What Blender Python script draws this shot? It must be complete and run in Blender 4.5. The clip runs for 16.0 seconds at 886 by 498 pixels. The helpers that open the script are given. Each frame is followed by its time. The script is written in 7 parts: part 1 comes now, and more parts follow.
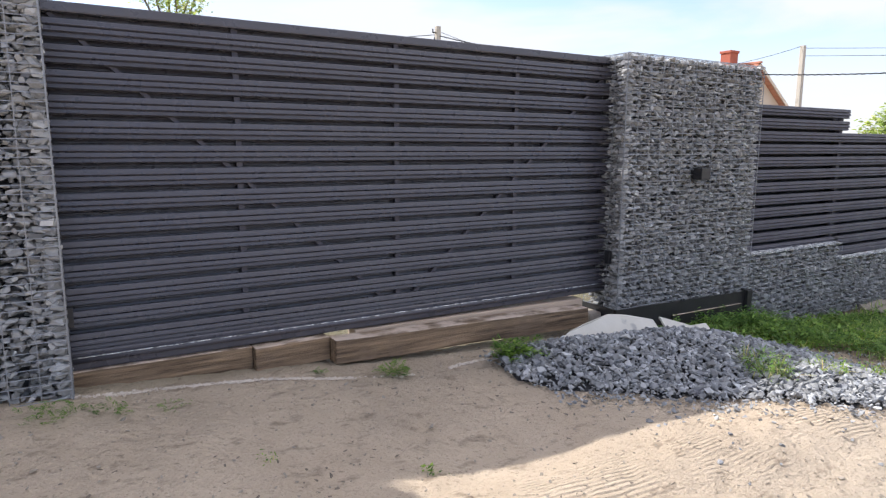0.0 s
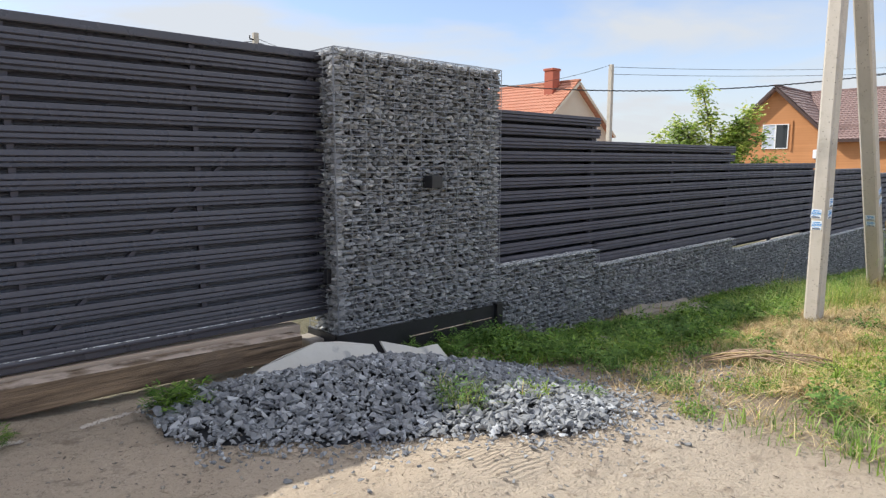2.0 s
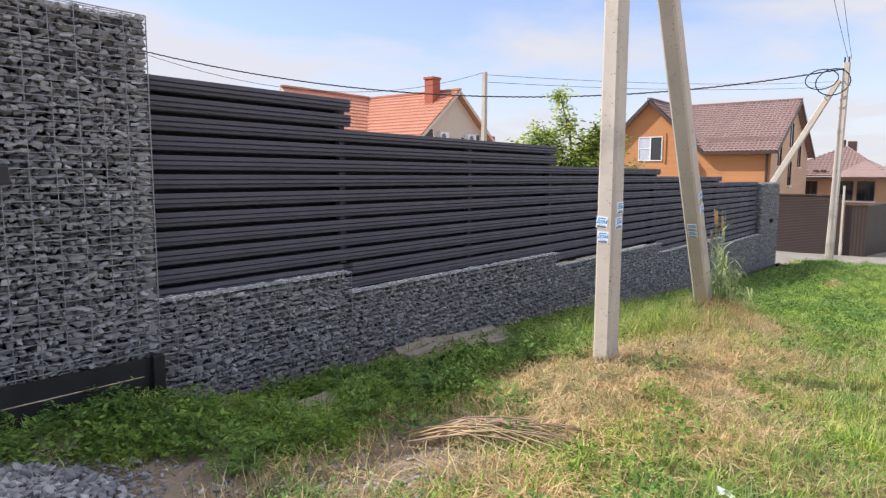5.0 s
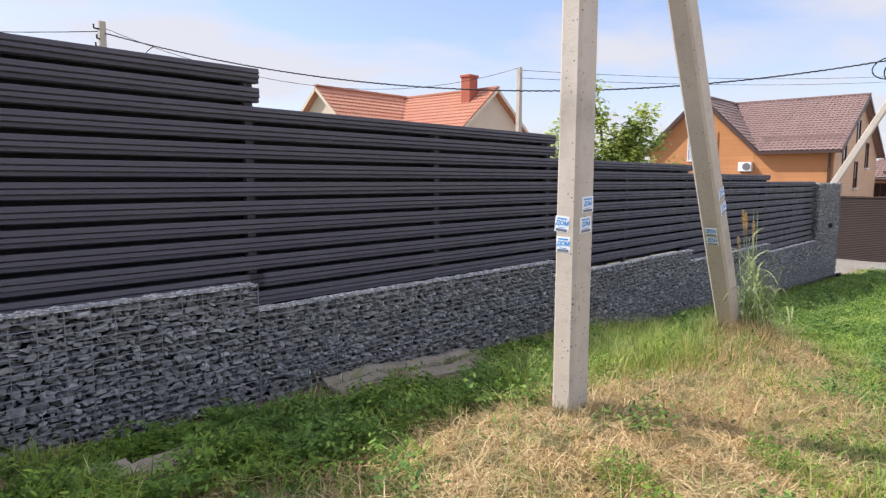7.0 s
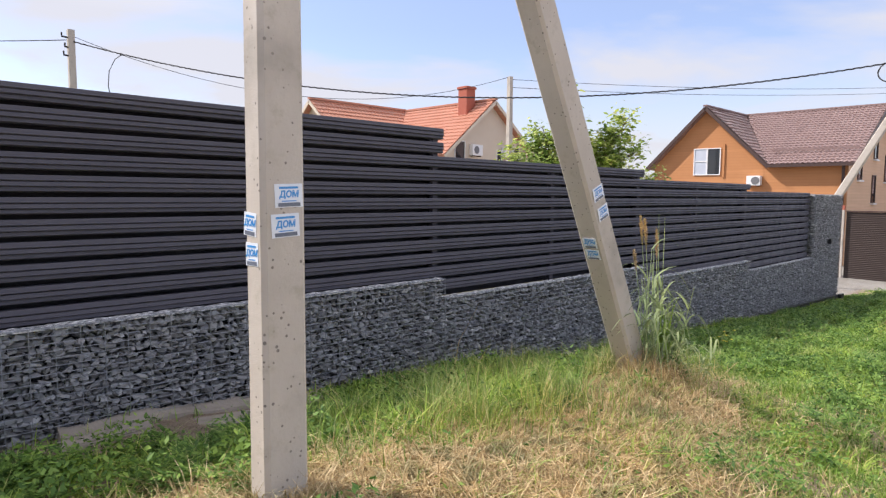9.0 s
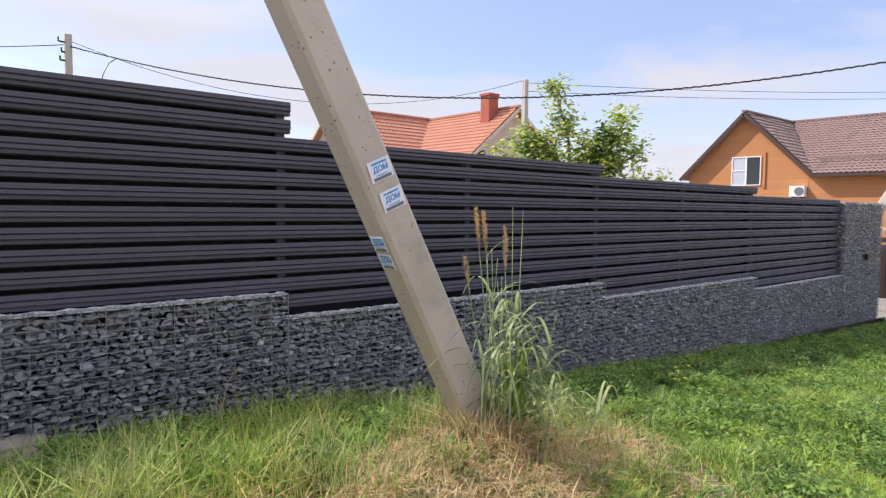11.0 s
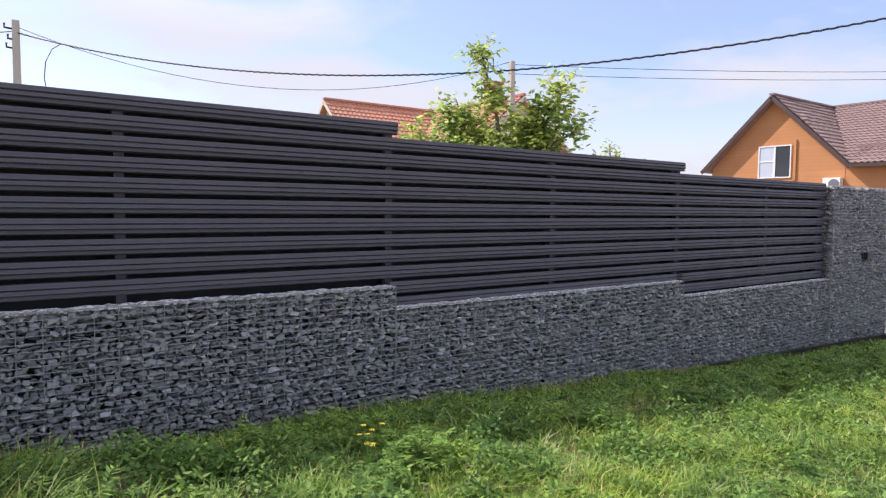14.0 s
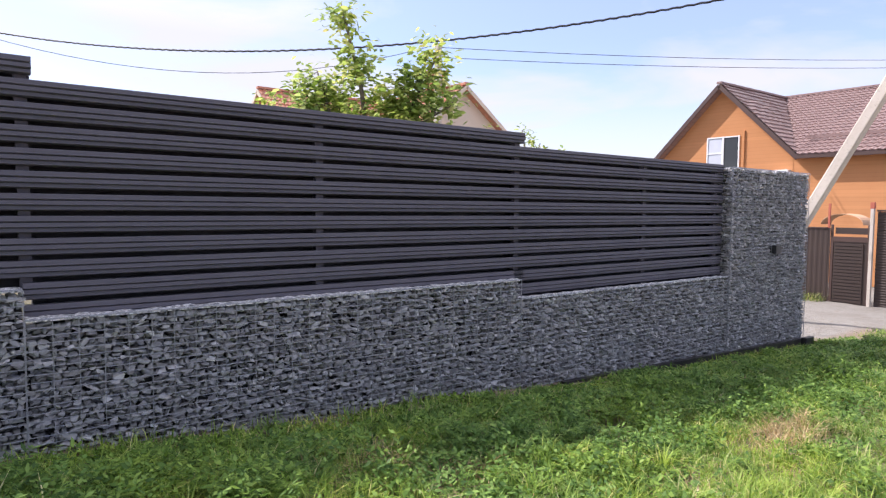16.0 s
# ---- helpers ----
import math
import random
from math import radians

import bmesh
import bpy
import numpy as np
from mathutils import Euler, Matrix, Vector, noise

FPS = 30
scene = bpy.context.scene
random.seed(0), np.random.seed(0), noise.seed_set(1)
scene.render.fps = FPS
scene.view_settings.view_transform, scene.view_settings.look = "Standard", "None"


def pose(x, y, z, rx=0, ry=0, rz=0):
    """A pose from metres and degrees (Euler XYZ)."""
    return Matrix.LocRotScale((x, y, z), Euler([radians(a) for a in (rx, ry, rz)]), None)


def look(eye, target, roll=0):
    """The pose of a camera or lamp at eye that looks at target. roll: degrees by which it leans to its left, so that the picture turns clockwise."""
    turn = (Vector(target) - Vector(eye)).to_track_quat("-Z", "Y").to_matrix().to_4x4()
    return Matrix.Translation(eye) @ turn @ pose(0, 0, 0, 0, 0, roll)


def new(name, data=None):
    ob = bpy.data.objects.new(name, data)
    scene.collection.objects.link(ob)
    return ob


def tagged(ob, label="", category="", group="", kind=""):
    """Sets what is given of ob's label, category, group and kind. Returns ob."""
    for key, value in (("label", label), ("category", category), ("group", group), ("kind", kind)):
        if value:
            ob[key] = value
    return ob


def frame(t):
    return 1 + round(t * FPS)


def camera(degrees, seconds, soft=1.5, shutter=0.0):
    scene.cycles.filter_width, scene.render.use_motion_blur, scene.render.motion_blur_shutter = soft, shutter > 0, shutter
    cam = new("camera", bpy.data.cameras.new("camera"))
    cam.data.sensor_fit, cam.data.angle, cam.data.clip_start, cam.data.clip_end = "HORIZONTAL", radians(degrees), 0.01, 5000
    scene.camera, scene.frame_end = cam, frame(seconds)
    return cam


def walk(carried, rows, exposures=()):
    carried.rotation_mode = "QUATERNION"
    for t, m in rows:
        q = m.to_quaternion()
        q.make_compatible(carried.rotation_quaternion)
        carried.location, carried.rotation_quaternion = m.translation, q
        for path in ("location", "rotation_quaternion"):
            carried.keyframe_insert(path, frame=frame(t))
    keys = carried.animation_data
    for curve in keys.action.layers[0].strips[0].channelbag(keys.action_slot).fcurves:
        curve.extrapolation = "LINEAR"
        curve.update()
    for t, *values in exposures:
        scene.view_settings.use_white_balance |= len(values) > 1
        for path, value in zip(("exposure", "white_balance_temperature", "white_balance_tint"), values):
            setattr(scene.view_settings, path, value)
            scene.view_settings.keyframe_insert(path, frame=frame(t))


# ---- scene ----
cam = camera(69.12, 16.0, 1.3)
METRES, EYE, TILT, LEAN, TURN = 16.675, 1.84, 0.0, 0.0, -30.9
ROWS = [
    (0.0, -0.00436, -0.00579, 0.00177, -0.162, -8.991, -0.18),
    (0.5, 0.00923, 0.00301, 0.00125, -6.116, -8.683, -0.004),
    (1.0, 0.02788, 0.00801, -0.00034, -9.337, -7.809, 0.001),
    (1.5, 0.04929, 0.01593, -0.001, -10.241, -7.761, 0.045),
    (2.0, 0.07717, 0.02964, -0.00216, -12.718, -7.756, -0.013),
    (2.5, 0.10784, 0.04312, -0.00681, -16.984, -7.157, -0.173),
    (3.0, 0.13366, 0.05629, -0.00808, -20.28, -6.848, -0.022),
    (3.5, 0.1568, 0.0702, -0.00903, -21.978, -6.564, -0.015),
    (4.0, 0.18038, 0.08296, -0.00935, -22.141, -6.624, -0.057),
    (6.5, 0.27327, 0.15381, -0.01885, -16.825, -6.32, -0.345),
    (7.0, 0.29866, 0.16873, -0.01941, -16.173, -6.253, -0.258),
    (7.5, 0.32682, 0.18273, -0.02271, -16.089, -5.818, -0.242),
    (8.0, 0.35656, 0.19329, -0.02488, -16.022, -5.279, -0.302),
    (10.5, 0.50452, 0.26401, -0.03564, -10.303, -4.044, -0.424),
    (11.0, 0.53528, 0.28311, -0.03838, -9.583, -3.551, -0.643),
    (11.5, 0.56849, 0.29808, -0.04062, -7.29, -3.125, -0.621),
    (12.0, 0.60113, 0.31523, -0.04224, -5.389, -3.147, -0.594),
    (12.5, 0.6336, 0.3324, -0.04278, -5.068, -3.241, -0.578),
    (13.0, 0.66744, 0.34854, -0.04368, -4.92, -3.363, -0.517),
    (13.5, 0.69914, 0.37197, -0.04686, -4.852, -3.476, -0.52),
    (14.0, 0.73198, 0.39273, -0.05107, -4.684, -3.492, -0.544),
    (14.5, 0.76543, 0.41665, -0.05385, -4.839, -3.626, -0.676),
    (15.0, 0.80067, 0.43596, -0.05637, -5.07, -3.517, -0.491),
    (15.5, 0.83381, 0.4572, -0.05805, -5.438, -3.588, -0.449),
    (16.0, 0.86446, 0.47978, -0.06049, -6.356, -3.602, -0.481),
]
EXPOSURES = [(0.0, 0.90, 6360, 11), (0.5, 0.75, 6360, 10), (1.0, 0.58, 6360, 8), (1.5, 0.50, 6360, 7), (3.0, 0.53, 6430, 9), (4.0, 0.55, 6430, 12), (6.5, 0.57, 6400, 14), (10.5, 0.56, 6420, 16), (13.0, 0.56, 6430, 17), (14.0, 0.63, 6340, 18), (15.0, 0.74, 6300, 20), (16.0, 0.80, 6280, 20)]
walk(cam, [(t, pose(0, 0, EYE, TILT, LEAN, TURN) @ pose(METRES * x, METRES * y, METRES * z, 90 + pitch, roll, yaw)) for t, x, y, z, yaw, pitch, roll in ROWS], EXPOSURES)

# ---- world, sun ----
SUN_TO = Vector((-0.54, 0.80, 1.0)).normalized()
world = bpy.data.worlds.new("sky")
scene.world = world
world.use_nodes = True
wn, wl = world.node_tree.nodes, world.node_tree.links
wn.clear()
w_out, w_bg = wn.new("ShaderNodeOutputWorld"), wn.new("ShaderNodeBackground")
w_sky = wn.new("ShaderNodeTexSky")
w_sky.sky_type = "NISHITA"
w_sky.sun_disc = False
w_sky.sun_elevation = math.asin(SUN_TO.z)
w_sky.sun_rotation = math.atan2(SUN_TO.x, SUN_TO.y)
w_sky.air_density, w_sky.dust_density, w_sky.ozone_density = 1.0, 0.8, 1.5
w_co = wn.new("ShaderNodeTexCoord")
w_sep = wn.new("ShaderNodeSeparateXYZ")
wl.new(w_co.outputs["Generated"], w_sep.inputs[0])


def wmath(op, a, b=None):
    n = wn.new("ShaderNodeMath")
    n.operation = op
    for i, v in enumerate((a, b)):
        if v is None:
            continue
        if isinstance(v, (int, float)):
            n.inputs[i].default_value = v
        else:
            wl.new(v, n.inputs[i])
    return n.outputs[0]


# thin high cloud on a plane far overhead
w_up = wmath("ADD", wmath("MAXIMUM", w_sep.outputs["Z"], 0.0), 0.12)
w_vec = wn.new("ShaderNodeCombineXYZ")
wl.new(wmath("DIVIDE", w_sep.outputs["X"], w_up), w_vec.inputs[0])
wl.new(wmath("DIVIDE", w_sep.outputs["Y"], w_up), w_vec.inputs[1])
w_vec.inputs[2].default_value = 3.7
w_noise = wn.new("ShaderNodeTexNoise")
w_noise.inputs["Scale"].default_value = 0.75
w_noise.inputs["Detail"].default_value = 7.0
w_noise.inputs["Roughness"].default_value = 0.52
w_noise.inputs["Distortion"].default_value = 0.35
wl.new(w_vec.outputs[0], w_noise.inputs["Vector"])
w_ramp = wn.new("ShaderNodeValToRGB")
w_ramp.color_ramp.elements[0].position, w_ramp.color_ramp.elements[1].position = 0.43, 0.60
w_ramp.color_ramp.elements[0].color = (0.15, 0.15, 0.15, 1)
w_ramp.color_ramp.elements[1].color = (0.95, 0.95, 0.95, 1)
wl.new(w_noise.outputs["Fac"], w_ramp.inputs[0])
w_mix = wn.new("ShaderNodeMix")
w_mix.data_type = "RGBA"
# cloud is brightest overhead
w_lum = wn.new("ShaderNodeMix")
w_lum.data_type = "RGBA"
w_lum.inputs["A"].default_value = (3.55, 3.62, 3.82, 1)
w_lum.inputs["B"].default_value = (10.6, 10.0, 9.3, 1)
wl.new(wmath("MINIMUM", wmath("MULTIPLY", wmath("MAXIMUM", wmath("SUBTRACT", w_sep.outputs["Z"], 0.24), 0.0), 1.7), 1.0), w_lum.inputs["Factor"])
wl.new(w_lum.outputs["Result"], w_mix.inputs["B"])
# haze thickens towards the horizon
wl.new(wmath("MAXIMUM", w_ramp.outputs[0], wmath("SUBTRACT", 0.92, wmath("MULTIPLY", w_sep.outputs["Z"], 4.2))), w_mix.inputs["Factor"])
w_tint = wn.new("ShaderNodeMix")
w_tint.data_type, w_tint.blend_type = "RGBA", "MULTIPLY"
w_tint.inputs["Factor"].default_value = 1.0
w_tint.inputs["B"].default_value = (0.90, 0.87, 0.96, 1)
wl.new(w_sky.outputs[0], w_tint.inputs["A"])
wl.new(w_tint.outputs["Result"], w_mix.inputs["A"])
wl.new(w_mix.outputs["Result"], w_bg.inputs["Color"])
w_bg.inputs["Strength"].default_value = 0.15
wl.new(w_bg.outputs[0], w_out.inputs["Surface"])

sun_data = bpy.data.lights.new("sun", "SUN")
sun_data.energy, sun_data.angle, sun_data.color = 3.75, radians(0.55), (1.0, 0.95, 0.87)
sun = new("sun", sun_data)
sun.matrix_world = look(SUN_TO * 60, (0, 0, 0))


# ---- materials ----
class Mat:
    """A node material with short ways to add nodes."""

    def __init__(self, name, rough=0.8, metal=0.0, spec=0.5):
        self.m = bpy.data.materials.new(name)
        self.m.use_nodes = True
        self.n, self.l = self.m.node_tree.nodes, self.m.node_tree.links
        self.b = self.n["Principled BSDF"]
        self.b.inputs["Roughness"].default_value = rough
        self.b.inputs["Metallic"].default_value = metal
        self.b.inputs["Specular IOR Level"].default_value = spec
        self.pos = self.n.new("ShaderNodeNewGeometry").outputs["Position"]
        self.relief = None

    def put(self, v, socket):
        if isinstance(v, (int, float)):
            socket.default_value = v
        elif isinstance(v, tuple):
            socket.default_value = (*v, 1) if len(v) == 3 and len(socket.default_value) == 4 else v
        else:
            self.l.new(v, socket)

    def math(self, op, a, b=0.0, clamp=False):
        n = self.n.new("ShaderNodeMath")
        n.operation, n.use_clamp = op, clamp
        self.put(a, n.inputs[0])
        self.put(b, n.inputs[1])
        return n.outputs[0]

    def scaled(self, sx, sy, sz, vec=None):
        n = self.n.new("ShaderNodeMapping")
        n.inputs["Scale"].default_value = (sx, sy, sz)
        self.l.new(vec or self.pos, n.inputs["Vector"])
        return n.outputs[0]

    def noise(self, scale, detail=4.0, rough=0.55, vec=None, lo=0.0, hi=1.0, distort=0.0):
        n = self.n.new("ShaderNodeTexNoise")
        n.inputs["Scale"].default_value, n.inputs["Detail"].default_value = scale, detail
        n.inputs["Roughness"].default_value, n.inputs["Distortion"].default_value = rough, distort
        self.l.new(vec or self.pos, n.inputs["Vector"])
        return self.span(n.outputs["Fac"], lo, hi) if (lo, hi) != (0.0, 1.0) else n.outputs["Fac"]

    def voronoi(self, scale, vec=None, feature="F1"):
        n = self.n.new("ShaderNodeTexVoronoi")
        n.feature = feature
        n.inputs["Scale"].default_value = scale
        self.l.new(vec or self.pos, n.inputs["Vector"])
        return n.outputs["Distance"]

    def wave(self, scale, distort=0.0, direction="X", vec=None):
        n = self.n.new("ShaderNodeTexWave")
        n.bands_direction = direction
        n.inputs["Scale"].default_value, n.inputs["Distortion"].default_value = scale, distort
        self.l.new(vec or self.pos, n.inputs["Vector"])
        return n.outputs["Fac"]

    def span(self, v, lo, hi, to0=0.0, to1=1.0):
        n = self.n.new("ShaderNodeMapRange")
        n.interpolation_type = "SMOOTHSTEP"
        self.put(v, n.inputs["Value"])
        n.inputs["From Min"].default_value, n.inputs["From Max"].default_value = lo, hi
        n.inputs["To Min"].default_value, n.inputs["To Max"].default_value = to0, to1
        return n.outputs["Result"]

    def mix(self, f, a, b, blend="MIX"):
        n = self.n.new("ShaderNodeMix")
        n.data_type, n.blend_type = "RGBA", blend
        self.put(f, n.inputs["Factor"])
        self.put(a, n.inputs["A"])
        self.put(b, n.inputs["B"])
        return n.outputs["Result"]

    def random(self, island=False):
        if island:
            return self.n.new("ShaderNodeNewGeometry").outputs["Random Per Island"]
        return self.n.new("ShaderNodeObjectInfo").outputs["Random"]

    def ramp(self, f, *stops):
        n = self.n.new("ShaderNodeValToRGB")
        r = n.color_ramp
        while len(r.elements) < len(stops):
            r.elements.new(0.5)
        for e, (p, c) in zip(r.elements, stops):
            e.position, e.color = p, (*c, 1)
        self.put(f, n.inputs[0])
        return n.outputs[0]

    def color(self, v):
        self.put(v, self.b.inputs["Base Color"])
        return self

    def rough(self, v):
        self.put(v, self.b.inputs["Roughness"])
        return self

    def bump(self, h, strength=0.3, dist=0.01):
        n = self.n.new("ShaderNodeBump")
        n.inputs["Strength"].default_value, n.inputs["Distance"].default_value = strength, dist
        self.l.new(h, n.inputs["Height"])
        if self.relief:
            self.l.new(self.relief, n.inputs["Normal"])
        self.relief = n.outputs["Normal"]
        self.l.new(self.relief, self.b.inputs["Normal"])
        return self


def metal_paint(name, dark, light, rough=0.42, spec=0.5):
    """Matt powder coating, dusty in spots."""
    k = Mat(name, rough, spec=spec)
    f = k.noise(2.1, 5)
    c = k.mix(f, dark, light)
    dust_light = k.noise(38, 3, lo=0.5, hi=0.85)
    c = k.mix(k.math("MULTIPLY", dust_light, 0.08), c, (0.22, 0.21, 0.20))
    k.color(c).rough(k.span(k.noise(7, 4), 0.3, 0.7, rough - 0.07, rough + 0.12))
    k.bump(k.noise(240, 2), 0.08, 0.002)
    return k.m


M_SLAT = metal_paint("graphite_coated_steel", (0.086, 0.083, 0.100), (0.110, 0.106, 0.126), 0.48, 0.16)
M_GATE = metal_paint("graphite_coated_gate_steel", (0.062, 0.060, 0.074), (0.081, 0.079, 0.094), 0.30)
# darker graphite; on the fence's back slats it paints in the gap shade
M_DARK_STEEL = metal_paint("dark_graphite_steel", (0.032, 0.032, 0.039), (0.044, 0.043, 0.052), 0.55, 0.2)
M_GRILLE = metal_paint("grey_fan_grille", (0.13, 0.13, 0.135), (0.20, 0.20, 0.205), 0.5)
M_BLACK = metal_paint("black_coated_steel", (0.012, 0.012, 0.014), (0.022, 0.022, 0.025), 0.4)


def stone_mat(name, island, tint=(1.0, 1.0, 1.0), gain=1.0, tones=(0.085, 0.135, 0.175, 0.225, 0.33)):
    k = Mat(name, 0.82, spec=0.35)
    r = k.random(island)
    t = lambda v, w=1.0: tuple(v * gain * c for c in tint)
    c = k.ramp(r, (0.0, t(tones[0])), (0.35, t(tones[1])), (0.65, t(tones[2])), (0.88, t(tones[3])), (1.0, t(tones[4])))
    c = k.mix(k.noise(26, 6, 0.62, lo=0.45, hi=0.95), c, (0.30 * gain, 0.305 * gain, 0.32 * gain))
    c = k.mix(k.noise(9, 3, lo=0.55, hi=0.8), c, (0.10 * gain, 0.10 * gain, 0.115 * gain))
    k.color(c)
    k.bump(k.noise(90, 5, 0.65), 0.5, 0.006)
    return k.m


M_STONE = stone_mat("grey_crushed_stone", False, (1.0, 1.0, 0.99), 1.80)
M_STONES = stone_mat("grey_crushed_stone_fill", True, (1.0, 1.0, 0.99), 1.80)
M_RUBBLE = stone_mat("blue_grey_gravel", False, (0.98, 1.0, 1.02), 1.25, (0.13, 0.18, 0.22, 0.28, 0.42))
M_RUBBLES = stone_mat("blue_grey_gravel_heap", True, (0.98, 1.0, 1.02), 1.25, (0.13, 0.18, 0.22, 0.28, 0.42))

# near-black filler: the shade between stones is put into its colour
k = Mat("gap_shade_core", 0.95)
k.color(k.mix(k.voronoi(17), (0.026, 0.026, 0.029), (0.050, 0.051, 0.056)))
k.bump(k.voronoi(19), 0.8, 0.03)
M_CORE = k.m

k = Mat("galvanised_wire", 0.5, 0.5)
k.color(k.mix(k.noise(30, 3), (0.22, 0.225, 0.24), (0.36, 0.37, 0.39)))
M_WIRE = k.m

k = Mat("cable_black", 0.6)
k.color((0.02, 0.02, 0.022))
M_CABLE = k.m

k = Mat("ground_soil", 0.95, spec=0.2)
px = k.n.new("ShaderNodeSeparateXYZ")
k.l.new(k.pos, px.inputs[0])
wob = k.math("MULTIPLY", k.math("SUBTRACT", k.noise(0.9, 5), 0.5), 1.6)
sand = k.mix(k.noise(2.3, 8, 0.62), (0.42, 0.345, 0.265), (0.57, 0.485, 0.385))
earth = k.mix(k.noise(3.1, 8, 0.64), (0.45, 0.36, 0.265), (0.63, 0.52, 0.405))
loam = k.mix(k.noise(2.0, 7, 0.6), (0.19, 0.145, 0.10), (0.40, 0.315, 0.235))
# forecourt of fine earth in front of the gate, sand on the lane, loam under the grass
in_verge = k.math("MULTIPLY", k.span(k.math("ADD", px.outputs["X"], wob), 4.6, 6.4), k.span(k.math("ADD", px.outputs["Y"], k.math("MULTIPLY", wob, 0.3)), -0.50, 0.20))
on_lane = k.span(k.math("ADD", px.outputs["Y"], k.math("MULTIPLY", wob, 0.5)), 1.2, 2.3, 1.0, 0.0)
c = k.mix(on_lane, earth, sand)
c = k.mix(in_verge, c, loam)
# pale side street beyond the corner
street = k.math("MAXIMUM", k.span(k.math("ADD", px.outputs["X"], k.math("MULTIPLY", wob, 0.3)), 30.6, 31.1), k.math("MULTIPLY", k.span(px.outputs["X"], 28.0, 28.5), k.span(px.outputs["Y"], 4.15, 4.5)))
c = k.mix(street, c, k.mix(k.noise(4, 5), (0.25, 0.235, 0.205), (0.36, 0.34, 0.30)))
yard = k.math("MULTIPLY", k.span(px.outputs["Y"], 4.1, 4.6), k.span(px.outputs["X"], 27.6, 28.2, 1.0, 0.0))
c = k.mix(yard, c, (0.16, 0.15, 0.09))
grit = k.noise(48, 6, 0.7)
c = k.mix(k.span(grit, 0.54, 0.70, 0.0, 0.5), c, (0.17, 0.13, 0.095))
clods = k.noise(7, 5, 0.62, vec=k.scaled(0.8, 1.2, 1.0))
c = k.mix(k.span(clods, 0.55, 0.70, 0.0, 0.60), c, (0.21, 0.16, 0.115))
pits = k.noise(19, 5, 0.65)
c = k.mix(k.span(pits, 0.59, 0.70, 0.0, 0.6), c, (0.17, 0.13, 0.09))
c = k.mix(k.span(k.noise(75, 3, 0.6), 0.60, 0.74, 0.0, 0.5), c, (0.60, 0.54, 0.46))
damp = k.noise(0.75, 4, 0.5, lo=0.48, hi=0.66)
c = k.mix(k.math("MULTIPLY", damp, 0.20), c, (0.15, 0.12, 0.095))
k.color(c)
k.bump(k.noise(5, 8, 0.66), 0.7, 0.09)
k.bump(k.noise(42, 6, 0.7), 0.9, 0.025)
k.bump(clods, 0.5, 0.06)
k.bump(pits, 0.5, 0.025)
# tyre treads pressed into the sand
tread = k.math("MULTIPLY", k.span(px.outputs["Y"], 1.70, 1.80), k.span(px.outputs["Y"], 2.20, 2.36, 1.0, 0.0))
tread = k.math("MULTIPLY", tread, k.span(px.outputs["X"], 3.6, 4.4, 1.0, 0.0))
k.bump(k.math("MULTIPLY", k.math("MULTIPLY", tread, k.noise(1.6, 3, lo=0.40, hi=0.60)), k.wave(10.0, 1.6, "Y", k.scaled(0.14, 1, 1))), 0.6, 0.02)
M_GROUND = k.m

k = Mat("pale_dry_mortar", 0.95)
k.color(k.mix(k.noise(14, 6), (0.52, 0.44, 0.37), (0.74, 0.66, 0.58)))
k.bump(k.noise(40, 6, 0.7), 0.8, 0.012)
M_CHALK = k.m

k = Mat("grey_concrete_slab", 0.9)
k.color(k.mix(k.noise(9, 7, 0.65), (0.22, 0.19, 0.155), (0.40, 0.35, 0.29)))
k.bump(k.noise(35, 6, 0.7), 0.5, 0.01)
M_SLAB = k.m

k = Mat("white_plaster_sheet", 0.85)
c = k.mix(k.noise(4, 6), (0.54, 0.51, 0.45), (0.70, 0.67, 0.61))
c = k.mix(k.noise(7, 6, lo=0.56, hi=0.72), c, (0.36, 0.35, 0.34))
k.color(c).bump(k.noise(16, 5), 0.3, 0.01)
M_SHEET = k.m

k = Mat("weathered_timber", 0.85)
g = k.noise(1.0, 8, 0.62, vec=k.scaled(1.6, 26, 34))
c = k.mix(k.span(g, 0.3, 0.7), (0.065, 0.042, 0.026), (0.31, 0.215, 0.135))
c = k.mix(k.noise(3.2, 5, lo=0.5, hi=0.75), c, (0.19, 0.132, 0.087))
c = k.mix(k.noise(1.0, 5, 0.6, vec=k.scaled(0.7, 26, 20), lo=0.62, hi=0.70), c, (0.05, 0.034, 0.024))
# pale dust and light on upward faces, both put into the colour
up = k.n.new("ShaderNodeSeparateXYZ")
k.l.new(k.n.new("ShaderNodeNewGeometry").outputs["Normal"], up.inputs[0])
dust_light = k.math("MULTIPLY", k.span(up.outputs["Z"], 0.6, 0.9), k.noise(6, 5, lo=0.30, hi=0.60))
c = k.mix(dust_light, c, (0.62, 0.50, 0.41))
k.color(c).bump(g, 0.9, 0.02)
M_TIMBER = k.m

k = Mat("pale_new_timber", 0.8)
g = k.noise(1.0, 8, 0.62, vec=k.scaled(1.6, 26, 34))
k.color(k.mix(g, (0.34, 0.25, 0.18), (0.62, 0.50, 0.40))).bump(g, 0.5, 0.01)
M_PLANK = k.m

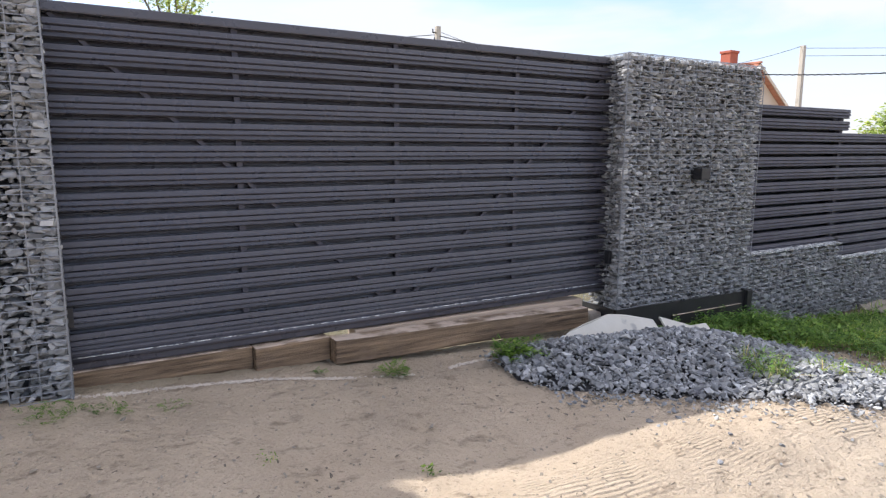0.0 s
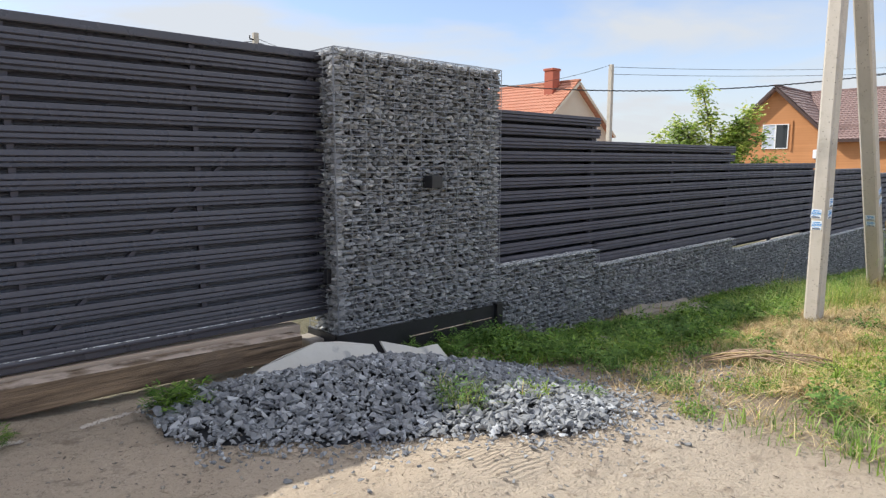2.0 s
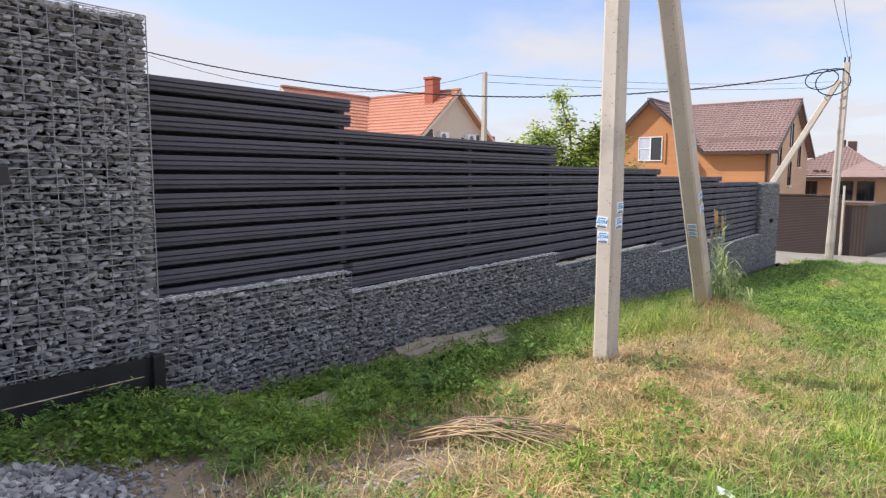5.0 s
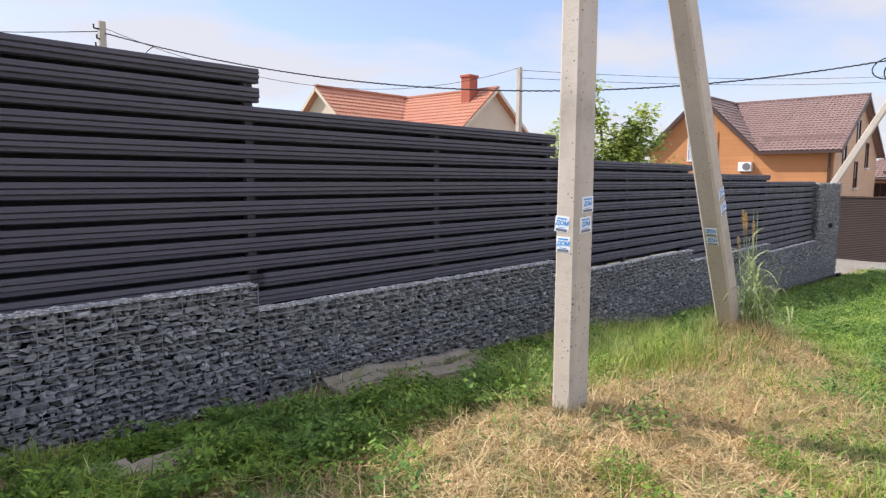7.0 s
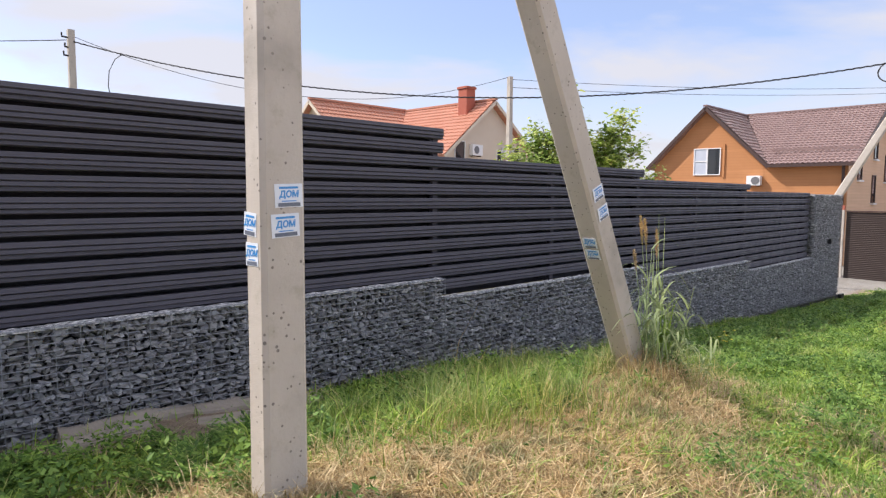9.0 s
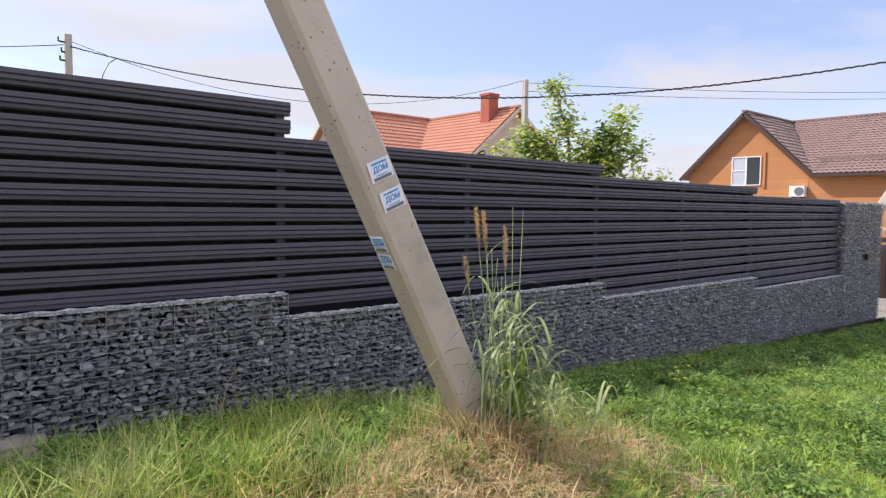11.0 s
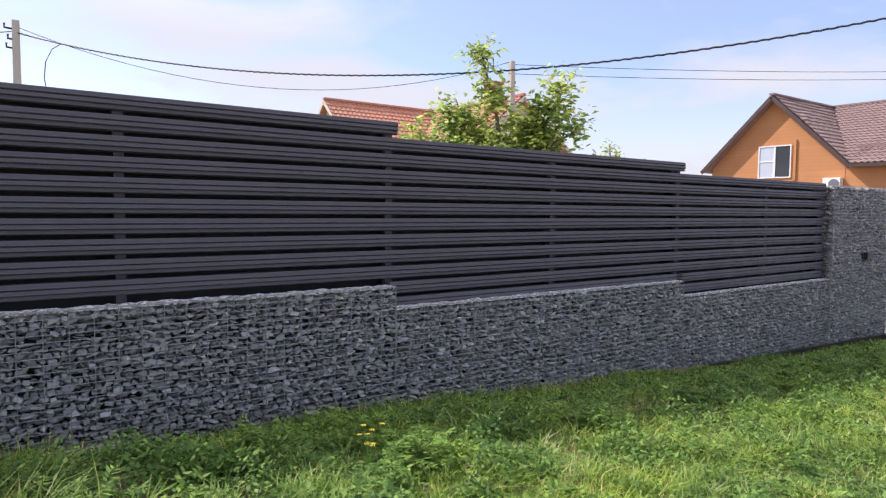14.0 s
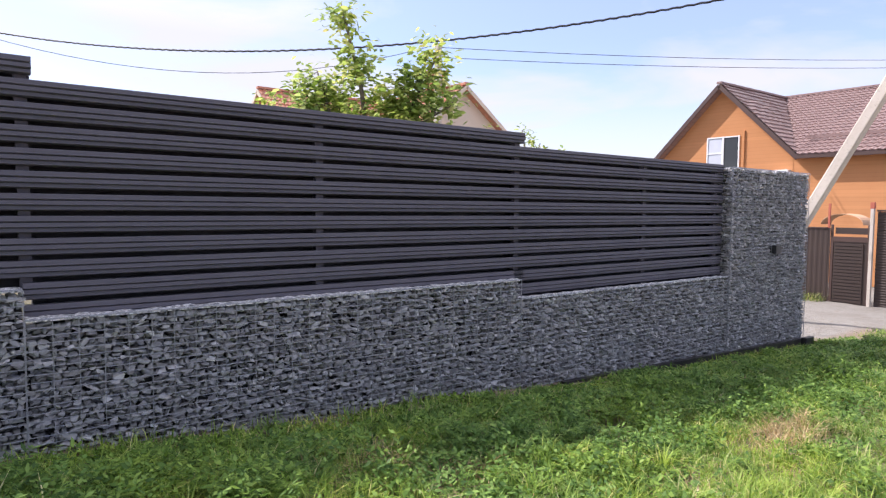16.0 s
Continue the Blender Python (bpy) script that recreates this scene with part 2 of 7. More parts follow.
k = Mat("pole_concrete", 0.88)
c = k.mix(k.noise(3.0, 7, 0.6, vec=k.scaled(1, 1, 0.35)), (0.42, 0.37, 0.31), (0.62, 0.565, 0.49))
c = k.mix(k.span(k.math("ADD", k.voronoi(26), k.math("MULTIPLY", k.noise(7.0, 5, 0.7), 0.62)), 0.39, 0.48, 0.85, 0.0), c, (0.15, 0.13, 0.11))
c = k.mix(k.noise(9, 6, 0.7, lo=0.52, hi=0.74), c, (0.44, 0.395, 0.32))
c = k.mix(k.noise(1.2, 5, lo=0.56, hi=0.75), c, (0.33, 0.30, 0.255))
k.color(c)
k.bump(k.noise(24, 6, 0.7), 0.45, 0.01)
k.bump(k.noise(60, 5), 0.25, 0.004)
M_POLE = k.m

k = Mat("brown_profiled_sheet", 0.5)
k.color(k.mix(k.noise(1.5, 5), (0.034, 0.021, 0.016), (0.050, 0.032, 0.025)))
M_BROWN = k.m


def leafy(name, stops, rough=0.6, trans=0.18, island=True, warm=(1.28, 1.16, 0.80)):
    """Leaf or blade: colours by piece, with a little light passing through."""
    k = Mat(name, rough, spec=0.3)
    c = k.ramp(k.random(island), *stops)
    c = k.mix(k.noise(1.3, 4, lo=0.35, hi=0.7), c, k.mix(1.0, c, warm, "MULTIPLY"))
    c = k.mix(k.noise(5.5, 3, lo=0.48, hi=0.66), c, k.mix(1.0, c, (0.54, 0.62, 0.57), "MULTIPLY"))
    k.color(c)
    tr = k.n.new("ShaderNodeBsdfTranslucent")
    k.l.new(c, tr.inputs["Color"])
    ms = k.n.new("ShaderNodeMixShader")
    ms.inputs[0].default_value = trans
    k.l.new(k.b.outputs[0], ms.inputs[1])
    k.l.new(tr.outputs[0], ms.inputs[2])
    k.l.new(ms.outputs[0], k.n["Material Output"].inputs["Surface"])
    return k.m


M_GRASS = leafy("green_grass_blades", ((0.0, (0.135, 0.245, 0.048)), (0.45, (0.25, 0.40, 0.075)), (0.86, (0.40, 0.53, 0.14)), (1.0, (0.64, 0.60, 0.36))), rough=0.5, trans=0.40, warm=(1.32, 1.18, 0.78))
M_STRAW = leafy("dry_grass_straw", ((0.0, (0.27, 0.18, 0.075)), (0.5, (0.53, 0.39, 0.195)), (1.0, (0.78, 0.64, 0.39))), 0.7, 0.2, True, (1.08, 1.02, 0.95))
M_WEED = leafy("small_weed_leaves", ((0.0, (0.060, 0.130, 0.033)), (0.5, (0.128, 0.245, 0.053)), (1.0, (0.27, 0.42, 0.10))), trans=0.34, warm=(1.28, 1.16, 0.80))
M_TREE = leafy("walnut_leaves", ((0.0, (0.20, 0.31, 0.07)), (0.5, (0.38, 0.49, 0.14)), (0.85, (0.56, 0.63, 0.24)), (1.0, (0.68, 0.66, 0.32))), 0.45, 0.6)
M_PLUME = leafy("feathery_seed_head", ((0.0, (0.42, 0.31, 0.18)), (1.0, (0.63, 0.50, 0.33))), 0.8, 0.2)
M_TALL = leafy("tall_yellowing_grass", ((0.0, (0.16, 0.23, 0.065)), (0.5, (0.27, 0.36, 0.10)), (0.8, (0.42, 0.44, 0.17)), (1.0, (0.62, 0.50, 0.29))), 0.55, 0.4)
M_REED = leafy("pale_reed_leaves", ((0.0, (0.17, 0.25, 0.11)), (0.5, (0.29, 0.37, 0.18)), (1.0, (0.52, 0.56, 0.37))), 0.5, 0.35)
M_YELLOW = leafy("yellow_petals", ((0.0, (0.70, 0.52, 0.04)), (1.0, (0.80, 0.66, 0.10))), 0.6, 0.2)

k = Mat("tree_bark", 0.9)
k.color(k.mix(k.noise(18, 6), (0.10, 0.08, 0.06), (0.24, 0.20, 0.16))).bump(k.noise(30, 6), 0.6, 0.01)
M_BARK = k.m

k = Mat("dry_brown_twigs", 0.85)
k.color(k.mix(k.noise(14, 5), (0.20, 0.13, 0.085), (0.44, 0.32, 0.22)))
M_TWIG = k.m


def render_wall(name, a, b, courses=False):
    k = Mat(name, 0.85, spec=0.25)
    c = k.mix(k.noise(1.1, 6), a, b)
    if courses:
        # brick courses and the odd paler band of them
        s = k.n.new("ShaderNodeSeparateXYZ")
        k.l.new(k.pos, s.inputs[0])
        v = k.math("FRACT", k.math("MULTIPLY", s.outputs[2], 1.0 / 0.15))
        c = k.mix(k.span(v, 0.0, 0.30, 0.16, 0.0), c, tuple(0.55 * q for q in a))
        c = k.mix(k.span(k.noise(1.0, 3, vec=k.scaled(0.15, 0.15, 6.0)), 0.50, 0.68, 0.0, 0.25), c, tuple(1.25 * q for q in b))
    k.color(c).bump(k.noise(60, 5), 0.2, 0.004)
    return k.m


M_ORANGE = render_wall("orange_brick_wall", (0.46, 0.205, 0.085), (0.54, 0.26, 0.115), True)
M_CREAM = render_wall("cream_render_wall", (0.62, 0.53, 0.41), (0.70, 0.61, 0.49))
M_BEIGE = render_wall("beige_brick_wall", (0.62, 0.40, 0.25), (0.70, 0.47, 0.31), True)
M_PEACH = render_wall("peach_render_wall", (0.56, 0.34, 0.20), (0.64, 0.41, 0.26))


def tile_mat(name, a, b, lane, course, along):
    """Pressed metal or clay roof tiles: courses down the slope and waves along the eave (along: 0 x, 1 y)."""
    k = Mat(name, 0.55, spec=0.4)
    s = k.n.new("ShaderNodeSeparateXYZ")
    k.l.new(k.pos, s.inputs[0])
    u = k.math("FRACT", k.math("MULTIPLY", s.outputs[along], 1.0 / lane))
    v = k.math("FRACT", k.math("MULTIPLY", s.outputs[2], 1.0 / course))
    h = k.math("MULTIPLY", k.math("SINE", k.math("MULTIPLY", u, math.pi)), 0.6)
    h = k.math("ADD", h, k.math("MULTIPLY", k.math("SUBTRACT", 1.0, v), 0.8))
    c = k.mix(k.noise(1.4, 5), a, b)
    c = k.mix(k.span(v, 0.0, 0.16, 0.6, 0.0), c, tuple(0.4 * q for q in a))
    k.color(c).bump(k.noise(30, 4), 0.2, 0.01)
    return k.m


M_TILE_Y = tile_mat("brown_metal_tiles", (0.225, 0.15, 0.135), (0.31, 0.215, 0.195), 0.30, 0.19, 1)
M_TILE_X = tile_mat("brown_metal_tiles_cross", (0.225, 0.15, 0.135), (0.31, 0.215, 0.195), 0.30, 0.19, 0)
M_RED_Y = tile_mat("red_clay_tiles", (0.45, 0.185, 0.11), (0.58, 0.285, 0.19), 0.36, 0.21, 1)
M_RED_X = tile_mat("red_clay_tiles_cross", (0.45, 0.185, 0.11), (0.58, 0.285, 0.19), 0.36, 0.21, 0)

k = Mat("net_curtain", 0.8)
k.color(k.mix(k.noise(3, 3), (0.42, 0.46, 0.52), (0.56, 0.60, 0.66)))
M_CURTAIN = k.m
k = Mat("brown_eaves_board", 0.5)
k.color(k.mix(k.noise(6, 4), (0.055, 0.03, 0.024), (0.08, 0.046, 0.036)))
M_EAVES = k.m
k = Mat("white_window_plastic", 0.35)
k.color(k.mix(k.noise(5, 3), (0.76, 0.76, 0.75), (0.82, 0.82, 0.81)))
M_WHITE = k.m
k = Mat("window_glass", 0.04)
k.color((0.02, 0.025, 0.03))
k.b.inputs["Specular IOR Level"].default_value = 0.8
M_GLASS = k.m
k = Mat("red_chimney_brick", 0.8)
k.color(k.mix(k.noise(9, 5), (0.34, 0.085, 0.05), (0.46, 0.14, 0.085)))
M_CHIM = k.m
k = Mat("sticker_paper", 0.5)
k.color(k.mix(k.noise(30, 4), (0.70, 0.74, 0.79), (0.80, 0.83, 0.87)))
M_PAPER = k.m
k = Mat("sticker_blue_ink", 0.5)
k.color(k.mix(k.noise(40, 3), (0.03, 0.24, 0.60), (0.06, 0.33, 0.70)))
M_INK = k.m
k = Mat("sticker_grey_ink", 0.5)
k.color(k.mix(k.noise(40, 3), (0.11, 0.13, 0.17), (0.18, 0.20, 0.24)))
M_INK_GREY = k.m

# dust and skylight on the basket tops, put into one pale colour
k = Mat("pale_lit_tops", 0.75, 0.1)
k.color(k.mix(k.noise(34, 5, 0.65, lo=0.38, hi=0.62), (0.13, 0.135, 0.145), (0.93, 0.93, 0.92))).bump(k.noise(30, 5), 0.8, 0.02)
M_LID = k.m


# ---- building helpers ----
rng = np.random.default_rng(7)


def mesh_of(name, verts, faces, mat, smooth=False):
    me = bpy.data.meshes.new(name)
    me.from_pydata(verts, [], faces)
    me.materials.append(mat)
    if smooth:
        me.polygons.foreach_set("use_smooth", [True] * len(me.polygons))
    me.update()
    return me


def tri_mesh(name, verts, tris, mat):
    """A mesh from arrays: verts (n, 3), tris (m, 3)."""
    me = bpy.data.meshes.new(name)
    verts, tris = np.ascontiguousarray(verts, np.float32), np.ascontiguousarray(tris, np.int32)
    me.vertices.add(len(verts))
    me.vertices.foreach_set("co", verts.ravel())
    me.loops.add(tris.size)
    me.loops.foreach_set("vertex_index", tris.ravel())
    me.polygons.add(len(tris))
    me.polygons.foreach_set("loop_start", np.arange(0, tris.size, 3, dtype=np.int32))
    me.polygons.foreach_set("loop_total", np.full(len(tris), 3, np.int32))
    me.materials.append(mat)
    me.update(calc_edges=True)
    me.shade_flat()
    return me


def thing(name, at, label, category, group="", kind=""):
    ob = new(name)
    ob.empty_display_size = 0.2
    ob.matrix_world = Matrix.Translation(at)
    return tagged(ob, label, category, group, kind)


def under(ob, parent):
    """Puts ob, built in world places, under parent."""
    ob.parent = parent
    top = parent
    m = Matrix()
    chain = []
    while top:
        chain.append(top)
        top = top.parent
    for o in reversed(chain):
        m = m @ o.matrix_parent_inverse @ o.matrix_basis
    ob.matrix_parent_inverse = m.inverted()
    return ob


def part(name, data, mat=None, parent=None, label=""):
    """Links a bmesh or a mesh as one object, under a thing or a part if one is given."""
    if isinstance(data, bmesh.types.BMesh):
        me = bpy.data.meshes.new(name)
        data.to_mesh(me)
        data.free()
        me.materials.append(mat)
    else:
        me = data
    ob = new(name, me)
    if parent:
        under(ob, parent)
    return tagged(ob, label)


def box(x0, x1, y0, y1, z0, z1, bevel=0.0, bm=None):
    bm = bm or bmesh.new()
    m = Matrix.LocRotScale(((x0 + x1) / 2, (y0 + y1) / 2, (z0 + z1) / 2), None, (x1 - x0, y1 - y0, z1 - z0))
    made = bmesh.ops.create_cube(bm, size=1, matrix=m)["verts"]
    if bevel:
        edges = list({e for v in made for e in v.link_edges})
        bmesh.ops.bevel(bm, geom=edges, offset=bevel, segments=2, affect="EDGES", profile=0.6)
    return bm


def extrude_x(profile, x0, x1):
    """A solid from a closed outline of (y, z), drawn out along x."""
    n = len(profile)
    verts = [(x0, y, z) for y, z in profile] + [(x1, y, z) for y, z in profile]
    faces = [(i, (i + 1) % n, n + (i + 1) % n, n + i) for i in range(n)]
    faces += [tuple(range(n))[::-1], tuple(range(n, 2 * n))]
    bm = bmesh.new()
    vs = [bm.verts.new(v) for v in verts]
    for f in faces:
        bm.faces.new([vs[i] for i in f])
    bmesh.ops.recalc_face_normals(bm, faces=bm.faces)
    return bm


def solid(verts, faces):
    bm = bmesh.new()
    vs = [bm.verts.new(v) for v in verts]
    for f in faces:
        bm.faces.new([vs[i] for i in f])
    bmesh.ops.recalc_face_normals(bm, faces=bm.faces)
    return bm


def bar(a, b, w, h=None, bm=None, side=None):
    """A square bar from a to b, w wide and h deep."""
    a, b = Vector(a), Vector(b)
    h = h or w
    ahead = (b - a).normalized()
    side = Vector(side) if side else (ahead.cross((0, 0, 1)) if abs(ahead.z) < 0.95 else Vector((1, 0, 0)))
    side = (side - ahead * side.dot(ahead)).normalized()
    up = ahead.cross(side)
    bm = bm or bmesh.new()
    ring = [[bm.verts.new(p + side * (w / 2) * i + up * (h / 2) * j) for i, j in ((-1, -1), (1, -1), (1, 1), (-1, 1))] for p in (a, b)]
    for i in range(4):
        bm.faces.new((ring[0][i], ring[0][(i + 1) % 4], ring[1][(i + 1) % 4], ring[1][i]))
    bm.faces.new(ring[0][::-1])
    bm.faces.new(ring[1])
    bmesh.ops.recalc_face_normals(bm, faces=bm.faces)
    return bm


def tube(points, radius, name, mat, sides=5):
    """A round line through points; radius: one, or one for each point."""
    pts = [Vector(p) for p in points]
    rad = radius if isinstance(radius, (list, tuple)) else [radius] * len(pts)
    verts, faces = [], []
    for i, p in enumerate(pts):
        d = (pts[min(i + 1, len(pts) - 1)] - pts[max(i - 1, 0)]).normalized()
        s = d.cross((0, 0, 1)) if abs(d.z) < 0.9 else d.cross((1, 0, 0))
        s.normalize()
        u = d.cross(s)
        for j in range(sides):
            a = 2 * math.pi * j / sides
            verts.append(p + (s * math.cos(a) + u * math.sin(a)) * rad[i])
    for i in range(len(pts) - 1):
        for j in range(sides):
            k2 = (j + 1) % sides
            faces.append((i * sides + j, i * sides + k2, (i + 1) * sides + k2, (i + 1) * sides + j))
    faces += [tuple(range(sides))[::-1], tuple(range(len(verts) - sides, len(verts)))]
    return mesh_of(name, verts, faces, mat, True)


def sag(a, b, drop, n=24):
    a, b = Vector(a), Vector(b)
    return [a.lerp(b, i / n) - Vector((0, 0, drop * 4 * (i / n) * (1 - i / n))) for i in range(n + 1)]


# ---- ground ----
GX = np.array([-60, -12, -3, -0.5, 0.5, 1.5, 2.5, 3.5, 5.0, 7.0, 9.0, 11.0, 13.5, 16.0, 18.7, 23.0, 29.0, 40.0, 70.0, 400.0])
GZ = np.array([1.6, 0.85, 0.52, 0.375, 0.295, 0.215, 0.18, 0.14, 0.05, -0.11, -0.19, -0.28, -0.50, -0.69, -0.85, -1.05, -1.37, -1.75, -2.4, -2.7])


def ground_at(x, y):
    """Height of the ground, for arrays or numbers."""
    x, y = np.asarray(x, float), np.asarray(y, float)
    z = (np.interp(x - 0.5, GX, GZ) + 2 * np.interp(x, GX, GZ) + np.interp(x + 0.5, GX, GZ)) / 4
    hump = lambda cx, cy, rx, ry, h: h * np.exp(-(((x - cx) / rx) ** 2 + ((y - cy) / ry) ** 2))
    z = z + hump(8.1, 1.6, 1.1, 0.7, 0.10) + hump(10.85, 1.68, 0.5, 0.45, 0.15) + hump(9.5, 1.6, 1.6, 0.8, 0.09)
    z = z + hump(12.8, 3.65, 0.85, 0.55, -0.11) + hump(13.6, 1.9, 1.0, 0.8, 0.06) + hump(6.4, 1.1, 1.4, 0.8, 0.08)
    z = z + 0.022 * np.sin(1.9 * x + 0.7 * y) * np.sin(1.3 * y - 0.8 * x + 1.0) + 0.012 * np.sin(4.3 * x + 1.1) * np.sin(5.1 * y)
    # the verge dips towards the foot of the low wall
    dip = np.clip((y - 2.6) / 0.8, 0, 1)
    z = z - (0.075 + 0.07 * np.exp(-(((x - 6.4) / 0.9) ** 2))) * dip * dip * (3 - 2 * dip) * np.clip((x - 5.35) / 0.4, 0, 1) * np.clip((26.0 - x) / 1.0, 0, 1) * (y < 6)
    # sand banked up along the lane in front of the gate
    z = z + 0.05 * np.exp(-((y - 1.75 + 0.05 * (x - 2.5)) / 0.22) ** 2) * np.clip((x - 0.2) / 1.2, 0, 1) * np.clip((4.6 - x) / 1.2, 0, 1)
    # wheel tracks
    for off in (0.9, 1.12, 1.34):
        z = z - 0.018 * np.exp(-((y - off - 0.10 * (x - 2)) / 0.05) ** 2) * np.clip((4.4 - x) / 1.0, 0, 1)
    return z


def vnoise(x, y, f, seed):
    """Smooth value noise on arrays, 0 to 1."""
    r = np.random.default_rng(seed)
    tab = r.random((64, 64))
    x, y = np.asarray(x) * f + 200, np.asarray(y) * f + 200
    i, j = np.floor(x).astype(int), np.floor(y).astype(int)
    u, v = x - i, y - j
    u, v = u * u * (3 - 2 * u), v * v * (3 - 2 * v)
    g = lambda a, b: tab[a % 64, b % 64]
    return (g(i, j) * (1 - u) + g(i + 1, j) * u) * (1 - v) + (g(i, j + 1) * (1 - u) + g(i + 1, j + 1) * u) * v


def gz(x, y):
    return float(ground_at(x, y))


def spread(lo, hi, step, reach, grow=1.35):
    mid = list(np.arange(lo, hi, step))
    out, s = [], step
    a, b = lo, mid[-1]
    left, right = [], []
    while a > lo - reach:
        s *= grow
        a -= s
        left.append(a)
    s = step
    while b < hi + reach:
        s *= grow
        b += s
        right.append(b)
    return np.array(left[::-1] + mid + right)


xs, ys = spread(-1.5, 25.0, 0.07, 900), spread(-1.2, 3.9, 0.07, 900)
gxx, gyy = np.meshgrid(xs, ys)
gzz = ground_at(gxx, gyy)
near = (gxx > -2) & (gxx < 26) & (gyy > -2) & (gyy < 4.2)
gzz = gzz + np.where(near, rng.normal(0, 0.0045, gzz.shape), 0)
nx, ny = len(xs), len(ys)
idx = np.arange(nx * ny).reshape(ny, nx)
a, b, c_, d = idx[:-1, :-1].ravel(), idx[:-1, 1:].ravel(), idx[1:, 1:].ravel(), idx[1:, :-1].ravel()
tris = np.concatenate([np.stack([a, b, c_], 1), np.stack([a, c_, d], 1)])
me = tri_mesh("ground", np.stack([gxx.ravel(), gyy.ravel(), gzz.ravel()], 1), tris, M_GROUND)
me.polygons.foreach_set("use_smooth", [True] * len(me.polygons))
ground = tagged(new("ground", me), "sandy earth with bare, grassy and rutted stretches", "ground", kind="structure")


# ---- stones ----
def stone_proto(seed, sx, sy, sz, mat, points=13, power=0.8):
    r = np.random.default_rng(seed)
    p = r.normal(size=(points, 3))
    p /= np.linalg.norm(p, axis=1)[:, None]
    p *= r.uniform(0.78, 1.08, (points, 1))
    p = np.sign(p) * np.abs(p) ** power
    bm = bmesh.new()
    for q in p:
        bm.verts.new((q[0] * sx / 2, q[1] * sy / 2, q[2] * sz / 2))
    out = bmesh.ops.convex_hull(bm, input=bm.verts)
    loose = list({g for g in out["geom_interior"] + out["geom_unused"] if isinstance(g, bmesh.types.BMVert)})
    bmesh.ops.delete(bm, geom=loose, context="VERTS")
    bmesh.ops.triangulate(bm, faces=bm.faces)
    bmesh.ops.recalc_face_normals(bm, faces=bm.faces)
    me = bpy.data.meshes.new("stone")
    bm.to_mesh(me)
    bm.free()
    me.materials.append(mat)
    co = np.array([v.co for v in me.vertices])
    tr = np.array([list(f.vertices) for f in me.polygons])
    return me, co, tr


FILL = [stone_proto(100 + i, 1.0, 1.0, 1.0, M_STONE, 10 + i % 4, 0.55) for i in range(36)]
HEAP = [stone_proto(200 + i, 1.0, 0.72, 0.55, M_RUBBLE, 8 + i % 3) for i in range(24)]


def turn_matrix(ax, ay, az):
    return np.array(Euler((ax, ay, az)).to_matrix())


def lay_stones(places, protos, parent, chosen, joined_name, joined_mat, piece="stone"):
    """places: rows of centre, size, Euler angles, proto. Those in chosen become pieces of their own, the rest one mesh."""
    vs, ts, n = [], [], 0
    for i, (c, s, e, k2) in enumerate(places):
        me, co, tr = protos[k2]
        if i in chosen:
            ob = new(piece, me)
            ob.parent = parent
            ob.matrix_parent_inverse = Matrix.Translation(-Vector(parent.location))
            ob.matrix_basis = Matrix.LocRotScale(c, Euler(e), s)
        else:
            r = np.array(Euler(e).to_matrix())
            v = (co * np.array(s)) @ r.T + np.array(c)
            vs.append(v)
            ts.append(tr + n)
            n += len(v)
    if vs:
        ob = part(joined_name, tri_mesh(joined_name, np.concatenate(vs), np.concatenate(ts), joined_mat), None, parent)
        tagged(ob, kind="stuff")


def face_stones(u0, u1, z0f, z1, size=0.047):
    """Courses of flat stones behind a mesh: rows of place along the face, recess, height, width, depth and thickness. z0f(u): the foot."""
    rows = []
    z = z1
    zmin = min(z0f(u) for u in (u0, (u0 + u1) / 2, u1)) - 0.06
    while z > zmin:
        h = rng.uniform(0.019, 0.036) * (size / 0.047) ** 0.4
        u = u0 + rng.uniform(-0.02, 0.02)
        while u < u1:
            w = min(float(np.clip(rng.lognormal(math.log(size), 0.42), 0.020, 0.105)), u1 - u)
            if w < 0.018:
                break
            uc = u + w / 2
            if z > z0f(uc) - 0.05 and rng.random() > 0.05:
                hh = h * rng.uniform(0.70, 1.30)
                rows.append((uc, abs(rng.normal(0, 0.014)), z - h / 2 + rng.normal(0, 0.007), w * rng.uniform(0.88, 1.10), rng.uniform(0.05, 0.09), hh))
            u += w * rng.uniform(0.94, 1.06)
        z -= h * 0.97
    return rows


def wires_face(bm_pts, u0, u1, z0f, z1, place, du=0.13, dz=0.0435):
    """The welded mesh of one face, as thin square bars: lists of end points."""
    n = max(1, round((u1 - u0) / du))
    for i in range(n + 1):
        u = u0 + (u1 - u0) * i / n
        bm_pts.append((place(u, -0.004, z0f(u)), place(u, -0.004, z1), 0.0042))
    z = z1
    while z > min(z0f(u0), z0f(u1)):
        lo, hi = u0, u1
        bm_pts.append((place(lo, -0.0085, z), place(hi, -0.0085, z), 0.0034))
        z -= dz
    return bm_pts


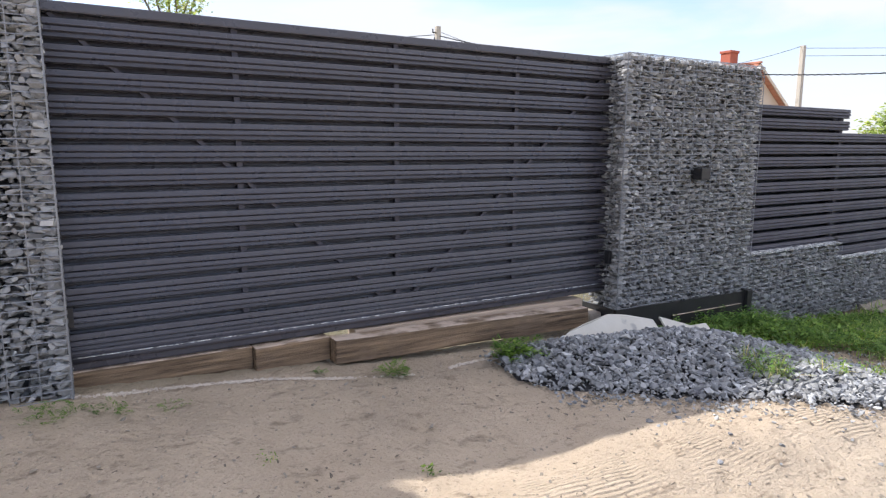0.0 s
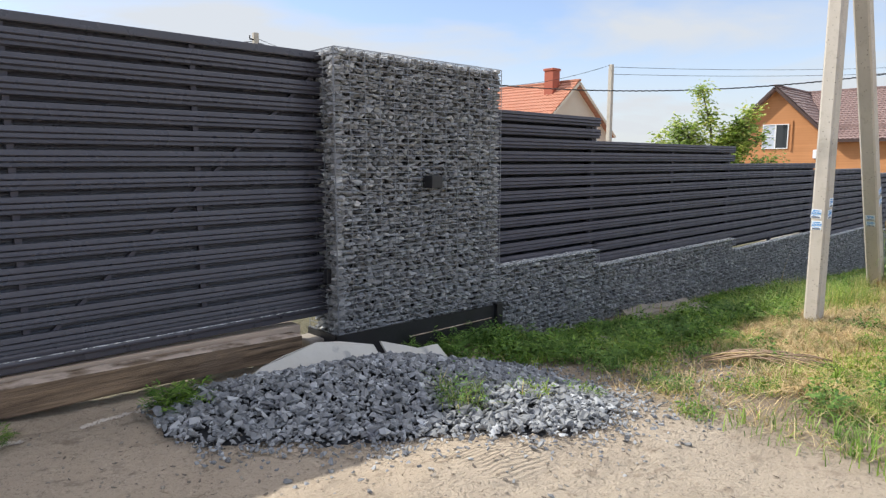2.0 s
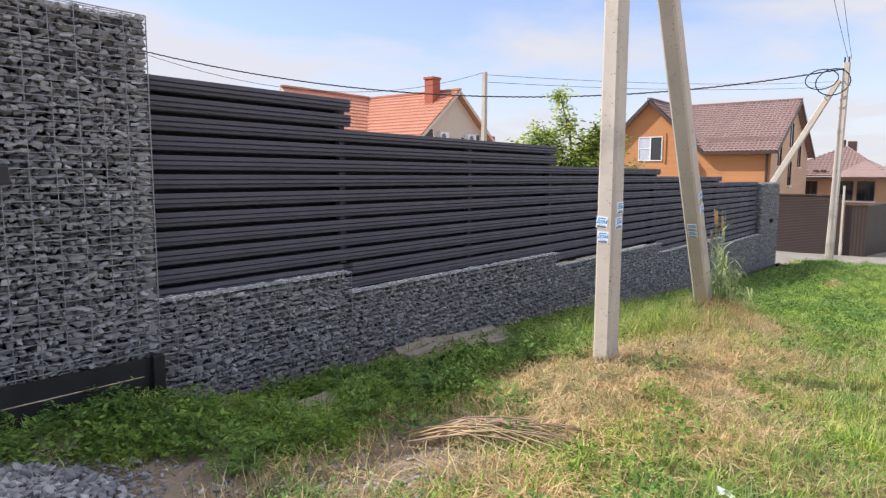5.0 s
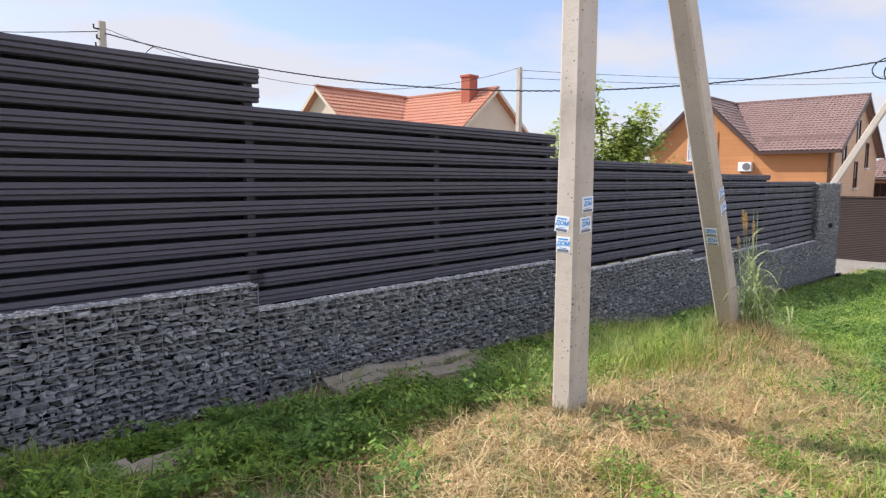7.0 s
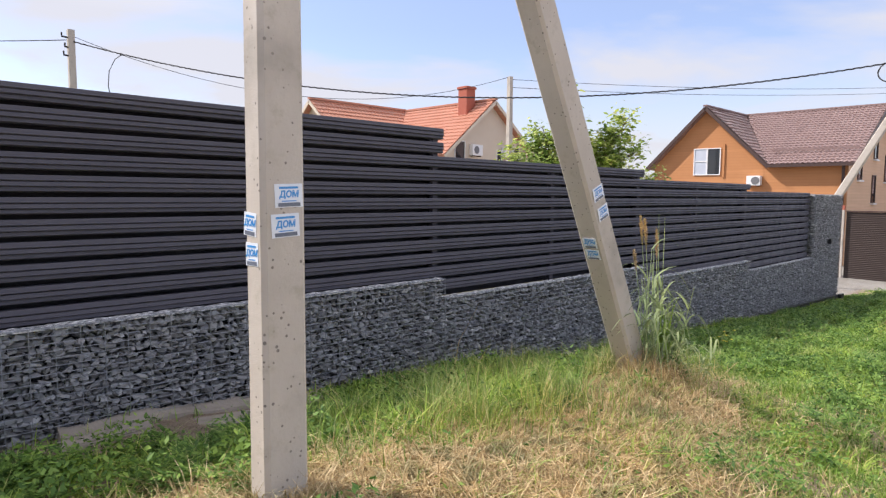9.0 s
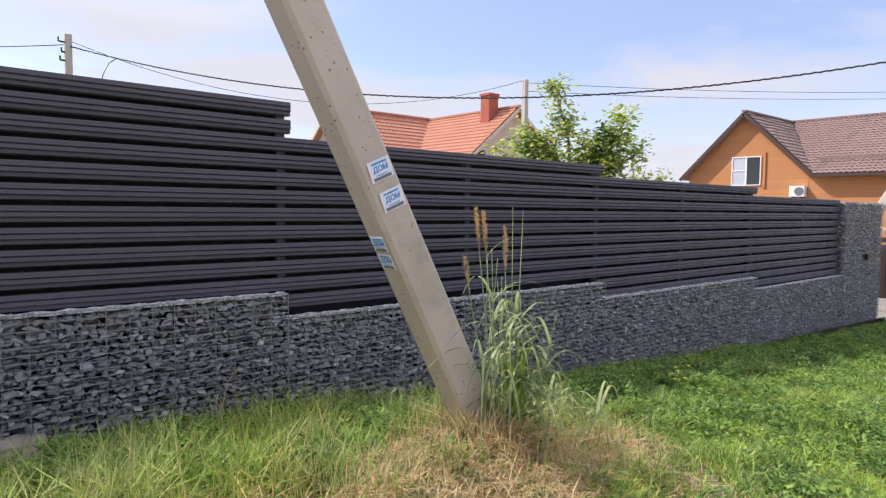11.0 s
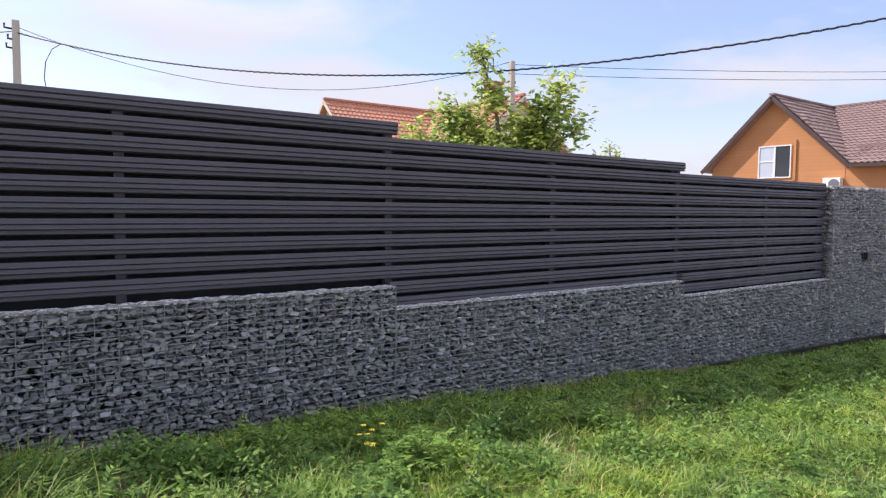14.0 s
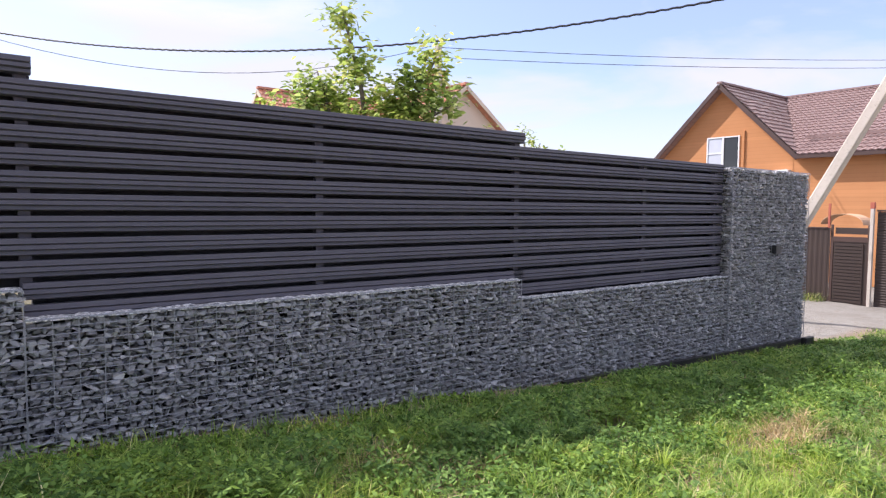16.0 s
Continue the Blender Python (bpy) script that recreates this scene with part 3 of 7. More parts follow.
def wire_mesh(name, segs, mat):
    """All bars of one basket's mesh, four-sided."""
    vs, ts, n = [], [], 0
    for a, b, w in segs:
        a, b = np.array(a), np.array(b)
        d = (b - a) / max(1e-9, np.linalg.norm(b - a))
        s = np.cross(d, (0.0, 0.31, 0.95)) if abs(d[2]) < 0.9 else np.cross(d, (1.0, 0.0, 0.0))
        s /= np.linalg.norm(s)
        u = np.cross(d, s)
        ring = [(s * i + u * j) * w / 2 for i, j in ((-1, -1), (1, -1), (1, 1), (-1, 1))]
        vs.append(np.array([a + q for q in ring] + [b + q for q in ring]))
        f = []
        for i in range(4):
            j = (i + 1) % 4
            f += [(i, j, 4 + j), (i, 4 + j, 4 + i)]
        f += [(3, 2, 1), (3, 1, 0), (4, 5, 6), (4, 6, 7)]
        ts.append(np.array(f) + n)
        n += 8
    return tri_mesh(name, np.concatenate(vs), np.concatenate(ts), mat)


FRONT = 3.665


def gabion(name, x0, x1, y0, y1, top, label, category, left_face=False, right_face=False, foot=None, parts_from=None, group="", top_y1=None):
    """A basket of stones: front face at y0, also its ends where they show, and its top."""
    foot = foot or (lambda x: gz(x, y0 - 0.05) - 0.03)
    zlow = min(foot(x0), foot(x1)) - 0.05
    ob = thing(name, ((x0 + x1) / 2, (y0 + y1) / 2, foot((x0 + x1) / 2)), label, category, group)
    # dark filler box behind the stones, standing in for shade in the gaps
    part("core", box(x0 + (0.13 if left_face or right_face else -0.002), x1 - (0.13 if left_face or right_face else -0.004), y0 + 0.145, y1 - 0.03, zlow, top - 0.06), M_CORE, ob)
    places, segs = [], []
    for u, out, z, w, dpt, h in face_stones(x0 - 0.004, x1 + 0.008, foot, top - 0.012):
        c = (u, y0 + 0.010 + dpt / 2 + out, z)
        places.append((c, (w * 1.06, dpt, h * 1.08), (rng.normal(0, 0.18), rng.normal(0, 0.22), rng.normal(0, 0.24)), int(rng.integers(len(FILL)))))
    for u, out, z, w, dpt, h in face_stones(x0 + 0.03, x1 - 0.03, foot, top - 0.03, 0.09):
        c = (u, y0 + 0.122 + out * 0.5, z)
        places.append((c, (w * 1.15, dpt, h * 1.2), (rng.normal(0, 0.2), rng.normal(0, 0.2), rng.normal(0, 0.3)), int(rng.integers(len(FILL)))))
    segs = wires_face(segs, x0, x1, lambda u: foot(u) - 0.02, top, lambda u, o, z: (u, y0 + o, z))
    for on, xe, sgn in ((left_face, x0, -1), (right_face, x1, 1)):
        if not on:
            continue
        for u, out, z, w, dpt, h in face_stones(y0 + 0.02, y1 - 0.02, lambda u: foot(xe), top - 0.012):
            for deep_ in (0.0, 0.06):
                places.append(((xe - sgn * (0.012 + dpt / 2 + deep_ + out), u + deep_ * 0.5, z - deep_ * 0.3), (dpt, w * 1.06, h * 1.08), (rng.normal(0, 0.12), rng.normal(0, 0.12), rng.normal(0, 0.16)), int(rng.integers(len(FILL)))))
        z = foot(xe)
        while z < top - 0.03:
            h = rng.uniform(0.024, 0.05)
            places.append(((xe - sgn * 0.034, y0 + 0.038, z + h / 2), (0.082, 0.082, h * 1.1), (rng.normal(0, 0.1), rng.normal(0, 0.1), rng.choice([-0.1, 1.5, 3.1, 4.7])), int(rng.integers(len(FILL)))))
            z += h
        segs = wires_face(segs, y0, y1, lambda u: foot(xe) - 0.02, top, lambda u, o, z: (xe - sgn * o, u, z))
    # the top layer, seen from above
    ty1 = top_y1 or y1
    u = x0 + 0.04
    while u < x1 - 0.03:
        v = y0 + 0.04
        while v < ty1 - 0.02:
            w = rng.uniform(0.04, 0.075)
            places.append(((u, v, top - (0.045 if top_y1 else 0.024) + rng.normal(0, 0.006)), (w * 1.15, w, 0.040), (rng.normal(0, 0.2), rng.normal(0, 0.2), rng.uniform(0, 6)), int(rng.integers(len(FILL)))))
            v += w * 0.75
        u += rng.uniform(0.04, 0.065)
    n = max(1, round((x1 - x0) / 0.13))
    for i in range(n + 1):
        x = x0 + (x1 - x0) * i / n
        segs.append(((x, y0, top), (x, ty1, top), 0.004))
    y = y0
    while y < ty1:
        segs.append(((x0, y, top + 0.004), (x1, y, top + 0.004), 0.0042))
        y += 0.05
    # pale strip added over the top stones, their brightness put into its colour
    if top_y1:
        bm = box(x0 + 0.004, x1 - 0.004, y0 + 0.006, ty1 - 0.002, top - 0.012, top + 0.006)
        bmesh.ops.subdivide_edges(bm, edges=[e for e in bm.edges if abs(e.verts[0].co.x - e.verts[1].co.x) > 0.5], cuts=int((x1 - x0) / 0.03))
        for v in bm.verts:
            if v.co.z > top:
                v.co.z += 0.007 * noise.noise(v.co * 17.0) + 0.006 * noise.noise(v.co * 61.0)
                v.co.y += 0.010 * noise.noise(v.co * 23.0 + Vector((3, 0, 0)))
        part("lid", bm, M_LID, ob, "pale strip added along the top of the basket")
    part("wire_mesh", wire_mesh("wire_mesh", segs, M_WIRE), None, ob, "galvanised welded wire mesh")
    lo, hi = parts_from or (x0, x1)
    inside = [i for i, p in enumerate(places) if lo <= p[0][0] <= hi and p[0][1] < y0 + 0.078]
    chosen = set(inside[:: max(1, len(inside) // 260)][:280])
    lay_stones(places, FILL, ob, chosen, "stone_fill", M_STONES)
    return ob


# pillars and low walls
skirt_top = lambda x: 0.30 - 0.018 * (x - 3.8)
gabion("gabion_pillar", 3.79, 5.545, FRONT - 0.03, 4.02, 2.355, "tall wire gabion pillar filled with grey crushed stone", "gabion pillar", True, True, foot=skirt_top, group="gabion pillars")
gabion("gabion_pillar", -1.85, -0.10, FRONT - 0.03, 4.02, 2.355, "tall wire gabion pillar of grey stone beside the gate", "gabion pillar", False, True, foot=lambda x: 0.33, parts_from=(-0.9, -0.1), group="gabion pillars")
BASKETS = ((5.55, 7.235, 0.61), (7.24, 10.865, 0.435), (10.87, 14.615, 0.262), (14.62, 18.36, 0.092), (18.365, 21.876, -0.080))
for x0, x1, top in BASKETS:
    gabion("gabion_wall", x0, x1, FRONT, 3.99, top, "low wire gabion wall of grey crushed stone under louvre panels", "gabion wall", False, False, group="low gabion walls", top_y1=3.762)
gabion("gabion_pillar", 21.886, 23.953, FRONT - 0.01, 4.10, 1.252, "wire gabion corner pillar of grey crushed stone", "gabion pillar", True, True, group="gabion pillars")


# ---- louvre fence ----
def slat_profile(h, y, z, ribs=3, deep=0.017, back=0.012):
    """Outline (y, z) of a rib-rolled slat, its foot at z, its face towards -y."""
    out = [(y + 0.004, z)]
    step = h / ribs
    for i in range(ribs):
        a = z + i * step
        out += [(y + 0.004, a + 0.0005), (y + 0.004, a + 0.0045), (y - deep * 0.75, a + 0.0060), (y - deep, a + step * 0.36), (y - deep * 0.95, a + step * 0.48), (y - deep * 0.35, a + step - 0.0005)]
    out += [(y + 0.004, z + h), (y + back, z + h), (y + back, z)]
    return out


def barrel_slat(h, y, z, deep=0.026, back=0.035):
    """Outline (y, z) of a bulging slat: three bands, each with a lip that hangs over a groove."""
    out = [(y + 0.004, z)]
    for lo, hi, env in ((0.0, 0.29, 0.62), (0.29, 0.60, 1.0), (0.60, 1.0, 0.88)):
        e, step = deep * env, hi - lo
        for f, q in ((0.0, 0.02), (0.30, 0.05), (1.04, 0.20), (1.16, 0.25), (1.12, 0.32), (0.86, 0.39), (0.78, 0.60), (0.66, 0.86), (0.50, 0.985)):
            out.append((y - (e - deep * 0.56 * (1.0 - f)), z + h * (lo + step * q)))
    return out + [(y - 0.006, z + h), (y + back, z + h), (y + back, z)]


PITCH = 0.1252
SLAT_H = 0.097
ROW0 = 2.04
LOUVRES = ((5.55, 7.345, 0, 0.61, (7.30,)), (7.35, 10.94, 2, 0.435, (9.14, 10.895)), (10.945, 14.69, 4, 0.262, (12.722, 14.645)), (14.695, 18.48, 5, 0.092, (16.461, 18.44)), (18.485, 21.876, 6, -0.080, (20.373, 21.809)))
foot_x, foot_z = 5.55, 9.0
for (x0, x1, row, low, posts), basket in zip(LOUVRES, BASKETS):
    top = ROW0 - row * PITCH
    ob = thing("louvre_fence", ((x0 + x1) / 2, 3.82, low), "dark graphite steel louvre fence panel above a gabion wall", "fence panel", "louvre fence panels")
    zz = top
    while zz - 0.096 > low - 0.07:
        # below the next higher basket's top the slats run up to that basket
        start = foot_x if zz - SLAT_H < foot_z else x0
        part("slat", extrude_x(barrel_slat(SLAT_H, 3.790, zz - SLAT_H), start, x1 + 0.0045), M_SLAT, ob)
        zz -= PITCH
    # back slats in darker steel: shade of the gaps put into their colour
    zb = top - 0.062
    while zb > low:
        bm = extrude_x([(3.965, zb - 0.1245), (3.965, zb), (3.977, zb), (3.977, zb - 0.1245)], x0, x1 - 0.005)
        part("back_slat", bm, M_DARK_STEEL, ob)
        zb -= PITCH
    # added over the cavity to keep sun out of the gaps
    part("top_cap", box(x0, x1 - 0.006, 3.80, 3.985, top - 0.006, top - 0.001), M_SLAT, ob)
    for px_ in posts:
        part("post", box(px_ - 0.031, px_ + 0.031, 3.8265, 3.875, low - 0.06, top - 0.008, 0.004), M_SLAT, ob)
    # added behind the slats to shut off the sunlit slot at the end
    part("end_cap", box(x1 - 0.012, x1 + 0.003, 3.880, 3.975, low - 0.32, top - 0.003), M_DARK_STEEL, ob)
    foot_x, foot_z = basket[1] + 0.008, low


# ---- sliding gate ----
GY = 3.865
gate = thing("sliding_gate", (1.85, GY + 0.03, 0.42), "closed dark graphite steel sliding gate of horizontal louvres", "gate")
GX0, GX1 = -0.55, 4.25
part("bottom_rail", box(GX0, GX1, GY - 0.035, GY + 0.105, 0.425, 0.475, 0.012), M_GATE, gate)
part("guide_tube", tube([(GX0, GY - 0.036, 0.482), (GX1, GY - 0.036, 0.482)], 0.019, "guide_tube", M_GATE, 12), None, gate)
# the guide tube's highlight, put in as a thin pale tube
part("dust_line", tube([(GX0, GY - 0.046, 0.497), (GX1, GY - 0.046, 0.497)], 0.0035, "dust_line", M_LID, 6), None, gate, "pale strip for the highlight on the guide tube")
part("carrier_rail", extrude_x([(GY - 0.022, 0.475), (GY - 0.022, 0.515), (GY - 0.012, 0.527), (GY + 0.05, 0.527), (GY + 0.05, 0.475)], GX0, GX1), M_GATE, gate)
part("top_rail", box(GX0, GX1, GY - 0.020, GY + 0.105, 2.292, 2.345, 0.008), M_GATE, gate)
for x in (-0.45, 0.855, 1.90, 2.905, 4.15):
    part("post", box(x - 0.018, x + 0.018, GY + 0.013, GY + 0.040, 0.527, 2.292, 0.003), M_SLAT, gate)
for a, b in (((-0.06, 2.29), (1.865, 0.53)), ((1.935, 0.53), (3.79, 2.19))):
    part("brace", bar((a[0], GY + 0.027, a[1]), (b[0], GY + 0.027, b[1]), 0.030, 0.022, side=(0, 1, 0)), M_SLAT, gate)
z = 2.262
while z > 0.60:
    part("slat", extrude_x(barrel_slat(SLAT_H, GY, z - SLAT_H, 0.024, 0.011), GX0, GX1), M_GATE, gate)
    z -= 0.1262
part("back_slat", extrude_x(slat_profile(0.082, GY + 0.052, 2.216, 2, 0.005, 0.010), GX0, GX1), M_GATE, gate)
z = 2.214
while z > 0.55:
    zb = max(z - 0.1258, 0.528)
    part("back_slat", extrude_x(slat_profile(z - zb, GY + 0.052, zb, 5, 0.006, 0.010), GX0, GX1), M_GATE, gate)
    z -= 0.1262

# boards under the gate, and the pad of dry mortar
def beam(x0, x1, y0, y1, z0, z1, label, dz=0.0, mat=M_TIMBER):
    bm = box(x0, x1, y0, y1, z0, z1, 0.008)
    bmesh.ops.subdivide_edges(bm, edges=[e for e in bm.edges if abs(e.verts[0].co.x - e.verts[1].co.x) > 0.5], cuts=14)
    for v in bm.verts:
        n = noise.noise(v.co * 3.0)
        v.co.y += 0.010 * n
        v.co.z += 0.008 * noise.noise(v.co * 2.1 + Vector((4, 1, 2))) + dz * (v.co.x - x0) / (x1 - x0)
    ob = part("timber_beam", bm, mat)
    return tagged(ob, label, "timber beam", "beams under the gate")


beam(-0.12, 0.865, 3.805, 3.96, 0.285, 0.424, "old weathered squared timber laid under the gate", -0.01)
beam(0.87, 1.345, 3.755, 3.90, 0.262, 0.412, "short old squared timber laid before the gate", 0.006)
beam(1.35, 3.50, 3.665, 3.81, 0.258, 0.412, "old squared timber with a pale top, lying on earth", -0.055)
beam(1.55, 3.58, 3.82, 3.96, 0.30, 0.421, "paler timber plank lying behind the front beams", -0.03, M_PLANK)
places = []
while len(places) < 1500:
    x = rng.uniform(-0.1, 2.35)
    if noise.noise(Vector((x * 1.9, 7.0, 0))) < -0.10 or 1.36 < x < 1.68 and rng.random() < 0.9:
        continue
    y = float(np.interp(x, (-0.1, 0.3, 0.56, 1.04, 1.33, 1.9, 2.35), (3.66, 3.645, 3.60, 3.49, 3.43, 3.355, 3.43))) + 0.02 * noise.noise(Vector((x * 3, 1, 2))) + rng.normal(0, 0.010)
    r = float(np.clip(rng.lognormal(math.log(0.012), 0.4), 0.005, 0.03))
    places.append(((x, y, gz(x, y) + 0.003), (r * 1.6, r, r * 0.7), (rng.normal(0, 0.2), rng.normal(0, 0.2), rng.uniform(0, 6.28)), int(rng.integers(len(HEAP)))))
bm = tri_mesh("mortar_crumbs", *(lambda vs, ts: (np.concatenate(vs), np.concatenate(ts)))(
    [(HEAP[q[3]][1] * np.array(q[1])) @ turn_matrix(*q[2]).T + np.array(q[0]) for q in places],
    [HEAP[q[3]][2] + sum(len(HEAP[p[3]][1]) for p in places[:i]) for i, q in enumerate(places)]), M_CHALK)
tagged(part("mortar_crumbs", bm), "pale crumbs of dry mortar strewn along the timbers", "mortar", kind="stuff")
# footing of the far pillar
bm = box(-2.0, -0.06, 3.60, 4.1, 0.20, 0.335, 0.015)
tagged(part("concrete_footing", bm, M_SLAB), "rough concrete footing under a gabion pillar", "footing", kind="structure")
bm = box(3.62, 3.75, 3.76, 3.98, 0.05, 0.27, 0.02)
tagged(part("concrete_block", bm, M_SLAB), "small rough concrete block between timber and pillar", "concrete block")

# black skirt at the pillar's foot
skirt = thing("metal_skirt", (4.65, 3.62, 0.05), "black sheet-metal skirt along the foot of the gabion pillar", "metal skirt")
part("front_plate", solid([(3.76, 3.615, 0.02), (5.53, 3.615, -0.06), (5.53, 3.615, 0.275), (3.76, 3.615, 0.31), (3.76, 3.628, 0.02), (5.53, 3.628, -0.06), (5.53, 3.628, 0.275), (3.76, 3.628, 0.31)], [(0, 1, 2, 3), (4, 7, 6, 5), (0, 3, 7, 4), (1, 5, 6, 2), (3, 2, 6, 7), (0, 4, 5, 1)]), M_BLACK, skirt)
part("lower_plate", solid([(4.45, 3.600, -0.03), (5.42, 3.600, -0.06), (5.42, 3.600, 0.165), (4.45, 3.600, 0.175), (4.45, 3.612, -0.03), (5.42, 3.612, -0.06), (5.42, 3.612, 0.165), (4.45, 3.612, 0.175)], [(0, 1, 2, 3), (4, 7, 6, 5), (0, 3, 7, 4), (1, 5, 6, 2), (3, 2, 6, 7), (0, 4, 5, 1)]), M_BLACK, skirt)
# thin pale brown strip along the lower plate's upper edge
part("dirt_line", solid([(4.45, 3.597, 0.175), (5.42, 3.597, 0.165), (5.42, 3.597, 0.1685), (4.45, 3.597, 0.1785), (4.45, 3.614, 0.175), (5.42, 3.614, 0.165), (5.42, 3.614, 0.1685), (4.45, 3.614, 0.1785)], [(0, 1, 2, 3), (4, 7, 6, 5), (0, 3, 7, 4), (1, 5, 6, 2), (3, 2, 6, 7), (0, 4, 5, 1)]), M_TIMBER, skirt, "pale brown upper edge")
part("end_post", box(5.47, 5.545, 3.58, 3.632, -0.08, 0.29, 0.005), M_BLACK, skirt)
part("side_plate", box(3.755, 3.77, 3.632, 4.0, 0.05, 0.31, 0.0), M_BLACK, skirt)

# black base strip along the foot of the last basket and the corner pillar
strip = thing("base_strip", (21.5, 3.62, -1.1), "black base strip along the foot of the corner pillar", "base strip")
part("strip", solid([(18.9, 3.605, -1.25), (23.97, 3.605, -1.40), (23.97, 3.605, -1.075), (18.9, 3.605, -0.912), (18.9, 3.662, -1.25), (23.97, 3.652, -1.40), (23.97, 3.652, -1.075), (18.9, 3.662, -0.912)], [(0, 1, 2, 3), (4, 7, 6, 5), (0, 3, 7, 4), (1, 5, 6, 2), (3, 2, 6, 7), (0, 4, 5, 1)]), M_BLACK, strip)
part("end_block", box(23.78, 24.02, 3.53, 3.604, -1.40, -1.045, 0.012), M_BLACK, strip)


def wall_lamp(x, z, y, w=0.115, h=0.10, d=0.09):
    ob = thing("wall_lamp", (x, y, z), "small square black outdoor wall lamp on a gabion pillar", "wall lamp", "wall lamps")
    part("housing", box(x - w / 2, x + w / 2, y - d, y, z - h / 2, z + h / 2, 0.006), M_BLACK, ob)
    part("base_plate", box(x - w / 2 + 0.01, x + w / 2 - 0.01, y, y + 0.03, z - h / 2 + 0.01, z + h / 2 - 0.01), M_BLACK, ob)
    return ob


wall_lamp(4.69, 1.408, FRONT - 0.035)
wall_lamp(22.98, 0.221, FRONT - 0.02, 0.135, 0.11, 0.06)
for x, y, z, sgn in ((3.79, 3.74, 0.735, -1), (-0.10, 3.74, 0.745, 1)):
    ob = thing("photocell", (x, y, z), "small black photocell box on the side of a gabion pillar", "photocell", "gate photocells")
    part("housing", box(min(x, x + sgn * 0.035), max(x, x + sgn * 0.035), y - 0.025, y + 0.025, z - 0.055, z + 0.055, 0.005), M_BLACK, ob)


# ---- concrete poles ----
def taper_pole(name, foot, head, wx0, wy0, wx1, wy1, mat, parent):
    """A concrete pole with chamfered corners, tapered from foot to head."""
    foot, head = Vector(foot), Vector(head)
    ahead = (head - foot).normalized()
    sx = Vector((1, 0, 0))
    sx = (sx - ahead * sx.dot(ahead)).normalized()
    sy = ahead.cross(sx)
    bm = bmesh.new()
    rings = []
    n = 12
    for i in range(n + 1):
        t = i / n
        p, wx, wy = foot.lerp(head, t), (wx0 + (wx1 - wx0) * t) / 2, (wy0 + (wy1 - wy0) * t) / 2
        ch = 0.018
        pts = [(-wx + ch, -wy), (wx - ch, -wy), (wx, -wy + ch), (wx, wy - ch), (wx - ch, wy), (-wx + ch, wy), (-wx, wy - ch), (-wx, -wy + ch)]
        rings.append([bm.verts.new(p + sx * (u + 0.002 * noise.noise(Vector((i * 0.7, u * 9, 1)))) + sy * (v + 0.002 * noise.noise(Vector((i * 0.9, v * 9, 5))))) for u, v in pts])
    for a, b in zip(rings, rings[1:]):
        for i in range(8):
            bm.faces.new((a[i], a[(i + 1) % 8], b[(i + 1) % 8], b[i]))
    bm.faces.new(rings[0][::-1])
    bm.faces.new(rings[-1])
    bmesh.ops.recalc_face_normals(bm, faces=bm.faces)
    return part(name, bm, mat, parent), sx, sy, ahead


def word_mesh(text, size):
    cu = bpy.data.curves.new("word", "FONT")
    cu.body, cu.size, cu.align_x, cu.align_y = text, size, "CENTER", "CENTER"
    cu.extrude, cu.shear, cu.offset = 0.0004, 0.12, 0.0011
    tmp = new("word", cu)
    bpy.context.view_layer.update()
    me = bpy.data.meshes.new_from_object(tmp.evaluated_get(bpy.context.evaluated_depsgraph_get()))
    bpy.data.objects.remove(tmp)
    bpy.data.curves.remove(cu)
    return me


WORD = word_mesh("ДОМ", 0.033)
WORD.materials.clear()
WORD.materials.append(M_INK)


def sticker(centre, right, up, w=0.125, h=0.09, tilt=0.0):
    """A paper notice glued flat on a pole."""
    right, up = Vector(right).normalized(), Vector(up)
    up = (up - right * up.dot(right)).normalized()
    out = right.cross(up)
    m = Matrix((right, up, out)).transposed().to_4x4()
    m.translation = centre
    m = m @ pose(0, 0, 0, 0, 0, tilt)
    ob = new("sticker")
    ob.matrix_world = m
    tagged(ob, "white paper scrap notice with a blue word, glued on", "sticker", "notices on the poles")
    q = lambda x0, x1, y0, y1, z0, z1: box(x0, x1, y0, y1, z0, z1)
    for nm, bm, mat in (("paper", q(-w / 2, w / 2, -h / 2, h / 2, 0.0005, 0.002), M_PAPER), ("text_bar", q(-w * 0.40, w * 0.40, -h * 0.46, -h * 0.30, 0.0025, 0.0032), M_INK_GREY), ("blue_bar", q(-w * 0.34, w * 0.34, h * 0.29, h * 0.38, 0.0025, 0.0032), M_INK), ("blue_bar", q(-w * 0.26, w * 0.26, -h * 0.25, -h * 0.21, 0.0025, 0.0032), M_INK)):
        me = bpy.data.meshes.new(nm)
        bm.to_mesh(me)
        bm.free()
        me.materials.append(mat)
        p = new(nm, me)
        p.parent = ob
    p = new("word", WORD)
    p.parent = ob
    p.matrix_basis = pose(0, 0.004, 0.0028)
    return ob


PA = (8.036, 1.740)
pole_a = thing("power_pole", (*PA, gz(*PA)), "upright pale concrete power pole with glued notices", "power pole", "power poles")
taper_pole("shaft", (*PA, gz(*PA) - 0.4), (8.024, 1.735, 8.4), 0.188, 0.135, 0.155, 0.115, M_POLE, pole_a)
part("cross_bar", bar((8.01, 1.1, 8.1), (8.01, 2.4, 8.1), 0.05), M_DARK_STEEL, pole_a)
part("strut_collar", box(7.93, 8.11, 1.66, 1.82, 5.05, 5.12, 0.01), M_DARK_STEEL, pole_a)
strut = thing("pole_strut", (10.95, 1.90, gz(10.95, 1.9)), "leaning concrete strut propping the power pole, in dry grass", "pole strut", "pole struts")
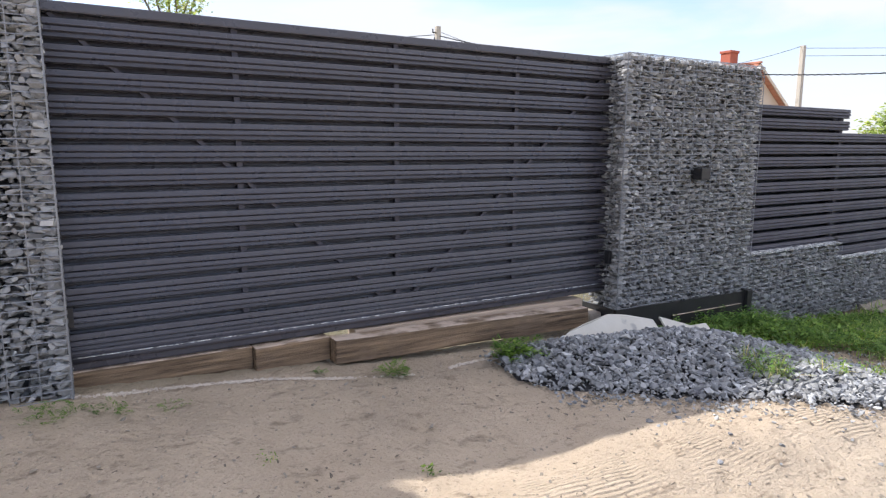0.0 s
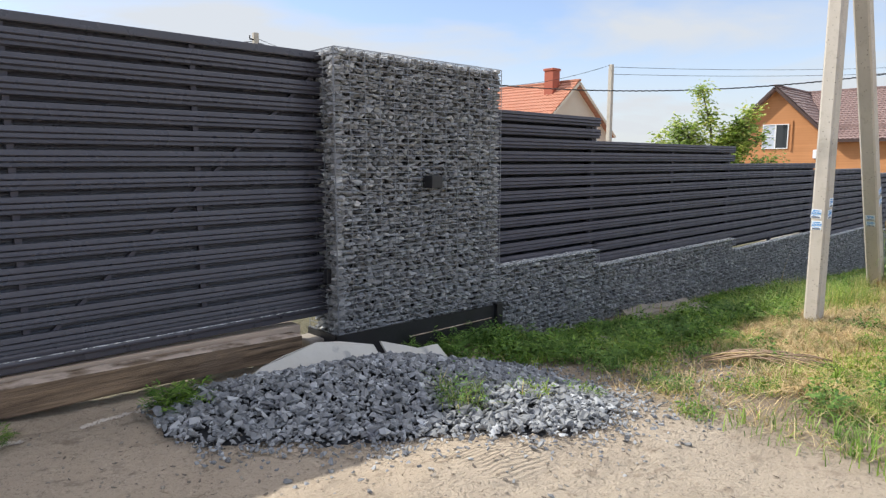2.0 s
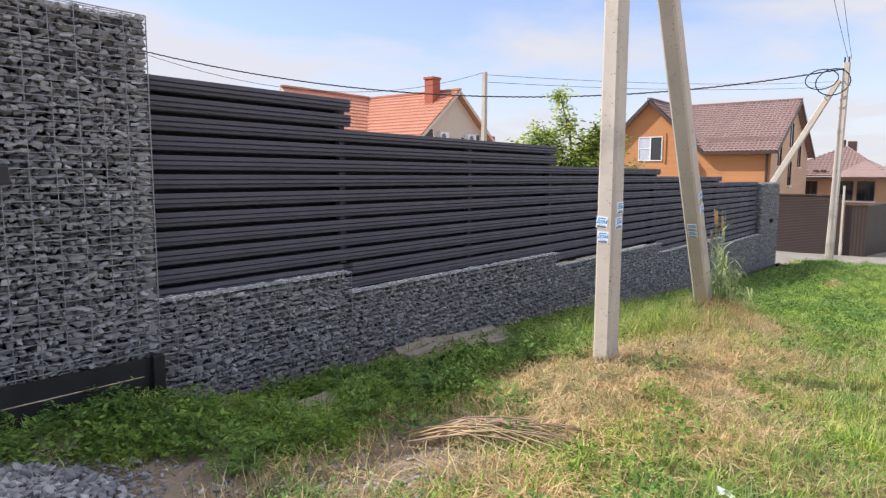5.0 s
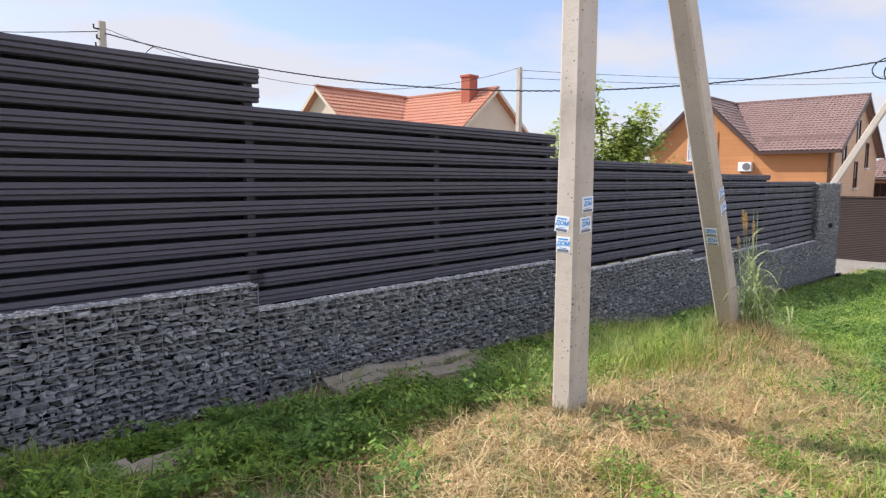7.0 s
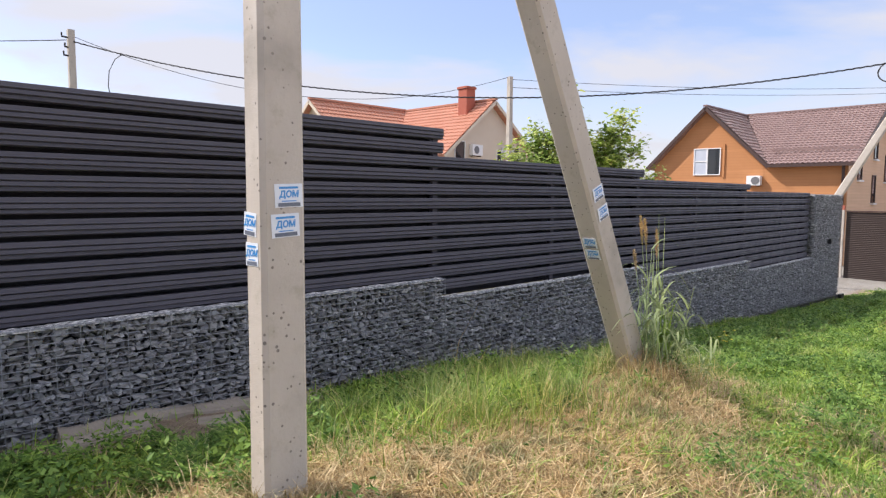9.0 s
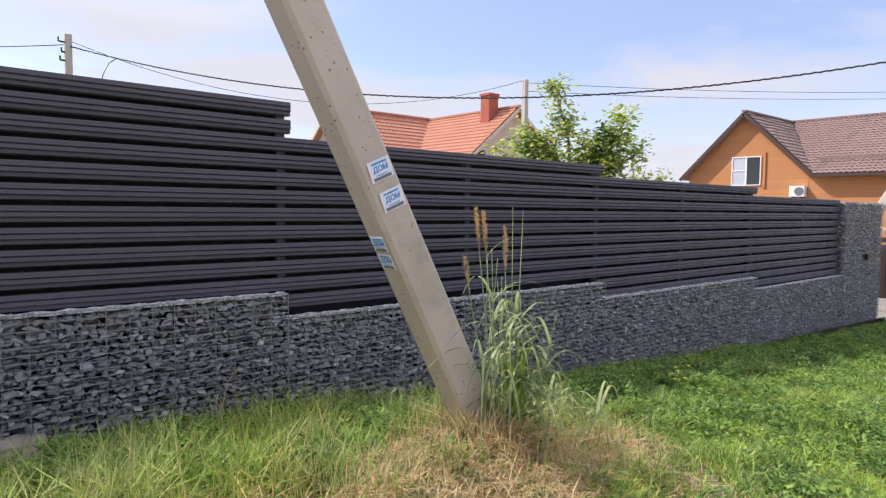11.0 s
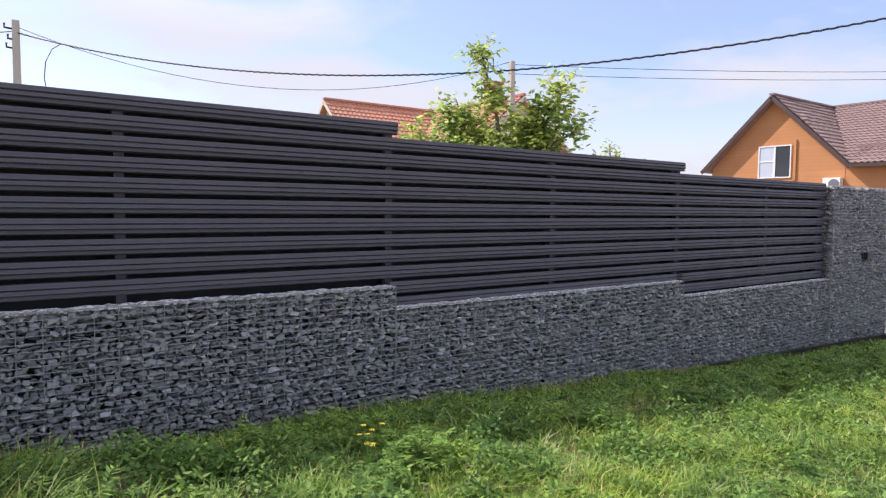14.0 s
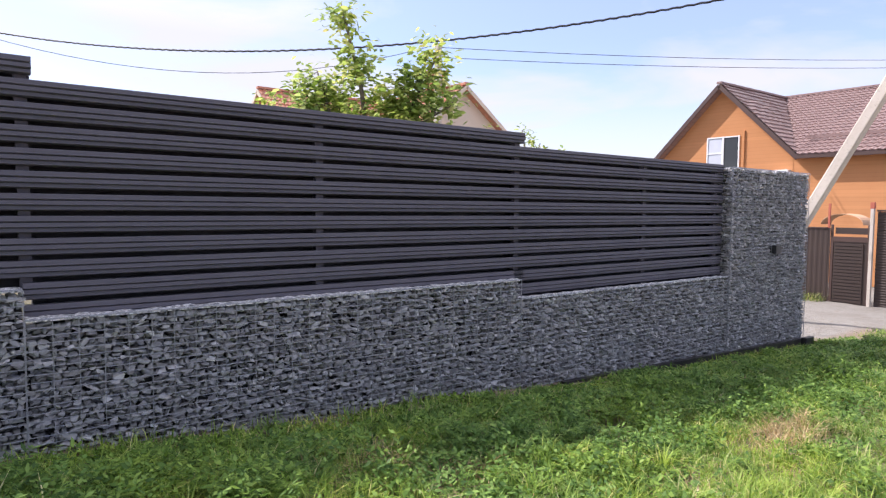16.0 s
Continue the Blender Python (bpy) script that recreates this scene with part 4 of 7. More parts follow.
S0, S1 = Vector((11.135, 1.885, -0.28)), Vector((8.27, 1.83, 5.0))
_, ssx, ssy, sah = taper_pole("shaft", S0, S1, 0.188, 0.165, 0.16, 0.145, M_POLE, strut)

# notices, on the pole and on the strut
for y, z in ((1.760, 1.078), (1.750, 0.968)):
    sticker((7.9425, y, z), (0, -1, 0), (0, 0, 1), 0.088, 0.086, rng.normal(0, 2))
for x, z in ((8.049, 1.183), (8.034, 1.074)):
    sticker((x, 1.672, z), (1, 0, 0), (0, 0, 1), 0.116, 0.086, rng.normal(0, 3))


def on_strut(z):
    t = (z - S0.z) / (S1.z - S0.z)
    return S0.lerp(S1, t)


for z, side in ((1.208, "y"), (1.086, "y"), (0.930, "x"), (0.853, "x")):
    p = on_strut(z)
    if side == "y":
        sticker(p + Vector((0.01, -0.0835, 0)), ssx, sah, 0.118, 0.09, -6)
    else:
        sticker(p - ssx * 0.0945, (0, -1, 0), sah, 0.10, 0.075, 0)

FAR = Vector((26.30, 2.63, -1.2))
pole_f = thing("power_pole", FAR, "pale concrete power pole with looped cables at the corner", "power pole", "power poles")
taper_pole("shaft", FAR - Vector((0, 0, 0.4)), (26.28, 2.51, 4.78), 0.25, 0.22, 0.19, 0.17, M_POLE, pole_f)
strut_f = thing("pole_strut", (25.85, 5.47, -1.2), "leaning concrete strut of the corner power pole", "pole strut", "pole struts")
taper_pole("shaft", (25.85, 5.66, -1.5), (26.25, 2.69, 4.28), 0.19, 0.19, 0.16, 0.16, M_POLE, strut_f)
for i in range(2):
    pts = []
    for j in range(25):
        a = 2 * math.pi * j / 24
        pts.append((26.10 + 0.12 * math.sin(a + i), 2.82 + 0.45 * math.cos(a) + 0.3 * i, 4.23 + (0.40 - 0.1 * i) * math.sin(a) + 0.1 * i))
    tagged(part("cable_loop", tube(pts, 0.018, "cable_loop", M_CABLE)), "loop of spare black cable hanging at a pole head", "cable", "cables")
for z in (4.9,):
    for dy in (-0.05, 0.06):
        part("insulator", tube([(26.28, 2.51 + dy, 4.75), (26.28, 2.51 + dy, 4.95)], 0.025, "insulator", M_GLASS), None, pole_f)

P1, P2 = Vector((12.97, 22.07, 6.198)), Vector((26.27, 15.54, 5.727))
for p, lab in ((P1, "concrete power pole rising behind the fence"), (P2, "slim concrete power pole beside the red-roofed house")):
    g = gz(p.x, p.y)
    ob = thing("power_pole", (p.x, p.y, g), lab, "power pole", "power poles")
    taper_pole("shaft", (p.x, p.y, g - 0.3), p, 0.24, 0.22, 0.19 if p is P1 else 0.17, 0.18, M_POLE, ob)
    if p is P1:
        for dz, dx in ((-0.25, -0.28), (-0.55, -0.2), (-0.8, -0.24)):
            part("insulator", tube([(p.x, p.y, p.z + dz), (p.x + dx, p.y - 0.1, p.z + dz), (p.x + dx, p.y - 0.1, p.z + dz + 0.12)], 0.03, "insulator", M_CABLE), None, ob)


def cable(pts, r, label):
    return tagged(part("overhead_cable", tube(pts, r, "overhead_cable", M_CABLE)), label, "overhead cable", "overhead cables")


MAIN = sag(P1 + Vector((0, 0, -0.334)), (26.19, 2.57, 4.60), 1.33, 40)
TWIST = [Vector(p) + Vector((0, 0.005 * math.cos(i * 1.7), 0.007 * math.sin(i * 1.7))) for i, p in enumerate(sag(P1 + Vector((0, 0, -0.334)), (26.19, 2.57, 4.60), 1.33, 420))]
cable(TWIST, 0.020, "thick black twisted overhead cable crossing above the fence")
cable(sag(P1 + Vector((0, 0, -0.17)), P2, 1.33, 24), 0.009, "thin grey overhead wire between two poles")
cable(sag(P1 + Vector((0, 0, -0.3)), (-4, 37.0, 7.6), 0.7, 20), 0.014, "thin dark overhead wire")
HANG = MAIN[3]
cable([HANG, HANG + Vector((-0.22, 0.0, -0.18)), HANG + Vector((-0.38, 0.05, -0.55)), HANG + Vector((-0.42, 0.05, -1.0)), HANG + Vector((-0.34, 0.0, -1.5))], 0.014, "short dark cable end hanging from the overhead cable")
for dy in (-0.55, -0.1):
    cable(sag((8.01, 1.73 + dy, 8.13), (26.28, 2.51 + dy * 0.2, 4.88), 0.35, 24), 0.006, "thin bare overhead wire along the lane")
for z in (6.3, 6.0):
    cable(sag(P2 + Vector((0, 0, z - 6.4)), (54, 5.5, 1.4 + z), 0.3, 20), 0.010, "thin grey overhead wire in the distance")


# ---- houses ----
def quad_solid(name, pts, thick, mat, parent, label=""):
    """A slab from four corners, given thickness along its normal."""
    p = [Vector(q) for q in pts]
    n = (p[1] - p[0]).cross(p[2] - p[0]).normalized() * thick
    m = len(p)
    v = p + [q - n for q in p]
    f = [tuple(range(m)), tuple(range(m, 2 * m))[::-1]] + [(i, (i + 1) % m, m + (i + 1) % m, m + i) for i in range(m)]
    return part(name, solid(v, f), mat, parent, label)


def tile_sheet(name, eave0, eave1, ridge1, ridge0, lane, course, mat, parent):
    """Pressed tiles on a roof plane: waves along the eave, a step at each course."""
    e0, e1, r1, r0 = (np.array(q, float) for q in (eave0, eave1, ridge1, ridge0))
    ax = (e1 - e0) / np.linalg.norm(e1 - e0)
    nrm = np.cross(ax, r0 - e0)
    nrm /= np.linalg.norm(nrm)
    nrm *= 1 if nrm[2] > 0 else -1
    up = np.cross(nrm, ax)
    up *= 1 if up[2] > 0 else -1
    slope = float(max((r0 - e0) @ up, (r1 - e0) @ up))
    tv = np.array([(k2 + f) * course for k2 in range(int(slope / course) + 1) for f in (0.0, 0.03, 0.5, 0.97)])
    tv = np.append(tv[tv < slope], slope)
    su = np.linspace(0, 1, int(np.linalg.norm(e1 - e0) / lane * 6) + 2)
    a, b = e0[None] + (r0 - e0)[None] * (tv / slope)[:, None], e1[None] + (r1 - e1)[None] * (tv / slope)[:, None]
    p = a[:, None] + (b - a)[:, None] * su[None, :, None]
    u = (p - e0) @ ax / lane
    fr = np.mod(tv / course, 1.0)[:, None]
    h = 0.02 + 0.042 * (1 - fr) * np.where(fr < 0.015, 0.0, 1.0) + 0.022 * np.cos(2 * np.pi * u)
    p = p + nrm * h[..., None]
    nv, nu = u.shape
    idx = np.arange(nv * nu).reshape(nv, nu)
    q = [idx[:-1, :-1].ravel(), idx[:-1, 1:].ravel(), idx[1:, 1:].ravel(), idx[1:, :-1].ravel()]
    return part(name, tri_mesh(name, p.reshape(-1, 3), np.concatenate([np.stack([q[0], q[1], q[2]], 1), np.stack([q[0], q[2], q[3]], 1)]), mat), None, parent)


def window(parent, face, c0, c1, z0, z1, at, sashes=2, frame_mat=M_WHITE):
    """A window in a wall. face: 'x' for a wall facing -x (c is y), 'y' for one facing -y (c is x); at: the wall's place."""
    def slab(a0, a1, b0, b1, d0, d1):
        return box(at - d1, at - d0, a0, a1, b0, b1) if face == "x" else box(a0, a1, at - d1, at - d0, b0, b1)

    w = part("window", slab(c0, c1, z0, z1, -0.05, 0.012), M_GLASS, parent)
    t = 0.045
    for a0, a1, b0, b1 in ((c0 - t, c1 + t, z1, z1 + t), (c0 - t, c1 + t, z0 - t, z0), (c0 - t, c0, z0, z1), (c1, c1 + t, z0, z1)):
        part("window_frame", slab(a0, a1, b0, b1, -0.02, 0.05), frame_mat, w)
    for i in range(1, sashes):
        c = c0 + (c1 - c0) * i / sashes
        part("mullion", slab(c - 0.035, c + 0.035, z0, z1, -0.02, 0.045), frame_mat, w)
    return w


def ac_unit(parent_label, face, c, z, at, w=0.78, h=0.54, d=0.28):
    ob = thing("air_conditioner", (at - d / 2, c, z) if face == "x" else (c, at - d / 2, z), parent_label, "air conditioner", "outdoor air conditioners")
    if face == "x":
        part("casing", box(at - d, at - 0.02, c - w / 2, c + w / 2, z, z + h, 0.02), M_WHITE, ob)
        ring = [(at - d - 0.012, c - 0.09 + 0.19 * math.cos(q), z + h / 2 + 0.19 * math.sin(q)) for q in np.linspace(0, 2 * math.pi, 21)[:-1]]
        part("fan_grille", solid(ring + [(x + 0.02, y, z2) for x, y, z2 in ring], [tuple(range(20)), tuple(range(20, 40))[::-1]] + [(i, (i + 1) % 20, 20 + (i + 1) % 20, 20 + i) for i in range(20)]), M_GRILLE, ob)
        for s in (-1, 1):
            part("bracket", box(at - d, at, c + s * w * 0.3 - 0.02, c + s * w * 0.3 + 0.02, z - 0.05, z - 0.001), M_DARK_STEEL, ob)
    else:
        part("casing", box(c - w / 2, c + w / 2, at - d, at - 0.02, z, z + h, 0.02), M_WHITE, ob)
        ring = [(c - 0.09 + 0.19 * math.cos(q), at - d - 0.012, z + h / 2 + 0.19 * math.sin(q)) for q in np.linspace(0, 2 * math.pi, 21)[:-1]]
        part("fan_grille", solid(ring + [(x, y + 0.02, z2) for x, y, z2 in ring], [tuple(range(20)), tuple(range(20, 40))[::-1]] + [(i, (i + 1) % 20, 20 + (i + 1) % 20, 20 + i) for i in range(20)]), M_GRILLE, ob)
        for s in (-1, 1):
            part("bracket", box(c + s * w * 0.3 - 0.02, c + s * w * 0.3 + 0.02, at - d, at, z - 0.05, z - 0.001), M_DARK_STEEL, ob)
    return ob


def settle(ob, scale, shift):
    """Stretches and moves a whole thing in its plan: x to scale x + shift."""
    at = [a * b + c for a, b, c in zip(ob.location, scale, shift)]
    ob.matrix_basis = Matrix.LocRotScale(at, None, scale)


# orange house: main ridge along y, cross gable towards -x
h2 = thing("house", (43.5, 11.0, -1.7), "two-storey orange brick house with a brown metal-tile roof", "house", "neighbouring houses")
XF, XR, XB, YS, YN, ZE, ZR = 38.512, 43.5, 48.3, 6.95, 15.7, 2.80, 5.77
part("wall", box(XF, XB, YS, YN, -2.0, ZE), M_ORANGE, h2)
part("side_wall", box(XF + 0.012, XB, YS - 0.03, YS - 0.002, -2.0, ZE), M_BEIGE, h2, "paler beige side wall")
part("gable_wall", solid([(XF, YS - 0.03, ZE), (XB, YS - 0.03, ZE), (XR, YS - 0.03, ZR - 0.1), (XF, YS + 0.3, ZE), (XB, YS + 0.3, ZE), (XR, YS + 0.3, ZR - 0.1)], [(0, 1, 2), (3, 5, 4), (0, 3, 4, 1), (1, 4, 5, 2), (0, 2, 5, 3)]), M_BEIGE, h2, "paler beige gable")
GP, GY0, GY1, GZE = (13.05, 5.70), 10.35, 15.75, 2.80
part("cross_gable_wall", solid([(38.5, GY0 + 0.0, -2.0), (38.5, GY1, -2.0), (38.5, GY1, GZE - 0.05), (38.5, GP[0], GP[1] - 0.15), (38.5, GY0, GZE - 0.05), (43.4, GY0, -2.0), (43.4, GY1, -2.0), (43.4, GY1, GZE - 0.05), (43.4, GP[0], GP[1] - 0.15), (43.4, GY0, GZE - 0.05)], [(0, 1, 2, 3, 4), (9, 8, 7, 6, 5), (0, 5, 6, 1), (1, 6, 7, 2), (2, 7, 8, 3), (3, 8, 9, 4), (4, 9, 5, 0)]), M_ORANGE, h2)
OV = 0.35
quad_solid("roof", [(XF - OV, YS - OV, ZE - 0.12), (XF - OV, GY0 - 0.26, ZE - 0.12), (XR, GP[0], ZR), (XR, YS - OV, ZR)][::-1], 0.14, M_TILE_Y, h2)
quad_solid("roof", [(XB + OV, YS - OV, ZE - 0.12), (XB + OV, GP[0], ZE - 0.12), (XR, GP[0], ZR), (XR, YS - OV, ZR)], 0.14, M_TILE_Y, h2)
ex = 38.15
tile_sheet("roof_tiles", (XF - OV, GY0 - 0.26, ZE - 0.12), (XF - OV, YS - OV, ZE - 0.12), (XR, YS - OV, ZR), (XR, GP[0], ZR), 0.21, 0.27, M_TILE_Y, h2)
tile_sheet("roof_tiles", (39.0, GY0 - 0.28, GZE - 0.16), (ex, GY0 - 0.28, GZE - 0.16), (ex, GP[0], GP[1] + 0.03), (43.9, GP[0], GP[1] + 0.03), 0.21, 0.27, M_TILE_X, h2)
quad_solid("cross_roof", [(ex, GY0 - 0.28, GZE - 0.16), (ex, GP[0], GP[1] + 0.03), (43.9, GP[0], GP[1] + 0.03), (39.0, GY0 - 0.28, GZE - 0.16)][::-1], 0.12, M_TILE_X, h2)
quad_solid("cross_roof", [(ex, GY1 + 0.28, GZE - 0.16), (ex, GP[0], GP[1] + 0.03), (48.6, GP[0], GP[1] + 0.03), (48.6, GY1 + 0.28, GZE - 0.16)], 0.12, M_TILE_X, h2)
for y in (GY0 - 0.30, GY1 + 0.30):
    part("barge_board", bar((ex - 0.02, y, GZE - 0.24), (ex - 0.02, GP[0], GP[1] - 0.05), 0.04, 0.16, side=(1, 0, 0)), M_EAVES, h2)
for x in (XF - OV, XB + OV):
    part("barge_board", bar((x, YS - OV - 0.02, ZE - 0.22), (XR, YS - OV - 0.02, ZR - 0.1), 0.04, 0.2, side=(0, 1, 0)), M_EAVES, h2)
part("ridge_cap", bar((XR, YS - OV - 0.05, ZR + 0.05), (XR, GP[0], ZR + 0.05), 0.2, 0.08), M_TILE_Y, h2)
part("ridge_cap", bar((ex - 0.03, GP[0], GP[1] + 0.085), (43.6, GP[0], GP[1] + 0.085), 0.2, 0.08), M_TILE_Y, h2)
part("gutter", bar((XF - OV - 0.05, YS - OV, ZE - 0.2), (XF - OV - 0.05, GY0 - 0.3, ZE - 0.2), 0.12, 0.12), M_EAVES, h2)
part("downpipe", bar((XF - 0.06, YS + 0.15, ZE - 0.2), (XF - 0.06, YS + 0.15, -1.9), 0.1), M_EAVES, h2)
w2 = window(h2, "x", 12.38, 13.62, 2.28, 3.58, 38.5, 2)
part("curtain", box(38.478, 38.486, 13.04, 13.62, 2.28, 3.58), M_CURTAIN, w2, "pale net curtain")
part("glazing_bar", box(38.455, 38.48, 13.04, 13.62, 2.93, 2.98), M_WHITE, w2)
part("window_trim", box(38.44, 38.495, 12.14, 12.24, 2.12, 3.80), M_ORANGE, h2)
for x, z0 in ((40.3, 2.0), (43.0, 0.9), (43.1, 3.1), (45.5, 2.0)):
    w2 = window(h2, "y", x - 0.3, x + 0.3, z0, z0 + 1.3, YS - 0.03, 1, M_EAVES)
    part("window_sill", box(x - 0.40, x + 0.40, YS - 0.15, YS - 0.03, z0 - 0.13, z0 - 0.061), M_WHITE, w2)
part("snow_guard", bar((XF + 0.62, YS - OV + 0.1, ZE + 0.62), (XF + 0.62, GY0 - 0.1, ZE + 0.62), 0.05, 0.09), M_TILE_Y, h2)
part("chimney", box(44.6, 45.1, 10.2, 10.7, 5.2, 6.0, 0.02), M_EAVES, h2)
ORANGE_AT = ((0.9727, 0.966, 0.913), (0.0, 0.0, 0.186))
settle(h2, *ORANGE_AT)
settle(ac_unit("white outdoor air conditioner on an orange brick wall", "x", 10.70, 1.68, 38.5, 0.62, 0.48), *ORANGE_AT)

# red-roofed house behind the fence
h1 = thing("house", (32.6, 26.0, -1.5), "cream rendered house with a red clay-tile roof", "house", "neighbouring houses")
RX, RZ, EW, EE, EZ, GYF, GYB = 32.65, 6.12, 29.2, 36.3, 3.55, 21.8, 36.0
part("wall", box(EW, EE, GYF, GYB, -2.0, EZ), M_CREAM, h1)
part("gable_wall", solid([(EW, GYF, EZ), (EE, GYF, EZ), (RX, GYF, RZ - 0.12), (EW, GYF + 0.3, EZ), (EE, GYF + 0.3, EZ), (RX, GYF + 0.3, RZ - 0.12)], [(0, 1, 2), (3, 5, 4), (0, 3, 4, 1), (1, 4, 5, 2), (0, 2, 5, 3)]), M_CREAM, h1)
quad_solid("roof", [(EW - 0.4, GYF - 0.35, EZ - 0.28), (EW - 0.4, GYB, EZ - 0.28), (RX, GYB, RZ + 0.05), (RX, GYF - 0.35, RZ + 0.05)][::-1], 0.14, M_RED_Y, h1)
quad_solid("roof", [(EE + 0.4, GYF - 0.35, EZ - 0.28), (EE + 0.4, GYB, EZ - 0.28), (RX, GYB, RZ + 0.05), (RX, GYF - 0.35, RZ + 0.05)], 0.14, M_RED_Y, h1)
tile_sheet("roof_tiles", (EW - 0.4, GYB, EZ - 0.28), (EW - 0.4, GYF - 0.35, EZ - 0.28), (RX, GYF - 0.35, RZ + 0.05), (RX, GYB, RZ + 0.05), 0.26, 0.32, M_RED_Y, h1)
WYR, WX, WZ, WE = 28.4, 26.1, 6.2, 3.4
part("wing_wall", solid([(WX, WYR - 3.2, -2), (WX, WYR + 3.2, -2), (WX, WYR + 3.2, WE), (WX, WYR, WZ - 0.15), (WX, WYR - 3.2, WE), (RX, WYR - 3.2, -2), (RX, WYR + 3.2, -2), (RX, WYR + 3.2, WE), (RX, WYR, WZ - 0.15), (RX, WYR - 3.2, WE)], [(0, 1, 2, 3, 4), (9, 8, 7, 6, 5), (0, 5, 6, 1), (1, 6, 7, 2), (2, 7, 8, 3), (3, 8, 9, 4), (4, 9, 5, 0)]), M_CREAM, h1)
quad_solid("wing_roof", [(WX - 0.35, WYR - 3.5, WE - 0.25), (WX - 0.35, WYR, WZ), (RX, WYR, WZ), (RX - 3.2, WYR - 3.5, WE - 0.25)][::-1], 0.14, M_RED_X, h1)
quad_solid("wing_roof", [(WX - 0.35, WYR + 3.5, WE - 0.25), (WX - 0.35, WYR, WZ), (RX, WYR, WZ), (RX - 3.2, WYR + 3.5, WE - 0.25)], 0.14, M_RED_X, h1)
tile_sheet("wing_tiles", (RX - 3.2, WYR - 3.5, WE - 0.25), (WX - 0.35, WYR - 3.5, WE - 0.25), (WX - 0.35, WYR, WZ), (RX, WYR, WZ), 0.26, 0.32, M_RED_X, h1)
for s in (-1, 1):
    part("barge_board", bar((WX - 0.37, WYR + s * 3.52, WE - 0.33), (WX - 0.37, WYR, WZ - 0.09), 0.04, 0.16, side=(1, 0, 0)), M_CREAM, h1)
for x in (EW - 0.4, EE + 0.4):
    part("barge_board", bar((x, GYF - 0.37, EZ - 0.36), (RX, GYF - 0.37, RZ - 0.04), 0.04, 0.16, side=(0, 1, 0)), M_CREAM, h1)
part("ridge_cap", bar((RX, GYF - 0.38, RZ + 0.11), (RX, GYB, RZ + 0.11), 0.22, 0.1), M_RED_Y, h1)
part("ridge_cap", bar((WX - 0.37, WYR, WZ + 0.07), (RX, WYR, WZ + 0.07), 0.22, 0.1), M_RED_X, h1)
chim = part("chimney", box(31.66, 32.34, 22.60, 23.2, 4.7, 6.78, 0.02), M_CHIM, h1, "red brick chimney")
part("chimney_cap", box(31.61, 32.39, 22.55, 23.25, 6.78, 6.91, 0.02), M_CHIM, chim)
window(h1, "y", 29.9, 30.6, 3.0, 4.0, GYF, 1)
window(h1, "y", 33.2, 33.55, 2.9, 3.7, GYF, 1)
window(h1, "y", 34.6, 35.1, 2.9, 3.9, GYF, 1)
RED_AT = ((0.9443, 0.9917, 1.0), (1.09, -0.2075, -0.18))
settle(h1, *RED_AT)
for c in (31.35, 34.0):
    settle(ac_unit("white outdoor air conditioner on a cream wall", "y", c, 3.35, GYF), *RED_AT)

# far house with a hipped roof, a hipped bay towards the street and a recessed wing
h3 = thing("house", (55, 5.5, -2.2), "single-storey orange house with a brown hipped roof", "house", "neighbouring houses")
part("wall", box(49, 60, 2.72, 8.6, -2.6, 1.40), M_PEACH, h3)
part("wing_wall", box(52, 60, -2.2, 2.715, -2.6, 1.42), M_PEACH, h3)
part("roof", solid([(48.4, 2.55, 1.47), (60.6, 2.55, 1.47), (60.6, 9.2, 1.47), (48.4, 9.2, 1.47), (52.5, 5.35, 3.35), (56.5, 5.9, 3.37)], [(0, 1, 5, 4), (1, 2, 5), (2, 3, 4, 5), (3, 0, 4), (3, 2, 1, 0)]), M_TILE_Y, h3)
part("wing_roof", solid([(51.4, -2.8, 1.47), (60.6, -2.8, 1.47), (60.6, 4.6, 1.47), (51.4, 4.6, 1.47), (56.0, 0.6, 2.6), (56.2, 2.6, 2.6)], [(0, 1, 4), (1, 2, 5, 4), (2, 3, 5), (3, 0, 4, 5), (3, 2, 1, 0)]), M_TILE_Y, h3)
part("bay_roof", solid([(48.05, 2.45, 1.44), (48.05, 5.55, 1.44), (49.75, 4.05, 2.44), (50.8, 4.05, 2.44), (49.4, 2.45, 1.75), (49.4, 5.55, 1.75), (50.8, 4.05, 1.6)], [(0, 2, 1), (0, 4, 3, 2), (1, 2, 3, 5), (0, 1, 6), (0, 6, 4), (1, 5, 6), (4, 6, 3), (5, 3, 6)]), M_TILE_Y, h3)
tile_sheet("roof_tiles", (48.4, 9.2, 1.47), (48.4, 2.55, 1.47), (52.5, 5.30, 3.35), (52.5, 5.42, 3.35), 0.21, 0.27, M_TILE_Y, h3)
part("eaves_board", box(48.02, 48.06, 2.45, 9.2, 1.30, 1.43), M_EAVES, h3)
for y in (3.1, 3.5, 3.9, 5.9, 6.3):
    part("snow_guard", box(48.75, 48.82, y, y + 0.3, 1.72, 1.86), M_EAVES, h3)
part("chimney", box(53.3, 53.9, 4.94, 5.42, 3.0, 3.74, 0.02), M_EAVES, h3)
part("chimney", box(53.5, 53.7, 5.55, 5.77, 3.0, 3.85, 0.02), M_EAVES, h3)
part("downpipe", box(48.9, 48.99, 2.66, 2.75, -2.4, 1.4), M_EAVES, h3)
